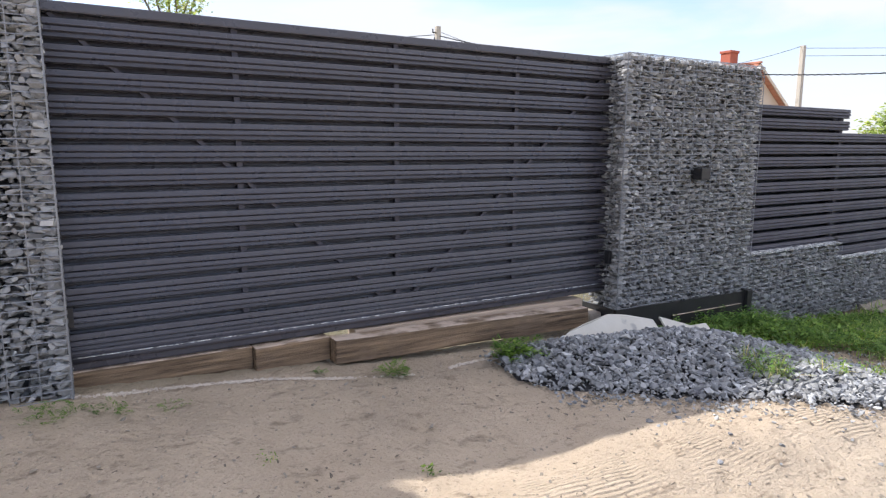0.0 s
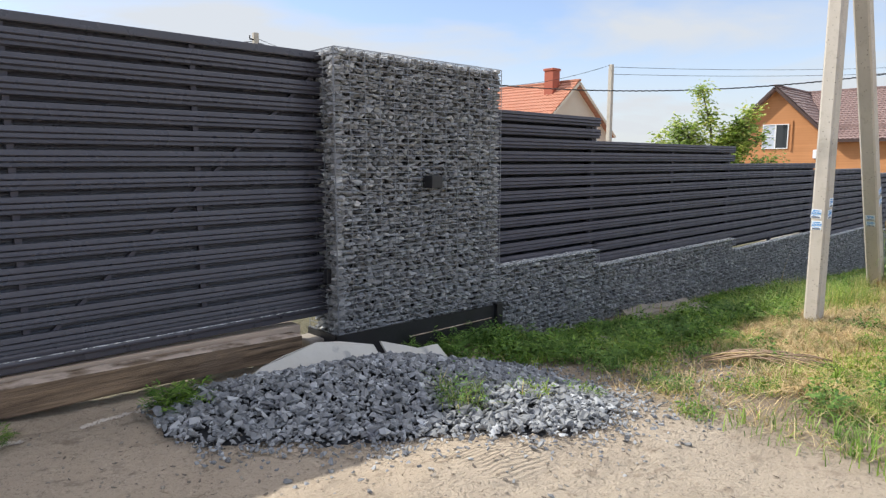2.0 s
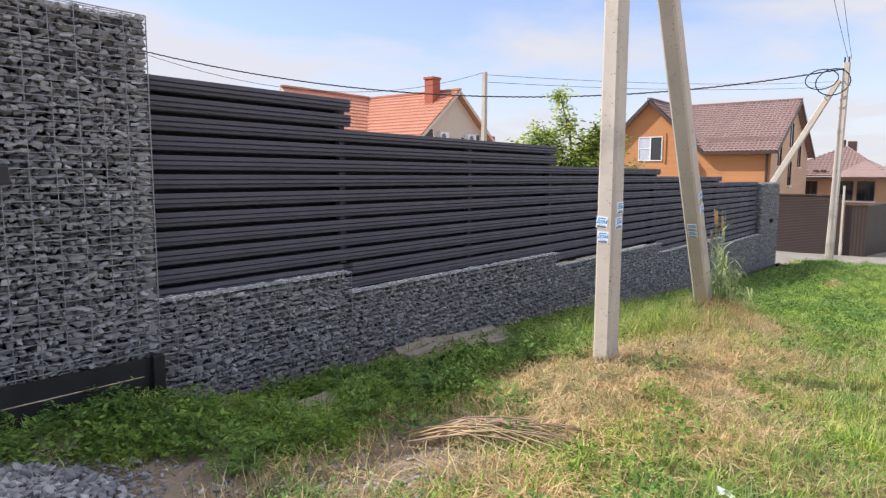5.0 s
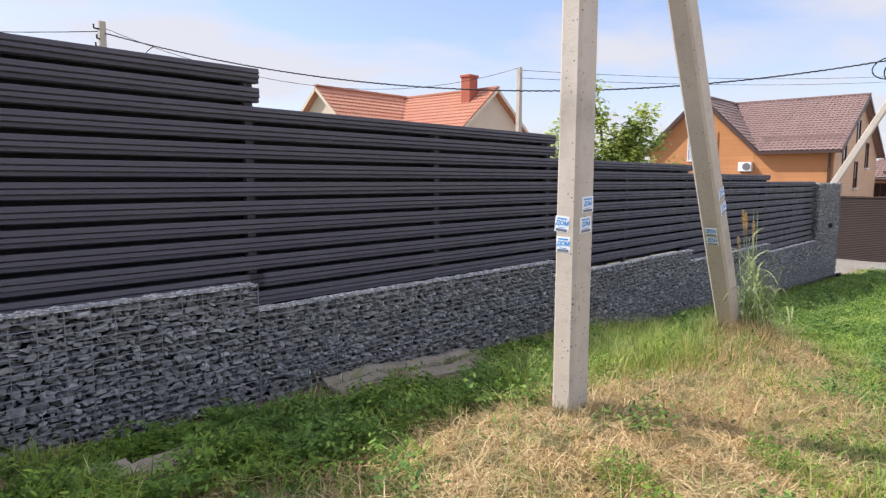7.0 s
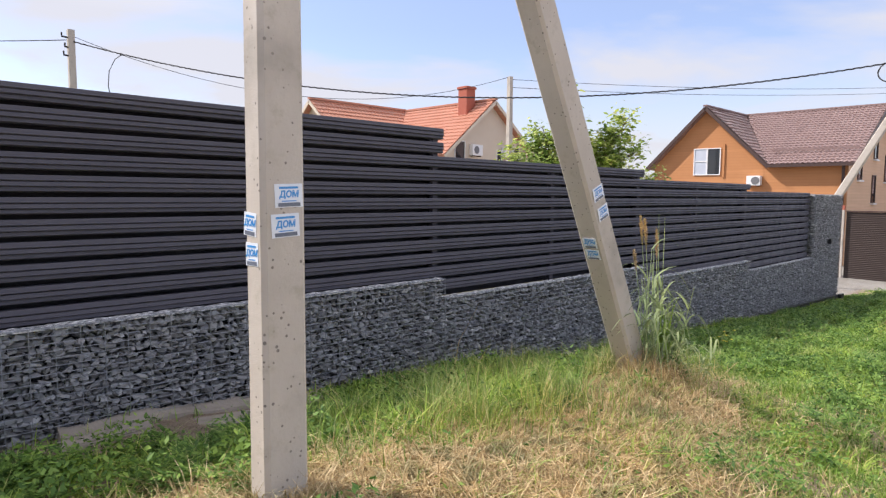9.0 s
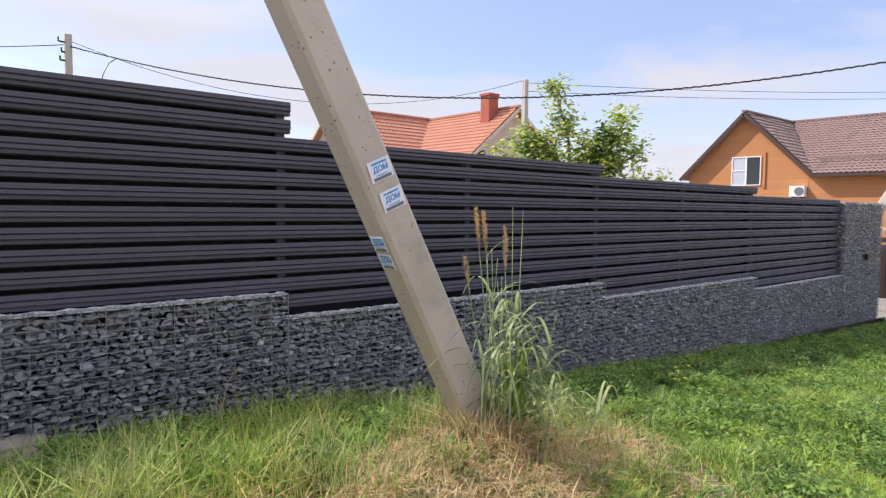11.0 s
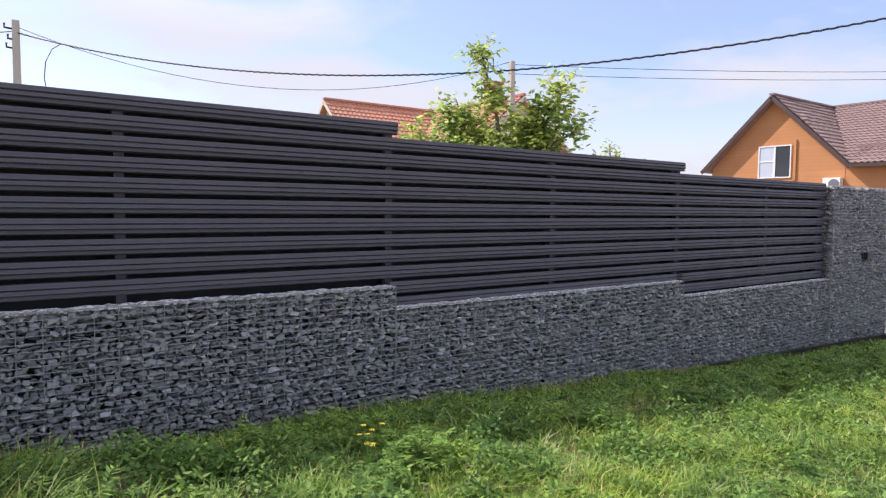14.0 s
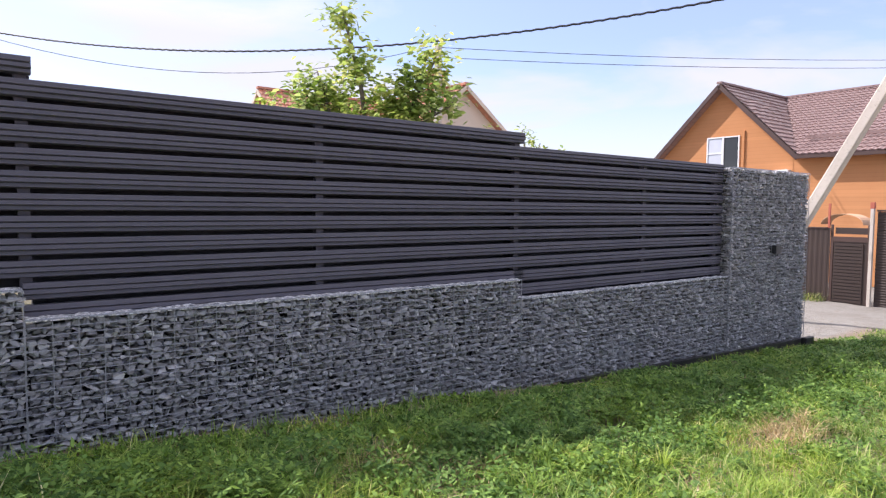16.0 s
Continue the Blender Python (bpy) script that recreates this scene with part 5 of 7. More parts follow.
for y0, y1 in ((3.45, 4.25), (4.52, 5.15), (6.4, 7.0)):
    w3 = window(h3, "x", y0, y1, 0.06, 1.12, 49.0, 1, M_EAVES)
    part("window_sill", box(48.84, 48.98, y0 - 0.12, y1 + 0.12, -0.09, -0.001), M_WHITE, w3)
    part("mullion", box(48.955, 48.975, (y0 + y1) / 2 - 0.02, (y0 + y1) / 2 + 0.02, 0.06, 1.12), M_EAVES, w3)
ac_unit("white outdoor air conditioner on the far house", "x", 2.45, 0.80, 52.0, 0.7, 0.45)
h4 = thing("house", (72, 3.3, -2.4), "distant low house with a brown hipped roof", "house", "neighbouring houses")
part("wall", box(68, 78, -2.7, 5.9, -2.8, 1.3), M_PEACH, h4)
part("roof", solid([(67.3, -3.3, 1.25), (78.6, -3.3, 1.25), (78.6, 6.5, 1.25), (67.3, 6.5, 1.25), (71.5, 1.6, 3.7), (74.5, 1.6, 3.7)], [(0, 1, 5, 4), (1, 2, 5), (2, 3, 4, 5), (3, 0, 4), (3, 2, 1, 0)]), M_TILE_Y, h4)
part("chimney", box(70.2, 70.8, 2.6, 3.1, 2.0, 3.55, 0.02), M_EAVES, h4)


h5 = thing("house", (53.5, 36.0, -2.0), "distant house, brick chimneys alone showing over the fence", "house", "neighbouring houses")
part("wall", box(49.0, 58.0, 33.0, 40.0, -2.8, 2.2), M_PEACH, h5)
part("roof", solid([(48.5, 32.5, 2.2), (58.5, 32.5, 2.2), (58.5, 40.5, 2.2), (48.5, 40.5, 2.2), (51.0, 36.5, 4.2), (56.0, 36.5, 4.2)], [(0, 1, 5, 4), (1, 2, 5), (2, 3, 4, 5), (3, 0, 4), (3, 2, 1, 0)]), M_TILE_Y, h5)
for x, y, top, w in ((52.03, 33.67, 5.07, 0.50), (53.45, 33.67, 5.02, 0.30)):
    part("chimney", box(x - w, x + w, y - 0.3, y + 0.3, 2.3, top, 0.03), M_CHIM, h5, "red brick chimney")


# ---- brown fences across the side street ----
def corrugated(length, height, pitch, deep, name, mat):
    """A profiled sheet in the xz plane, ribs upright."""
    pts, x = [], 0.0
    while x < length:
        pts += [(x, 0), (x + pitch * 0.32, 0), (x + pitch * 0.5, deep), (x + pitch * 0.82, deep)]
        x += pitch
    n = len(pts)
    verts = [(px2, py2, 0) for px2, py2 in pts] + [(px2, py2, height) for px2, py2 in pts]
    verts += [(px2, py2 + 0.004, 0) for px2, py2 in pts] + [(px2, py2 + 0.004, height) for px2, py2 in pts]
    f = []
    for i in range(n - 1):
        f += [(i, i + 1, n + i + 1, n + i), (2 * n + i + 1, 2 * n + i, 3 * n + i, 3 * n + i + 1), (n + i, n + i + 1, 3 * n + i + 1, 3 * n + i)]
    return mesh_of(name, verts, f, mat)


def sheet_fence(a, b, z0, z1, label, posts=2.4):
    a, b = Vector(a), Vector(b)
    d = b - a
    ob = thing("sheet_metal_fence", (*a, z0), label, "fence", "brown fences")
    sh = part("sheet", corrugated(d.length, z1 - z0, 0.115, 0.008, "sheet", M_BROWN))
    sh.matrix_world = Matrix.Translation((a.x, a.y, z0)) @ Matrix.Rotation(math.atan2(d.y, d.x), 4, "Z")
    sh.matrix_basis = sh.matrix_world
    under(sh, ob)
    nrm = Vector((-d.y, d.x)).normalized() * 0.06
    n = max(1, int(d.length / posts))
    for i in range(n + 1):
        p = a.lerp(b, i / n) + nrm
        part("post", box(p.x - 0.03, p.x + 0.03, p.y - 0.03, p.y + 0.03, z0 - 0.25, z1 + 0.01), M_EAVES, ob)
    p = a.lerp(b, 0.5)
    part("cap", bar((a.x, a.y, z1 + 0.01), (b.x, b.y, z1 + 0.01), 0.05, 0.03), M_EAVES, ob)
    return ob


slide = thing("sliding_gate", (31.0, 4.05, -1.54), "wide dark brown sheet gate with fine horizontal ribs", "gate")
sh = part("sheet", corrugated(2.22, 2.24, 0.06, 0.010, "sheet", M_BROWN))
sh.matrix_world = Matrix(((0, 1, 0, 31.0), (0, 0, 1, 2.94), (1, 0, 0, -1.48), (0, 0, 0, 1)))
sh.matrix_basis = sh.matrix_world
under(sh, slide)
part("top_rail", box(30.97, 31.05, 2.93, 5.19, 0.735, 0.775), M_EAVES, slide)
part("bottom_rail", box(30.97, 31.05, 2.93, 5.19, -1.54, -1.475), M_EAVES, slide)
sheet_fence((31.0, 10.5), (31.0, 6.22), -1.52, 0.33, "dark brown profiled-sheet fence beside a wicket gate")
sheet_fence((31.05, 2.80), (31.05, 2.17), -1.52, 0.39, "short dark brown profiled-sheet fence panel")
sheet_fence((31.1, 2.15), (39.3, 1.28), -1.85, 0.385, "dark brown profiled-sheet fence along the lane")
wicket = thing("wicket_gate", (31.0, 5.72, -1.50), "closed brown wicket gate of horizontal slats", "gate")
for y in (5.32, 6.10):
    part("gate_frame", box(30.985, 31.02, y - 0.025, y + 0.025, -1.50, 0.14), M_EAVES, wicket)
part("gate_frame", box(30.985, 31.02, 5.346, 6.074, 0.02, 0.14), M_EAVES, wicket)
part("back_panel", box(31.0, 31.012, 5.346, 6.074, -1.49, 0.019), M_BROWN, wicket)
for i in range(19):
    z = -1.48 + i * 0.078
    part("slat", box(30.975, 30.995, 5.43, 6.05, z, z + 0.058), M_BROWN, wicket)
for x, y, top in ((30.93, 5.255, 0.80), (30.93, 2.875, 1.10)):
    ob = thing("gate_post", (x, y, -1.4), "slim pale gate post beside a brown gate", "gate post", "gate posts")
    part("shaft", box(x - 0.045, x + 0.045, y - 0.035, y + 0.035, -1.6, top, 0.008), M_POLE, ob)
    if top < 1:
        part("cap", box(x - 0.05, x + 0.05, y - 0.045, y + 0.045, top, 0.945, 0.01), M_CHIM, ob, "rusty red-brown cap")
canopy = thing("door_canopy", (31.5, 5.95, -1.3), "small arched canopy over a wicket gate", "canopy")
arc = [(5.98 + 0.46 * math.cos(q), 0.43 + 0.25 * math.sin(q)) for q in np.linspace(0, math.pi, 15)]
verts = [(x, y, z) for x in (31.15, 31.75) for y, z in arc] + [(x, y, z - 0.015) for x in (31.15, 31.75) for y, z in arc]
faces = []
for i in range(14):
    faces += [(i, i + 1, 16 + i, 15 + i), (30 + i, 45 + i, 46 + i, 31 + i), (i, 30 + i, 31 + i, i + 1), (15 + i, 16 + i, 46 + i, 45 + i)]
part("arched_sheet", solid(verts, faces), M_PEACH, canopy)
part("back_rail", box(31.10, 31.14, 5.32, 6.08, 0.20, 0.35), M_BROWN, canopy)
part("post", box(31.06, 31.10, 6.195, 6.245, -1.4, 0.92, 0.004), M_CHIM, canopy, "rusty red-brown post")
for y in (5.36, 6.14):
    part("post", box(31.06, 31.10, y - 0.025, y + 0.025, -1.4, 0.42, 0.004), M_EAVES, canopy)


# ---- gravel heap ----
def heap_h(x, y):
    """Height of the gravel heap over the ground."""
    a = np.exp(-(((x - 3.62) / 0.76) ** 2 + ((y - 2.74 + 0.14 * (x - 3.6)) / 0.47) ** 2)) * 0.235
    b = np.exp(-(((x - 2.80) / 0.40) ** 2 + ((y - 3.12) / 0.34) ** 2)) * 0.10
    c2 = np.exp(-(((x - 4.10) / 0.50) ** 2 + ((y - 2.02) / 0.36) ** 2)) * 0.085
    return a + b + c2


heap = thing("gravel_heap", (3.9, 2.85, gz(3.9, 2.85)), "heap of blue-grey crushed stone tipped on bare earth", "gravel heap")
hx_, hy_ = np.meshgrid(np.arange(2.2, 5.6, 0.06), np.arange(1.3, 4.0, 0.06))
hz_ = ground_at(hx_, hy_) + heap_h(hx_, hy_) - 0.035
idx = np.arange(hx_.size).reshape(hx_.shape)
q = [idx[:-1, :-1].ravel(), idx[:-1, 1:].ravel(), idx[1:, 1:].ravel(), idx[1:, :-1].ravel()]
tris = np.concatenate([np.stack([q[0], q[1], q[2]], 1), np.stack([q[0], q[2], q[3]], 1)])
# dark filler under the gravel, shade between its stones put into the colour
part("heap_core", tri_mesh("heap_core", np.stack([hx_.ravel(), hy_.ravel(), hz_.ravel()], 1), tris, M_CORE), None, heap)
places = []
tries = 0
while len(places) < 11500 and tries < 260000:
    tries += 1
    x, y = rng.uniform(2.3, 6.4), rng.uniform(1.15, 3.75)
    h = float(heap_h(x, y))
    loose = 0.30 * math.exp(-(((x - 4.9) / 0.8) ** 2 + ((y - 1.8) / 0.45) ** 2)) + 0.05 * math.exp(-(((x - 4.3) / 0.6) ** 2 + ((y - 1.6) / 0.25) ** 2)) + 0.0015 * (x < 5.8) + 0.10 * math.exp(-(((x - 3.25) / 0.55) ** 2 + ((y - 2.15) / 0.35) ** 2))
    if rng.random() > min(1.0, (h / 0.045) ** 1.5 + loose):
        continue
    s = float(np.clip(rng.lognormal(math.log(0.040), 0.36), 0.016, 0.09))
    if h < 0.03:
        s *= 0.6
    places.append(((x, y, gz(x, y) + h + s * rng.uniform(-0.15, 0.28)), (s * rng.uniform(0.9, 1.25), s, s * rng.uniform(0.7, 1.0)), (rng.uniform(-0.7, 0.7), rng.uniform(-0.7, 0.7), rng.uniform(0, 6.28)), int(rng.integers(len(HEAP)))))
order = sorted(range(len(places)), key=lambda i: (places[i][0][0] - 4.0) ** 2 + (places[i][0][1] - 2.3) ** 2)
lay_stones(places, HEAP, heap, set(order[:290]), "gravel", M_RUBBLES)

# pale boards leaning behind the heap
def board(outline, y_of, label):
    """A thin board from an outline of (x, z), leaning back by y_of(z)."""
    n = len(outline)
    front = [(x, y_of(z) + 0.02 * math.sin(9 * x), z) for x, z in outline]
    back = [(x, y + 0.018, z - 0.004) for x, y, z in front]
    bm = solid(front + back, [tuple(range(n)), tuple(range(n, 2 * n))[::-1]] + [(i, (i + 1) % n, n + (i + 1) % n, n + i) for i in range(n)])
    tagged(part("white_board", bm, M_SHEET), label, "board", "white boards")


board(((2.80, 0.16), (2.86, 0.25), (3.02, 0.305), (3.18, 0.345), (3.44, 0.378), (3.62, 0.348), (3.86, 0.292), (3.90, 0.10), (3.4, 0.08)), lambda z: 3.10 + 0.75 * z, "white board half buried behind the gravel heap")
board(((3.90, 0.315), (4.12, 0.245), (4.20, 0.215), (4.40, 0.205), (4.47, 0.03), (4.2, 0.0), (3.95, 0.02)), lambda z: 3.06 + 0.75 * z, "broken piece of white board leaning on the gravel heap")

# flat stones and slabs on the bare strip by the wall, pebbles on the earth
for x, y, w, d, lab in ((8.75, 3.36, 0.62, 0.20, "flat grey concrete slab lying by the wall"), (7.95, 3.46, 0.5, 0.12, "narrow grey concrete slab lying by the wall"), (9.25, 3.45, 0.5, 0.2, "flat grey concrete slab lying by the wall"), (6.32, 3.02, 0.34, 0.20, "flat pale stone in the grass"), (5.98, 2.97, 0.26, 0.18, "flat pale stone in the grass"), (12.5, 3.5, 0.4, 0.1, "narrow grey concrete slab lying by the wall")):
    bm = box(-w / 2, w / 2, -d / 2, d / 2, -0.05, 0.035, 0.012)
    bmesh.ops.subdivide_edges(bm, edges=list(bm.edges), cuts=2)
    for v in bm.verts:
        v.co += Vector((noise.noise(v.co * 9 + Vector((x, y, 0))), noise.noise(v.co * 9 + Vector((y, x, 3))), 0.3 * noise.noise(v.co * 12 + Vector((x, 2, y))))) * 0.03
    ob = part("flat_stone", bm, M_SLAB)
    ob.matrix_world = pose(x, y, gz(x, y), 0, 0, rng.uniform(-14, 14))
    tagged(ob, lab, "flat stone", "flat stones")
# mortar spilled along the foot of the low wall, broken off in places
bm = bmesh.new()
rows = []
for i in range(52):
    x = 7.75 + 0.032 * i
    wide = 0.085 + 0.05 * noise.noise(Vector((x * 2.3, 4.0, 1.0))) + 0.03 * noise.noise(Vector((x * 9.0, 2.0, 5.0)))
    up = 0.035 + 0.03 * noise.noise(Vector((x * 3.1, 9.0, 2.0)))
    y = 3.668 - wide
    g = gz(x, y)
    rough = [0.012 * noise.noise(Vector((x * 14, j, 3.0))) for j in range(4)]
    rows.append([bm.verts.new(c) for c in ((x, 3.672, g - 0.06), (x, 3.670, g + up + 0.03 + rough[0]), (x, y + 0.6 * wide, g + up + rough[1]), (x, y + 0.2 * wide, g + 0.6 * up + rough[2]), (x, y, g - 0.03), (x, y + 0.01, g - 0.06))])
for a, b in zip(rows, rows[1:]):
    for j in range(6):
        bm.faces.new((a[j], b[j], b[(j + 1) % 6], a[(j + 1) % 6]))
bm.faces.new(rows[0])
bm.faces.new(rows[-1][::-1])
bmesh.ops.recalc_face_normals(bm, faces=list(bm.faces))
tagged(part("mortar_footing", bm, M_SLAB), "rough grey mortar spilled along the foot of the gabion wall", "footing", kind="structure")
places = []
while len(places) < 4500:
    x, y = rng.uniform(-1.0, 6.6), rng.uniform(-0.6, 3.6)
    s = float(np.clip(rng.lognormal(math.log(0.011), 0.5), 0.004, 0.045))
    places.append(((x, y, gz(x, y) + 0.2 * s), (s * 1.2, s, s * 0.8), (rng.uniform(-0.5, 0.5), rng.uniform(-0.5, 0.5), rng.uniform(0, 6.28)), int(rng.integers(len(HEAP)))))
vs, ts, n = [], [], 0
for c, s, e, k2 in places:
    _, co, tr = HEAP[k2]
    vs.append((co * np.array(s)) @ turn_matrix(*e).T + np.array(c))
    ts.append(tr + n)
    n += len(co)
litter = []
while len(litter) < 900:
    x, y = rng.uniform(-2.0, 4.6), rng.uniform(-0.4, 3.4)
    if vnoise(np.array([x]), np.array([y]), 1.3, 71)[0] > 0.45:
        litter.append((x, y, rng.uniform(0.006, 0.022), rng.uniform(0, 6.28), int(rng.integers(len(HEAP)))))
lv, lt, ln_ = [], [], 0
for x, y, r, a, k2 in litter:
    co = (HEAP[k2][1] * np.array((r * 2.0, r * 1.1, r * 0.5))) @ turn_matrix(rng.normal(0, 0.3), rng.normal(0, 0.3), a).T + np.array((x, y, gz(x, y) + 0.25 * r))
    lv.append(co)
    lt.append(HEAP[k2][2] + ln_)
    ln_ += len(co)
tagged(part("litter", tri_mesh("litter", np.concatenate(lv), np.concatenate(lt), M_BARK)), "dark crumbs of bark and dry leaves strewn on bare earth", "litter", kind="stuff")
tagged(part("pebbles", tri_mesh("pebbles", np.concatenate(vs), np.concatenate(ts), M_SLAB)), "pebbles and crumbs of earth scattered on the forecourt", "pebbles", kind="stuff")


# ---- grass ----
def blades(name, x, y, length, width, lean, mat, z_off=0.0, flat=0.0):
    """Bent tapering blades at the places x, y, as one mesh."""
    n = len(x)
    az = rng.uniform(0, 2 * np.pi, n)
    dx, dy = np.cos(az), np.sin(az)
    sx, sy = -dy, dx
    z = ground_at(x, y) - 0.012 + z_off
    up = length * (1 - flat)
    v = np.zeros((n, 5, 3))
    for i, (t, w) in enumerate(((0.0, 1.0), (0.0, -1.0), (0.55, 0.75), (0.55, -0.75), (1.0, 0.0))):
        bend = lean * t * t * length + flat * length * t
        v[:, i, 0] = x + dx * bend + sx * width * w / 2
        v[:, i, 1] = y + dy * bend + sy * width * w / 2
        v[:, i, 2] = z + up * t * (1 - 0.35 * lean * t)
    base = (np.arange(n) * 5)[:, None]
    t = np.concatenate([base + np.array([0, 1, 3]), base + np.array([0, 3, 2]), base + np.array([2, 3, 4])])
    return tri_mesh(name, v.reshape(-1, 3), t, mat)


def leaves(name, x, y, z, size, mat, tilt=0.5):
    """Small pointed leaves of two triangles each, turned at random."""
    n = len(x)
    az, ti = rng.uniform(0, 2 * np.pi, n), rng.normal(0, tilt, n)
    dx, dy, dz = np.cos(az) * np.cos(ti), np.sin(az) * np.cos(ti), np.sin(ti)
    ro = rng.normal(0, 0.5, n)
    sx, sy, sz = -np.sin(az) * np.cos(ro), np.cos(az) * np.cos(ro), np.sin(ro)
    v = np.zeros((n, 4, 3))
    for i, (a, b) in enumerate(((0, 0), (0.45, 0.23), (1, 0), (0.45, -0.23))):
        v[:, i, 0] = x + size * (dx * a + sx * b)
        v[:, i, 1] = y + size * (dy * a + sy * b)
        v[:, i, 2] = z + size * (dz * a + sz * b)
    base = (np.arange(n) * 4)[:, None]
    return tri_mesh(name, v.reshape(-1, 3), np.concatenate([base + np.array([0, 1, 2]), base + np.array([0, 2, 3])]), mat)


def fronds(name, x, y, length, mat):
    """Arching feathery leaves: pairs of leaflets along a rib, of two triangles each."""
    n = len(x)
    az, rise = rng.uniform(0, 2 * np.pi, n), rng.uniform(0.5, 1.35, n)
    d = np.stack([np.cos(az), np.sin(az), np.zeros(n)], 1)
    side = np.stack([-np.sin(az), np.cos(az), np.zeros(n)], 1)
    base = np.stack([x, y, ground_at(x, y) - 0.01 + length * rng.uniform(0.0, 0.55, n)], 1)
    up = np.array((0.0, 0.0, 1.0))
    vs = []
    for t in (0.22, 0.35, 0.48, 0.61, 0.74, 0.87, 1.0):
        p = base + d * (length * np.cos(rise) * t)[:, None] + up * (length * (np.sin(rise) * t - 0.45 * t * t))[:, None]
        ll = length * (0.30 - 0.26 * abs(t - 0.5)) * rng.uniform(0.8, 1.2, n)
        for sg in (-1.0, 1.0):
            o = d * 0.62 + side * sg * 0.78 + up * rng.normal(0.05, 0.22, n)[:, None]
            w = (d * 0.5 - side * sg * 0.35) * (ll * 0.24)[:, None]
            tip = p + o * ll[:, None]
            mid = p + o * (ll * 0.5)[:, None]
            vs.append(np.stack([p, mid + w, tip, mid - w], 1))
    v = np.concatenate(vs, 0)
    b = (np.arange(len(v)) * 4)[:, None]
    return tri_mesh(name, v.reshape(-1, 3), np.concatenate([b + np.array([0, 1, 2]), b + np.array([0, 2, 3])]), mat)


def dry_at(x, y):
    """How dry the grass is, 0 to 1."""
    g = lambda cx, cy, rx, ry: np.exp(-(((x - cx) / rx) ** 2 + ((y - cy) / ry) ** 2))
    d = 0.95 * g(8.15, 1.45, 0.9, 0.40) + 0.85 * g(9.2, 1.35, 0.9, 0.40) + 1.1 * g(10.85, 1.55, 0.38, 0.34) + 0.75 * g(6.9, 1.55, 0.8, 0.35) + 0.8 * g(9.1, 1.9, 0.45, 0.22) + 0.8 * g(8.0, 1.95, 0.5, 0.2) + 0.5 * g(5.9, 1.75, 0.3, 0.3) + 0.9 * g(6.25, 2.3, 0.28, 0.14) + 1.5 * g(11.5, 1.82, 0.5, 0.32) + 0.35 * g(8.6, 0.75, 1.6, 0.35) + 0.85 * g(7.2, 2.0, 0.50, 0.24) + 0.7 * g(7.6, 1.3, 0.55, 0.35)
    d = d + 0.36 * (y < 2.15) * np.clip((12.6 - x) / 2.0, 0.08, 1) + 0.3 * g(22.5, 1.5, 2.0, 0.6) + 0.3 * g(5.7, 1.2, 0.7, 0.5) + 0.9 * g(16.5, 2.2, 0.3, 0.12) + 0.9 * g(19.0, 1.6, 0.5, 0.16) + 0.7 * g(16.2, 2.48, 0.4, 0.16)
    return np.clip(1.25 * d * (-0.12 + 1.3 * vnoise(x, y, 2.6, 5) + 0.8 * vnoise(x, y, 6.5, 6)), 0, 1)


def cover_at(x, y):
    """How thick the growth stands, 0 to 1."""
    edge = np.clip((y - np.interp(x, (5.0, 6.3, 7.0, 9.4, 12.0, 14.5), (-0.30, -0.42, -0.34, -0.10, 0.0, 0.0)) - 0.22 * (vnoise(x, y, 1.7, 11) - 0.5)) / 0.18, 0, 1) * np.clip((3.66 - y) / 0.05, 0, 1)
    start = np.clip((x - 4.75 - 0.55 * (vnoise(x, y, 1.9, 12) - 0.5) + 0.9 * np.clip((y - 2.4), 0, 0.7)) / 0.9, 0, 1)
    end = np.clip((26.9 - x) / 0.8, 0, 1) * np.where(x > 18.2, np.clip((3.60 - y) / 0.12, 0.05, 1), 1.0)
    bare = 0.8 * np.exp(-(((x - 12.7) / 0.8) ** 2 + ((y - 3.52) / 0.16) ** 2)) + 0.9 * np.exp(-(((x - 5.95) / 0.35) ** 2 + ((y - 1.95) / 0.20) ** 2)) + 1.5 * np.exp(-(((x - 8.4) / 0.85) ** 2 + ((y - 3.28) / 0.30) ** 2) ** 2) + 1.2 * np.exp(-(((x - 5.72) / 0.42) ** 2 + ((y - 1.66) / 0.32) ** 2)) + 1.0 * np.exp(-(((x - 6.15) / 0.32) ** 2 + ((y - 0.0) / 0.17) ** 2)) + 1.1 * np.exp(-(((x - 5.25) / 0.36) ** 2 + ((y - 1.2) / 0.28) ** 2)) + 1.4 * np.exp(-(((x - 6.2) / 0.40) ** 2 + ((y - 3.04) / 0.20) ** 2) ** 2) + 0.8 * np.exp(-(((x - 16.2) / 0.35) ** 2 + ((y - 2.48) / 0.13) ** 2)) + 0.6 * np.exp(-(((x - 13.3) / 0.5) ** 2 + ((y - 0.75) / 0.2) ** 2)) + 0.5 * np.exp(-(((x - 12.9) / 0.3) ** 2 + ((y - 2.7) / 0.12) ** 2))
    patch = np.clip(0.25 + 1.5 * vnoise(x, y, 1.1, 13), 0, 1)
    return np.clip(edge * start * end * (1 - 0.97 * np.clip(bare, 0, 1)) * patch, 0, 1)


def sow(count, box4, chance):
    x, y = rng.uniform(box4[0], box4[1], count), rng.uniform(box4[2], box4[3], count)
    keep = rng.random(count) < chance(x, y)
    return x[keep], y[keep]


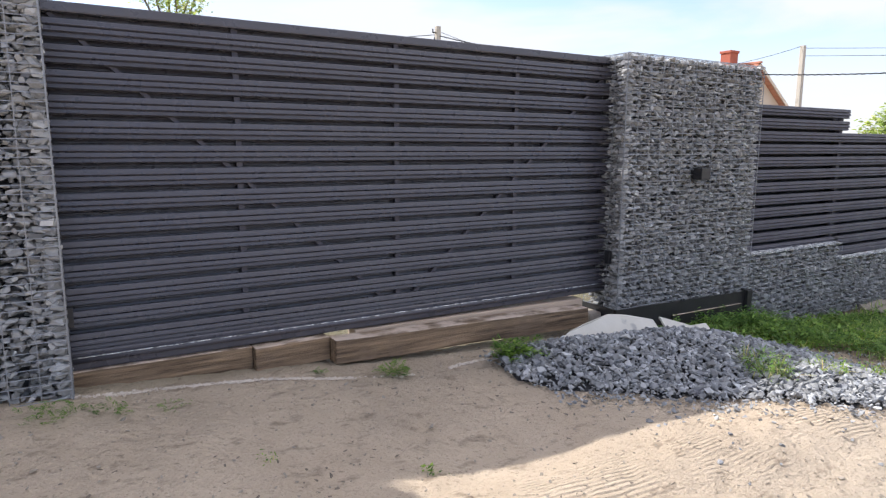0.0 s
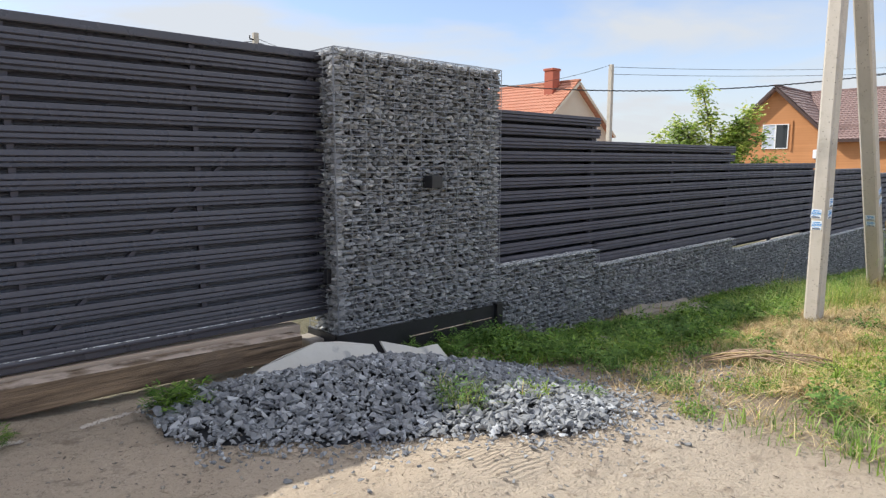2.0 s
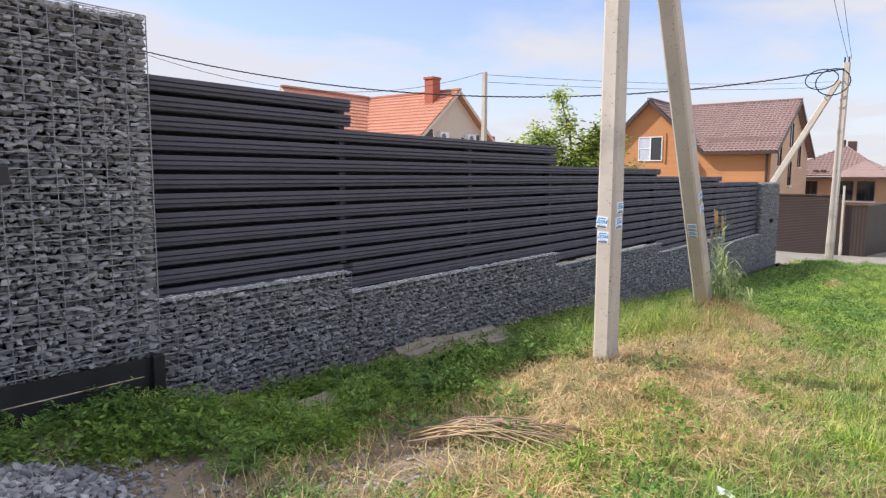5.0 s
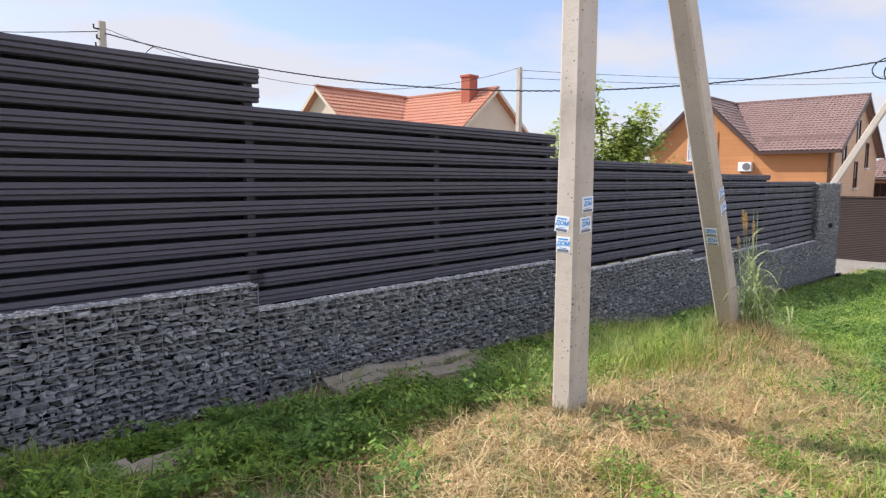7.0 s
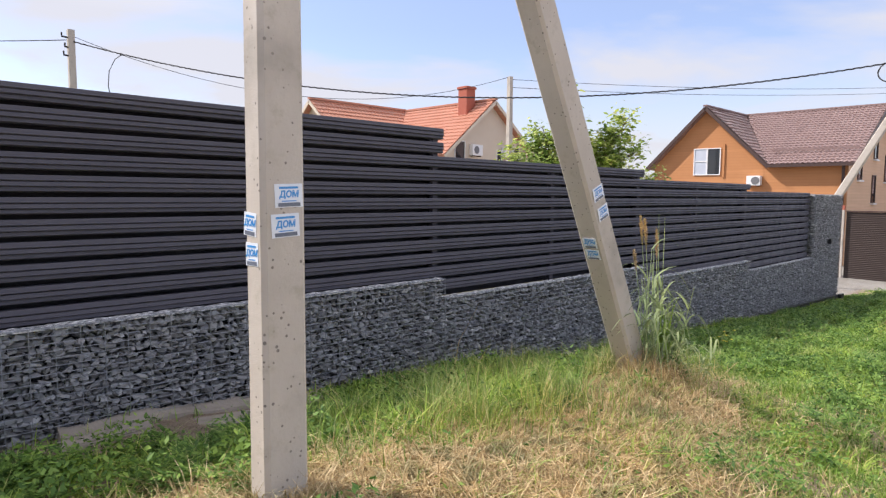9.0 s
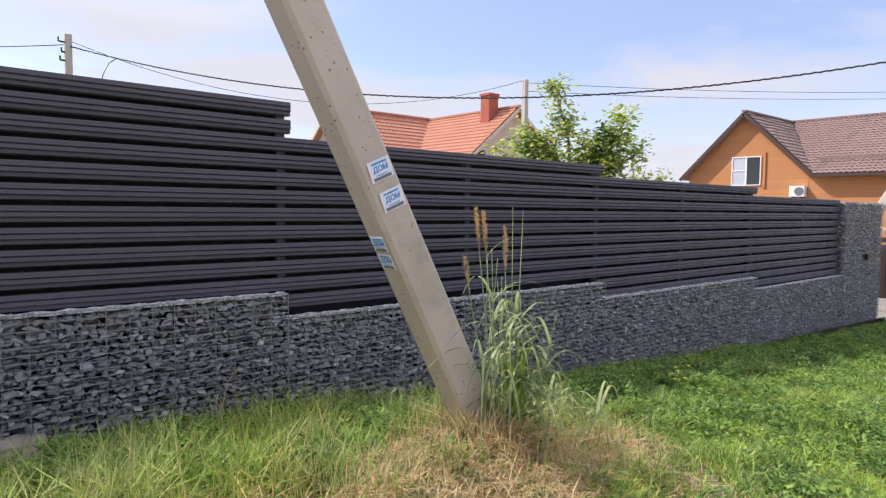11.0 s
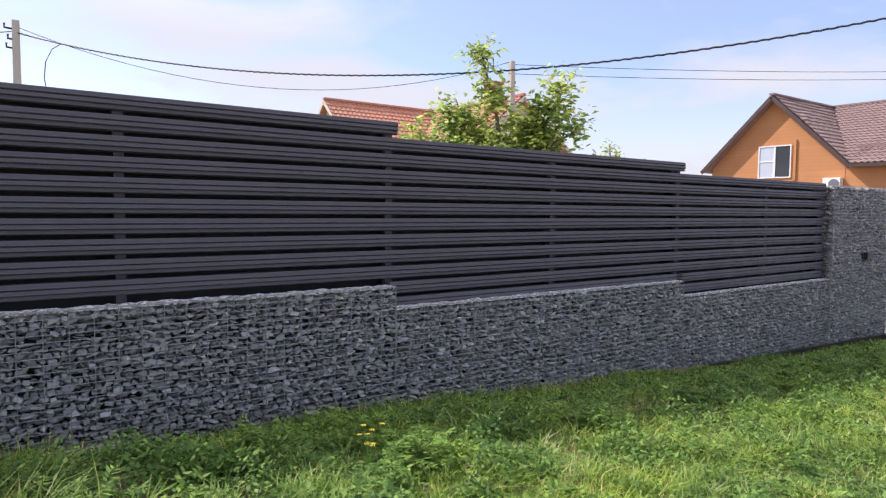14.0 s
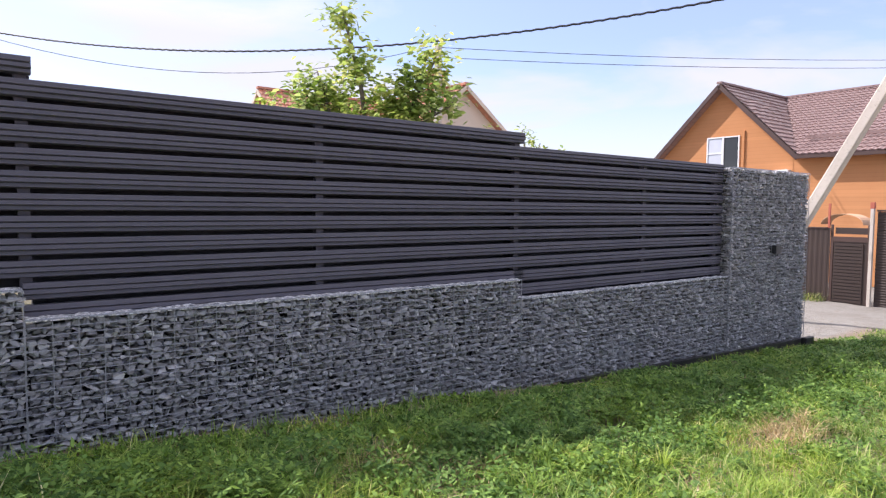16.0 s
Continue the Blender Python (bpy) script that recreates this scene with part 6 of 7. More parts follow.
tall = lambda x, y: 0.5 * np.exp(-(((x - 10.4) / 1.6) ** 2 + ((y - 2.25) / 0.35) ** 2)) + 0.35 * np.exp(-(((x - 9.3) / 1.0) ** 2 + ((y - 2.2) / 0.4) ** 2))
x, y = sow(430000, (4.6, 27.0, -0.65, 3.66), lambda x, y: cover_at(x, y) * (1 - 0.78 * dry_at(x, y)) * (1.0 - 0.45 * (x > 19)) * np.clip(0.25 + 0.75 * (2.3 - y) / 1.0, 0.25, 1) * np.where(vnoise(x, y, 3.1, 61) > 0.42, 1.0, 0.5))
ln = (0.040 + 0.075 * vnoise(x, y, 1.5, 21) + 0.075 * vnoise(x, y, 5.5, 22) ** 2 + 0.26 * tall(x, y)) * rng.uniform(0.6, 1.35, len(x))
tagged(new("grass", blades("grass", x, y, ln, rng.uniform(0.004, 0.0095, len(x)), rng.uniform(0.1, 1.1, len(x)), M_GRASS)), "green verge grass between the gabion wall and the lane", "grass", kind="stuff")
x, y = sow(165000, (4.8, 24.0, -0.35, 2.9), lambda x, y: np.clip(dry_at(x, y) * 1.1 + 0.05, 0, 1) * np.clip(cover_at(x, y) + 0.35 * (dry_at(x, y) > 0.4), 0, 1))
ln = rng.uniform(0.05, 0.12, len(x)) + 0.16 * rng.random(len(x)) * dry_at(x, y)
tagged(new("dry_grass", blades("dry_grass", x, y, ln, rng.uniform(0.0028, 0.006, len(x)), rng.uniform(0.3, 1.3, len(x)), M_STRAW, 0.012, rng.uniform(0.0, 0.75, len(x)))), "dry straw-coloured grass round the pole and strut", "dry grass", kind="stuff")
x, y = sow(480000, (5.0, 27.0, -0.35, 3.63), lambda x, y: cover_at(x, y) * (1 - 0.8 * dry_at(x, y)) * np.clip(0.15 + 0.85 * np.clip((y - 1.6) / 1.0, 0, 1) + np.where(x > 12.5, 0.75, 0.5) * (vnoise(x, y, 0.9, 31) > np.where(x > 12.5, 0.40, 0.55)), 0, 1) * (vnoise(x, y, 3.2, 32) > np.where(y > 2.0, 0.44, 0.32)))
z = ground_at(x, y) + (0.01 + 0.05 * vnoise(x, y, 2.3, 33) + 0.16 * vnoise(x, y, 5.0, 34) ** 2) * np.where(y > 3.3, 0.6, 1.0) * rng.random(len(x)) ** 0.6
z = np.where((y > 3.0) & (x > 7.2), ground_at(x, y) + 0.45 * (z - ground_at(x, y)), z)
tagged(new("low_weeds", leaves("low_weeds", x, y, z, rng.uniform(0.017, 0.042, len(x)) * np.where(x > 12.5, 1.25, 1.0), M_WEED, 0.4)), "low leafy green weeds growing in the verge", "weeds", kind="stuff")

# leafy weeds in clumps, thickest in the shade of the wall
cx, cy = sow(1050, (4.5, 25.0, 0.5, 3.5), lambda x, y: np.clip(np.where(x < 12.0, 0.36, 0.22) + 0.78 * np.clip((y - 1.5) / 1.2, 0, 1), 0, 1) * np.clip(cover_at(x, y) * 1.3, 0, 1) * (1 - 0.7 * dry_at(x, y)))
cr, ch = rng.uniform(0.07, 0.20, len(cx)), rng.uniform(0.08, 0.30, len(cx)) * np.where(cy > 3.0, np.where(cx < 7.2, 0.9, 0.40), 1.0)
num = (cr * 900).astype(int) + 30
ci = np.repeat(np.arange(len(cx)), num)
ra, rr = rng.uniform(0, 6.28, len(ci)), np.sqrt(rng.random(len(ci)))
lx, ly = cx[ci] + cr[ci] * rr * np.cos(ra), cy[ci] + cr[ci] * rr * np.sin(ra)
lz = ground_at(lx, ly) + ch[ci] * (1 - 0.6 * rr ** 2) * rng.uniform(0.25, 1.0, len(ci))
tagged(new("leafy_weeds", leaves("leafy_weeds", lx, ly, lz, rng.uniform(0.020, 0.052, len(ci)), M_WEED, 0.45)), "bushy dark green leafy weeds along the wall", "weeds", kind="stuff")
# feathery fronds of ragweed in the shade of the wall and here and there in the sun
fx, fy = sow(1500, (4.5, 25.0, 0.3, 3.5), lambda x, y: np.clip(0.04 + 0.96 * np.clip((y - 1.9) / 0.9, 0, 1), 0, 1) * np.clip(cover_at(x, y) * 1.3, 0, 1) * (1 - 0.8 * dry_at(x, y)))
fr = rng.uniform(0.08, 0.19, len(fx)) * np.where((fy > 2.9) & (fx > 7.2), 0.5, 1.0)
fi = np.repeat(np.arange(len(fx)), 36)
tagged(new("ragweed", fronds("ragweed", fx[fi] + rng.normal(0, 0.35, len(fi)) * fr[fi], fy[fi] + rng.normal(0, 0.35, len(fi)) * fr[fi], fr[fi] * rng.uniform(0.6, 1.2, len(fi)), M_WEED)), "feathery green ragweed growing in clumps in the verge", "weeds", kind="stuff")
# taller grass tufts
cx, cy = sow(4400, (4.8, 25.0, -0.3, 3.55), lambda x, y: cover_at(x, y) * (1 - 0.6 * dry_at(x, y)))
ci = np.repeat(np.arange(len(cx)), 26)
th = rng.uniform(0.07, 0.20, len(cx)) * (1 + 0.8 * (tall(cx, cy) > 0.15)) * np.where((cy > 3.0) & (cx > 7.2), 0.6, 1.0)
tagged(new("grass_tufts", blades("grass_tufts", cx[ci] + rng.normal(0, 0.028, len(ci)), cy[ci] + rng.normal(0, 0.028, len(ci)), th[ci] * rng.uniform(0.5, 1.25, len(ci)), rng.uniform(0.004, 0.010, len(ci)), rng.uniform(0.4, 1.5, len(ci)), M_GRASS)), "tufts of taller green grass in the verge", "grass", kind="stuff")
# tall yellowing grass between pole, strut and wall
g2 = lambda x, y, cx, cy, rx, ry: np.exp(-(((x - cx) / rx) ** 2 + ((y - cy) / ry) ** 2))
x, y = sow(95000, (7.6, 12.4, 1.2, 3.3), lambda x, y: (0.55 * g2(x, y, 10.1, 2.15, 0.80, 0.45) + 0.20 * g2(x, y, 8.8, 2.1, 0.5, 0.3) + 0.35 * g2(x, y, 11.0, 2.2, 0.6, 0.35) + 0.12 * g2(x, y, 11.7, 1.9, 0.5, 0.4)) * np.clip((vnoise(x, y, 4.5, 51) - 0.38) * 5, 0, 1))
tagged(new("tall_grass", blades("tall_grass", x, y, rng.uniform(0.14, 0.42, len(x)), rng.uniform(0.003, 0.0075, len(x)), rng.uniform(0.1, 1.0, len(x)), M_TALL)), "tall yellowing grass between the poles and the wall", "grass", kind="stuff")
# weeds along the foot of the brown fence
x, y = rng.normal(30.72, 0.12, 700), rng.uniform(6.15, 8.4, 700)
tagged(new("fence_weeds", blades("fence_weeds", x, y, rng.uniform(0.08, 0.34, 700), rng.uniform(0.008, 0.018, 700), rng.uniform(0.2, 1.2, 700), M_TALL)), "weeds growing along the foot of a brown fence", "weeds", kind="stuff")
# dry grass standing and hanging round the foot of the strut and the pole
gx, gy, gl = [], [], []
for bx, by, r, n, h in ((10.93, 1.70, 0.17, 1100, 0.27), (8.03, 1.66, 0.16, 300, 0.18), (11.2, 1.75, 0.20, 420, 0.20), (10.72, 1.5, 0.22, 420, 0.17)):
    a, rr = rng.uniform(0, 6.28, n), r * (0.4 + 0.6 * np.sqrt(rng.random(n)))
    gx.append(bx + rr * np.cos(a))
    gy.append(by + rr * np.sin(a))
    gl.append(h * rng.uniform(0.4, 1.3, n))
gx, gy, gl = np.concatenate(gx), np.concatenate(gy), np.concatenate(gl)
tagged(new("dry_tufts", blades("dry_tufts", gx, gy, gl, rng.uniform(0.003, 0.006, len(gx)), rng.uniform(0.3, 1.5, len(gx)), M_STRAW)), "bleached tufts of dry grass round the strut foot", "dry grass", kind="stuff")
# long hay lying flat
x, y = sow(34000, (5.2, 12.4, 0.5, 2.5), lambda x, y: dry_at(x, y) ** 2 * (vnoise(x, y, 1.4, 41) > 0.42))
n = len(x)
az, ln, w = rng.uniform(0, 6.28, n), rng.uniform(0.12, 0.42, n), rng.uniform(0.0025, 0.0055, n)
bend = rng.normal(0, 0.5, n)
v = np.zeros((n, 8, 3))
for i in range(4):
    t = i / 3
    a2 = az + bend * t
    hx2, hy2 = x + np.cos(a2) * ln * t, y + np.sin(a2) * ln * t
    hz2 = ground_at(hx2, hy2) + 0.025 + 0.045 * rng.random(n) * np.sin(np.pi * t) + 0.02 * rng.random(n)
    for j, sg in enumerate((-1, 1)):
        v[:, 2 * i + j, 0], v[:, 2 * i + j, 1], v[:, 2 * i + j, 2] = hx2 - sg * np.sin(a2) * w / 2, hy2 + sg * np.cos(a2) * w / 2, hz2
base = (np.arange(n) * 8)[:, None]
t = np.concatenate([base + np.array(q3) for q3 in ((0, 1, 3), (0, 3, 2), (2, 3, 5), (2, 5, 4), (4, 5, 7), (4, 7, 6))])
tagged(new("hay", tri_mesh("hay", v.reshape(-1, 3), t, M_STRAW)), "flattened pinkish hay lying round the pole and strut", "hay", kind="stuff")

# sparse tufts on the bare earth, by the timbers and on the heap
tx, ty, tl = [], [], []
BUSHES = ((2.50, 3.28, 130, 0.12, 0.17), (1.62, 3.42, 40, 0.07, 0.10), (0.05, 3.45, 30, 0.10, 0.06), (0.35, 3.36, 24, 0.10, 0.05), (-0.2, 3.45, 40, 0.13, 0.08), (1.2, 3.56, 18, 0.04, 0.05), (4.45, 3.45, 90, 0.16, 0.14), (4.95, 3.42, 140, 0.20, 0.15))
for cx, cy, n, r, h in BUSHES:
    a, rr = rng.uniform(0, 6.28, n), r * np.sqrt(rng.random(n))
    bush = tagged(new("weed_bush", fronds("weed_bush", cx + rr * np.cos(a), cy + rr * np.sin(a), h * rng.uniform(0.5, 1.2, n), M_WEED)), "small leafy green weed growing on bare earth", "weed", "weeds on bare earth")
ON_GRAVEL = ((3.62, 2.22, 120, 0.15, 0.16), (4.05, 2.05, 50, 0.12, 0.1), (4.45, 1.95, 50, 0.12, 0.09), (5.1, 1.75, 160, 0.17, 0.11), (5.45, 1.35, 180, 0.2, 0.1), (4.75, 1.4, 90, 0.12, 0.08), (1.2, 2.2, 7, 0.03, 0.03), (0.6, 2.6, 7, 0.03, 0.03))
IN_VERGE = ((5.3, 3.3, 200, 0.2, 0.15), (8.29, 0.68, 320, 0.16, 0.17), (7.46, 1.11, 240, 0.13, 0.18), (7.95, 1.95, 120, 0.1, 0.16))
for cx, cy, n, r, h in (*ON_GRAVEL, *IN_VERGE):
    a, rr = rng.uniform(0, 6.28, n), r * np.sqrt(rng.random(n))
    tx.append(cx + rr * np.cos(a))
    ty.append(cy + rr * np.sin(a))
    tl.append(h * rng.uniform(0.4, 1.2, n))
tx, ty, tl = np.concatenate(tx), np.concatenate(ty), np.concatenate(tl)
off = heap_h(tx, ty)
tagged(new("weed_tufts", blades("weed_tufts", tx, ty, tl, rng.uniform(0.004, 0.008, len(tx)), rng.uniform(0.3, 1.5, len(tx)), M_TALL, off)), "tufts of green weeds on bare earth and gravel", "weeds", kind="stuff")
lx, ly = np.repeat(tx, 3) + rng.normal(0, 0.02, 3 * len(tx)), np.repeat(ty, 3) + rng.normal(0, 0.02, 3 * len(tx))
lz = ground_at(lx, ly) + heap_h(lx, ly) + np.repeat(tl, 3) * rng.uniform(0.1, 0.9, 3 * len(tx))
tagged(new("weed_leaves", leaves("weed_leaves", lx, ly, lz, rng.uniform(0.012, 0.03, len(lx)), M_WEED)), "small weed leaves on bare earth and gravel", "weeds", kind="stuff")


# ---- tall plume grass beside the strut ----
def ribbon(points, widths, side):
    """A flat bent leaf through points."""
    bm_v = []
    for p, w in zip(points, widths):
        bm_v += [Vector(p) - side * w / 2, Vector(p) + side * w / 2]
    n = len(points)
    return bm_v, [(2 * i, 2 * i + 1, 2 * i + 3, 2 * i + 2) for i in range(n - 1)]


PB = Vector((11.06, 1.70, gz(11.06, 1.70)))
plume = thing("plume_grass", PB, "tall clump of plume grass with tan seed heads", "plume grass")
CULMS = [((rng.normal(-0.03, 0.05), rng.normal(0.02, 0.04)), rng.uniform(0.45, 1.02), rng.normal(-0.02, 0.07), 4) for i in range(9)]
CULMS += [((rng.normal(0.02, 0.05), rng.normal(0, 0.04)), rng.uniform(0.42, 0.78), rng.normal(0.02, 0.05), 6) for i in range(13)]
CULMS += [((rng.normal(0.34, 0.12), rng.normal(0.04, 0.07)), rng.uniform(0.20, 0.46), rng.normal(0.08, 0.06), 3) for i in range(15)]
for (fx, fy), ht, lean, count in CULMS:
    foot = PB + Vector((fx, fy, 0))
    foot.z = gz(foot.x, foot.y) - 0.02
    tip = foot + Vector((lean, rng.normal(0, 0.05), ht))
    part("culm", tube([foot, foot.lerp(tip, 0.5), tip], [0.004, 0.0035, 0.002], "culm", M_REED, 4), None, plume)
    for j in range(count):
        p0 = foot.lerp(tip, rng.uniform(0.25, 1.0))
        az = rng.uniform(0, 6.28) if rng.random() < 0.55 else rng.normal(0.0, 0.6)
        out = Vector((math.cos(az), math.sin(az), 0))
        ln, rise, fall = rng.uniform(0.20, 0.46), rng.uniform(0.6, 1.1), rng.uniform(0.8, 1.7)
        pts = [p0 + out * ln * 0.85 * (k2 / 8) ** 1.1 + Vector((0, 0, ln * (rise * k2 / 8 - fall * (k2 / 8) ** 2.3))) for k2 in range(9)]
        v, f = ribbon(pts, [0.015 * (1 - (k2 / 8) ** 2) + 0.0015 for k2 in range(9)], Vector((-out.y, out.x, 0)))
        part("leaf", mesh_of("leaf", v, f, M_REED, True), None, plume)
# upright young leaves in the middle of the clump
for i in range(26):
    foot = PB + Vector((rng.normal(0.02, 0.035), rng.normal(0.0, 0.03), rng.uniform(0.05, 0.25)))
    out = Vector((rng.normal(0, 0.06), rng.normal(0, 0.06), 0))
    ln = rng.uniform(0.25, 0.45)
    pts = [foot + out * (k2 / 6) ** 1.6 + Vector((0, 0, ln * k2 / 6)) for k2 in range(7)]
    v, f = ribbon(pts, [0.014 * (1 - (k2 / 6) ** 2) + 0.002 for k2 in range(7)], Vector((0.95, -0.3, 0)))
    part("leaf", mesh_of("leaf", v, f, M_GRASS, True), None, plume)
for dx, dy, top, head, lean in ((-0.163, 0.09, 1.04, 0.20, 0.0), (-0.122, 0.08, 1.03, 0.22, 0.0), (-0.02, 0.05, 0.95, 0.22, 0.02), (-0.213, 0.10, 0.81, 0.14, -0.01), (0.047, 0.08, 1.06, 0.0, 0.04), (0.062, 0.06, 1.04, 0.0, 0.08)):
    a = PB + Vector((dx * 0.4, dy * 0.3, 0))
    b = Vector((PB.x + dx + lean, PB.y + dy, top))
    stem = part("stem", tube([a, a.lerp(b, 0.5) + Vector((0.01, 0, 0.0)), b], [0.004, 0.003, 0.0016], "stem", M_REED), None, plume)
    if head:
        vs, fs = [], []
        for i in range(260):
            t = rng.random()
            c = b.lerp(a.lerp(b, 0.5) + Vector((0.01, 0, 0.0)), head * t / (0.5 * (b - a).length))
            rad = 0.017 * math.sin(math.pi * min(1, 0.12 + t * 0.88)) + 0.004
            az = rng.uniform(0, 6.28)
            o = Vector((math.cos(az) * rad, math.sin(az) * rad, rng.uniform(0.012, 0.03)))
            s = Vector((-math.sin(az), math.cos(az), 0)) * 0.003
            n = len(vs)
            vs += [c - s, c + s, c + o]
            fs.append((n, n + 1, n + 2))
        part("seed_head", mesh_of("seed_head", vs, fs, M_PLUME), None, plume)
# dead branch of many thin stalks lying in the grass
branch = thing("dead_branch", (6.05, 1.75, gz(6.05, 1.75)), "dead dry branch of thin brown stalks lying in grass", "branch")
for i in range(38):
    a0 = rng.normal(-1.0, 0.20)
    x0, y0, ln = 6.12 + rng.normal(0, 0.08), 1.86 + rng.normal(0, 0.05), rng.uniform(0.42, 0.85)
    pts = []
    for j in range(5):
        t = j / 4
        px2, py2 = x0 + ln * t * math.cos(a0 - 0.25 * t), y0 + ln * t * math.sin(a0 - 0.25 * t)
        pts.append((px2, py2, gz(px2, py2) + 0.055 + 0.07 * math.sin(math.pi * t) * rng.uniform(0.3, 1.0)))
    part("stalk", tube(pts, [0.0052, 0.005, 0.0042, 0.0035, 0.0025], "stalk", M_STRAW if i % 4 == 0 else M_TWIG, 4), None, branch)
# bare bent stalks in the tall grass
for x, y, h, dx in ((9.95, 2.7, 0.62, 0.30), (7.08, 2.86, 0.34, 0.06), (11.5, 1.5, 0.16, 0.5), (9.2, 1.2, 0.1, 0.5)):
    g = gz(x, y)
    tagged(part("dry_stalk", tube([(x, y, g), (x + dx * 0.3, y, g + h * 0.6), (x + dx, y, g + h)], [0.003, 0.0025, 0.002], "dry_stalk", M_STRAW)), "thin bleached dry stalk in the grass", "stalk", "dry stalks")
# yellow flowers
for x, y in ((13.57, 2.2),):
    g = gz(x, y)
    ob = thing("yellow_flower", (x, y, g), "small yellow wild flower with thin stems", "flower", "wild flowers")
    bm = bmesh.new()
    for i in range(9):
        hx2, hy2, hz2 = x + rng.normal(0, 0.022), y + rng.normal(0, 0.022), g + rng.uniform(0.14, 0.28)
        part("stem", tube([(x, y, g), (hx2, hy2, hz2)], 0.002, "stem", M_WEED, 4), None, ob)
        for j in range(5):
            a = j * 1.2566
            p = [Vector((hx2, hy2, hz2)), Vector((hx2 + 0.012 * math.cos(a - 0.4), hy2 + 0.012 * math.sin(a - 0.4), hz2 + 0.004)), Vector((hx2 + 0.017 * math.cos(a), hy2 + 0.017 * math.sin(a), hz2 + 0.002)), Vector((hx2 + 0.012 * math.cos(a + 0.4), hy2 + 0.012 * math.sin(a + 0.4), hz2 + 0.004))]
            bm.faces.new([bm.verts.new(q2) for q2 in p])
    part("blossom", bm, M_YELLOW, ob)
# scrap of paper
bm = bmesh.new()
bmesh.ops.create_grid(bm, x_segments=4, y_segments=3, size=0.035)
for v in bm.verts:
    v.co.z += 0.03 * noise.noise(v.co * 30) + 0.03
ob = part("paper_scrap", bm, M_PAPER)
ob.matrix_world = pose(6.4, 0.45, gz(6.4, 0.45) + 0.03, 12, 0, 30)
tagged(ob, "crumpled scrap of white paper lying in grass", "litter")


# ---- trees ----
def leaf_cloud(name, mat, tips, per, size, spread_, parent):
    """Long pointed leaves in sprays round the twig tips, as one crown."""
    vs, fs = [], []
    for tip, d in tips:
        for i in range(per):
            az = rng.uniform(0, 6.28)
            o = Vector((math.cos(az), math.sin(az), rng.uniform(-0.55, 0.5)))
            o = (o + d * 0.5).normalized()
            base = tip + Vector((rng.normal(0, spread_), rng.normal(0, spread_), rng.normal(0, spread_)))
            ln = size * rng.uniform(0.6, 1.25)
            s = o.cross((0, 0, 1)).normalized() * ln * 0.21
            s = Matrix.Rotation(rng.normal(0, 0.6), 3, o) @ s
            droop = Vector((0, 0, -0.18 * ln))
            n = len(vs)
            vs += [base, base + o * ln * 0.35 + s, base + o * ln * 0.35 - s, base + o * ln * 0.72 + s * 0.8 + droop * 0.5, base + o * ln * 0.72 - s * 0.8 + droop * 0.5, base + o * ln + droop]
            fs += [(n, n + 2, n + 1), (n + 1, n + 2, n + 4, n + 3), (n + 3, n + 4, n + 5)]
    return part(name, mesh_of(name, vs, fs, mat), None, parent)


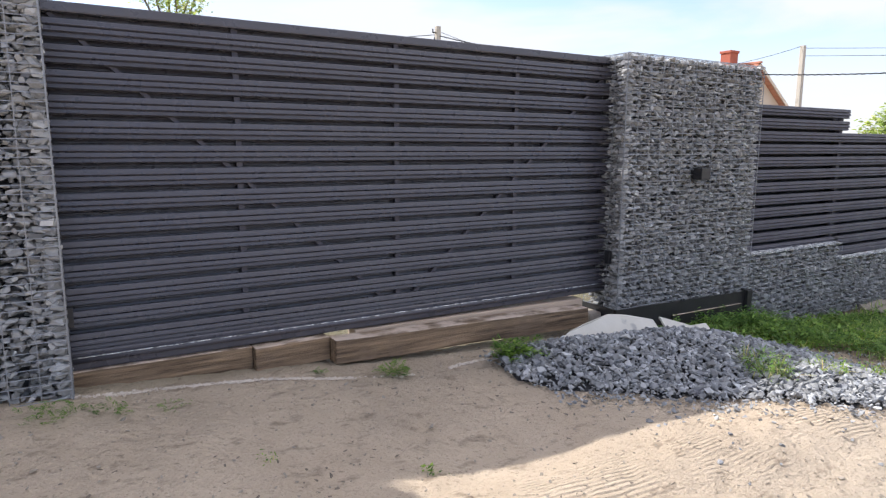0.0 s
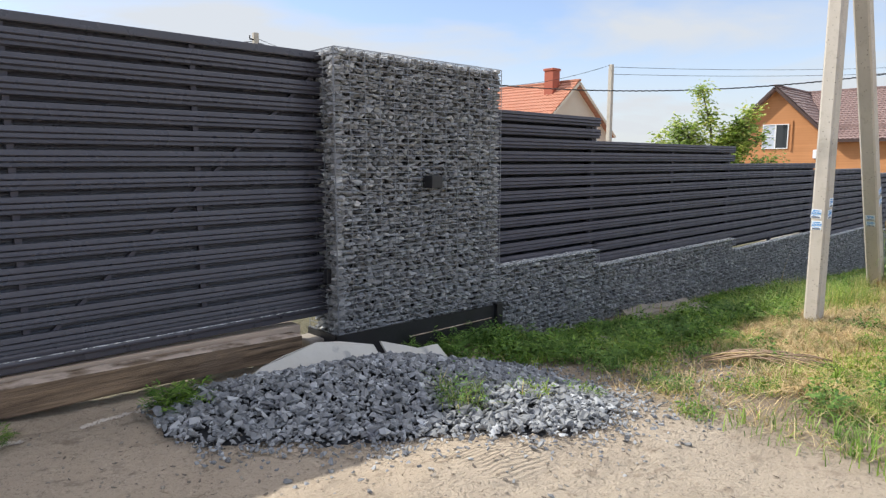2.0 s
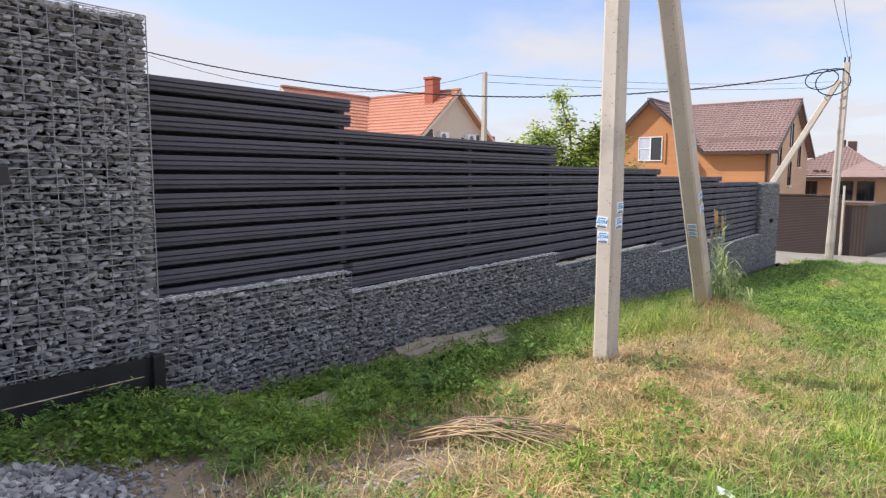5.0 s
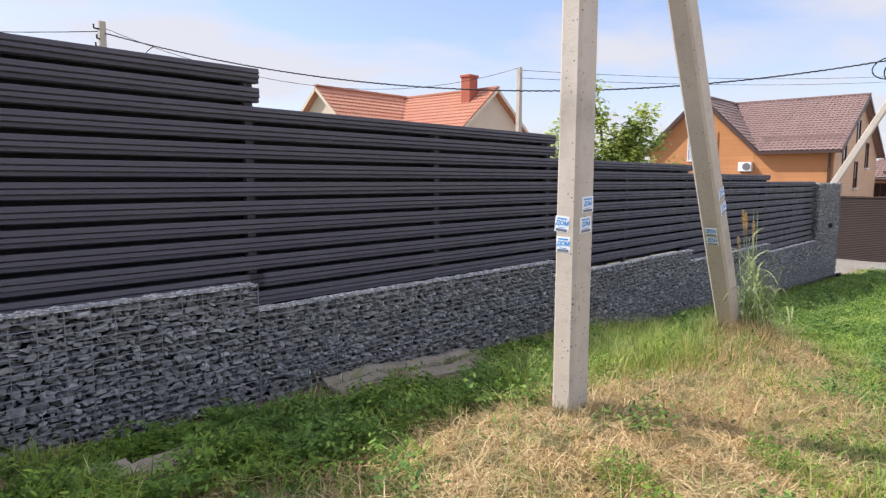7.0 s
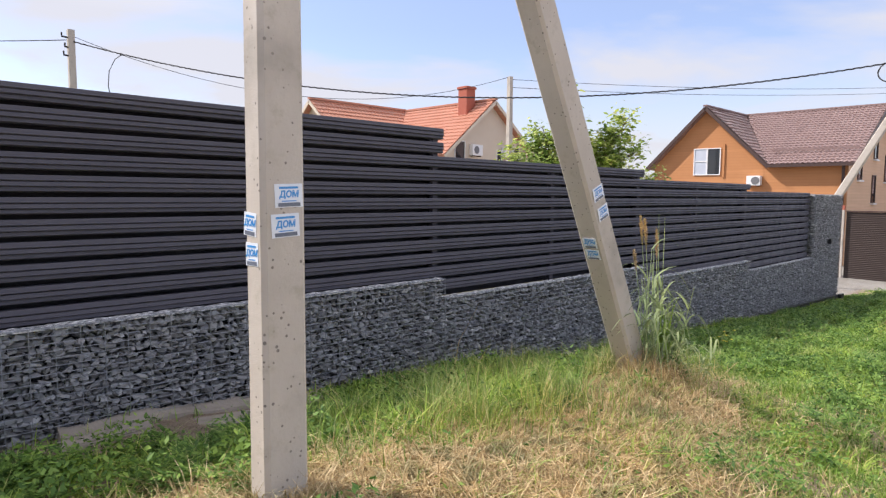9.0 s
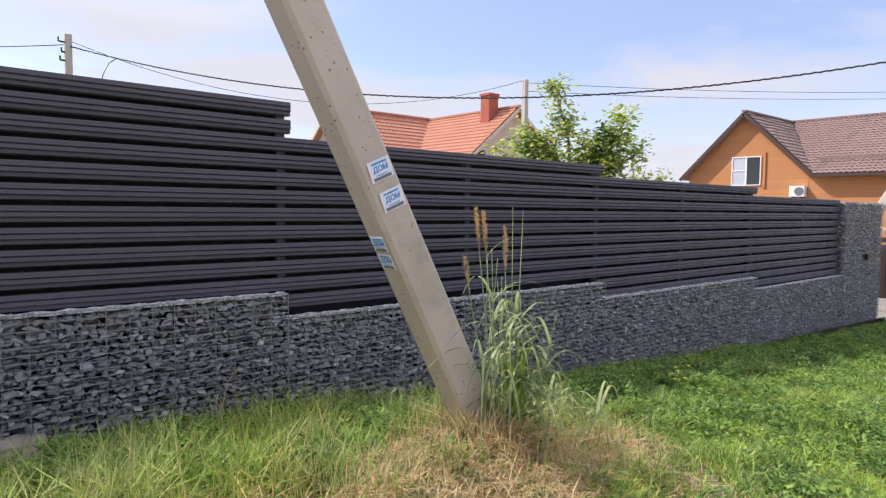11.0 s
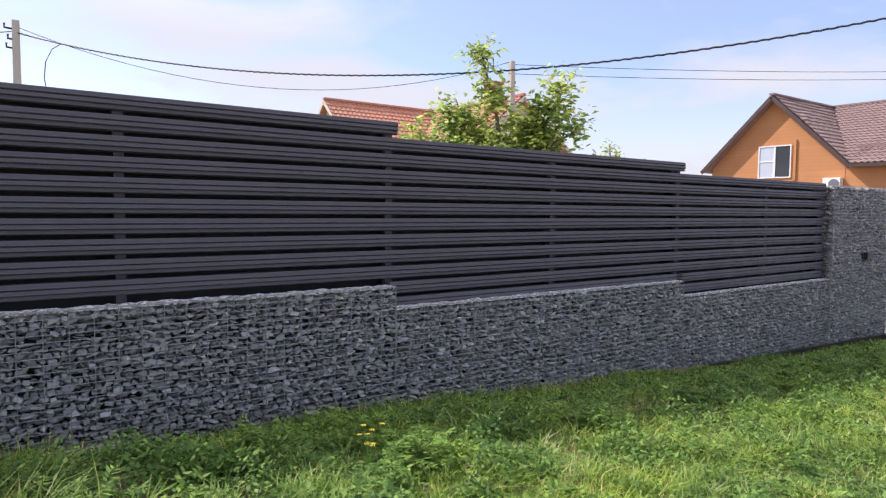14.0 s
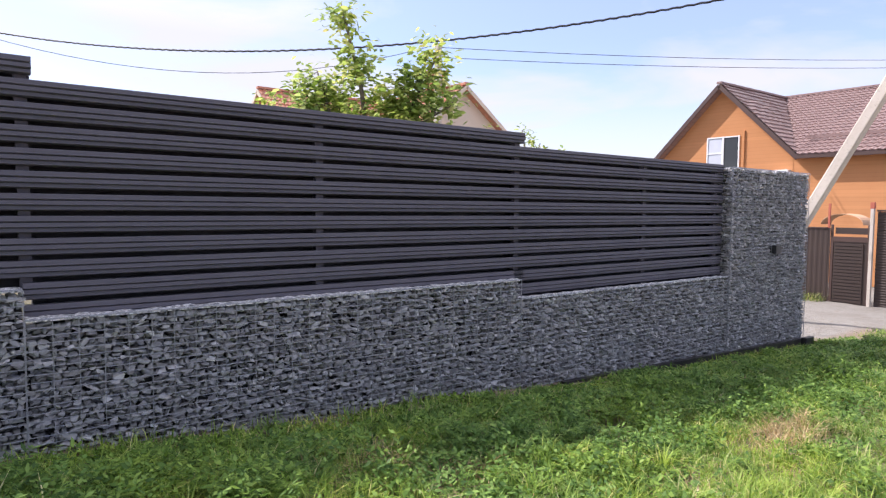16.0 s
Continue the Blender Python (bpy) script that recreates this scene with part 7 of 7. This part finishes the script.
def tree(x, y, trunk_top, limbs, label, per=9, size=0.17, spread_=0.10, mat=None):
    """limbs: rows of end point, number of twigs and how far they spread."""
    g = gz(x, y)
    ob = thing("tree", (x, y, g), label, "tree", "trees")
    fork = Vector((x, y, trunk_top))
    part("trunk", tube([(x, y, g - 0.2), (x + 0.05, y, (g + trunk_top) / 2), fork], [0.13, 0.10, 0.075], "trunk", M_BARK, 8), None, ob)
    tips = []
    for end, count, reach in limbs:
        end = Vector(end)
        mid = fork.lerp(end, 0.5) + Vector((rng.normal(0, 0.1), rng.normal(0, 0.1), 0.1))
        part("limb", tube([fork, mid, end], [0.05, 0.03, 0.010], "limb", M_BARK, 6), None, ob)
        for i in range(count):
            t = rng.uniform(0.35, 1.0)
            p = fork.lerp(mid, t * 2) if t < 0.5 else mid.lerp(end, t * 2 - 1)
            d = Vector((rng.normal(), rng.normal(), rng.normal(0.35, 0.6))).normalized()
            q2 = p + d * reach * rng.uniform(0.3, 1.0)
            part("twig", tube([p, q2], [0.008, 0.003], "twig", M_BARK, 4), None, ob)
            tips.append((q2, d))
            tips.append((p.lerp(q2, 0.6), d))
    leaf_cloud("crown", mat or M_TREE, tips, per, size, spread_, ob)
    return ob


tree(19.25, 7.75, 1.0, [((18.93, 8.09, 3.72), 26, 0.20), ((18.7, 8.4, 2.75), 34, 0.42), ((18.0, 8.9, 2.05), 28, 0.45), ((19.85, 6.98, 2.85), 34, 0.36), ((19.5, 7.45, 2.3), 40, 0.48), ((20.0, 6.75, 2.2), 26, 0.36), ((20.5, 6.6, 1.55), 14, 0.28), ((19.1, 7.3, 1.8), 34, 0.5), ((18.5, 8.0, 1.7), 34, 0.5), ((18.7, 8.7, 2.3), 30, 0.45)], "young walnut tree with light green leaves behind the fence", 15, 0.135, 0.12)
tree(3.7, 23.6, 4.5, [((3.0, 23.2, 7.6), 22, 0.6), ((4.6, 23.4, 7.4), 22, 0.6), ((3.8, 24.2, 9.0), 22, 0.7), ((2.2, 23.8, 8.0), 20, 0.7), ((5.0, 23.8, 8.4), 18, 0.6), ((3.6, 22.6, 6.9), 16, 0.5)], "leafy tree rising far behind the gate", 9, 0.14, 0.14)
tree(24.24, 9.55, 0.6, [((24.1, 9.6, 2.42), 9, 0.26), ((24.5, 9.45, 2.15), 8, 0.24), ((24.9, 9.3, 1.9), 6, 0.22)], "small bush showing above the fence", 9, 0.12, 0.08)


# ---- to metres: the plan above is drawn in units of 1.15 m ----
UNIT = 1.15
for me in bpy.data.meshes:
    me.transform(Matrix.Scale(UNIT, 4))
for ob in scene.objects:
    if ob.type in ("MESH", "EMPTY"):
        ob.location = ob.location * UNIT
        inv = ob.matrix_parent_inverse.copy()
        inv.translation = inv.translation * UNIT
        ob.matrix_parent_inverse = inv
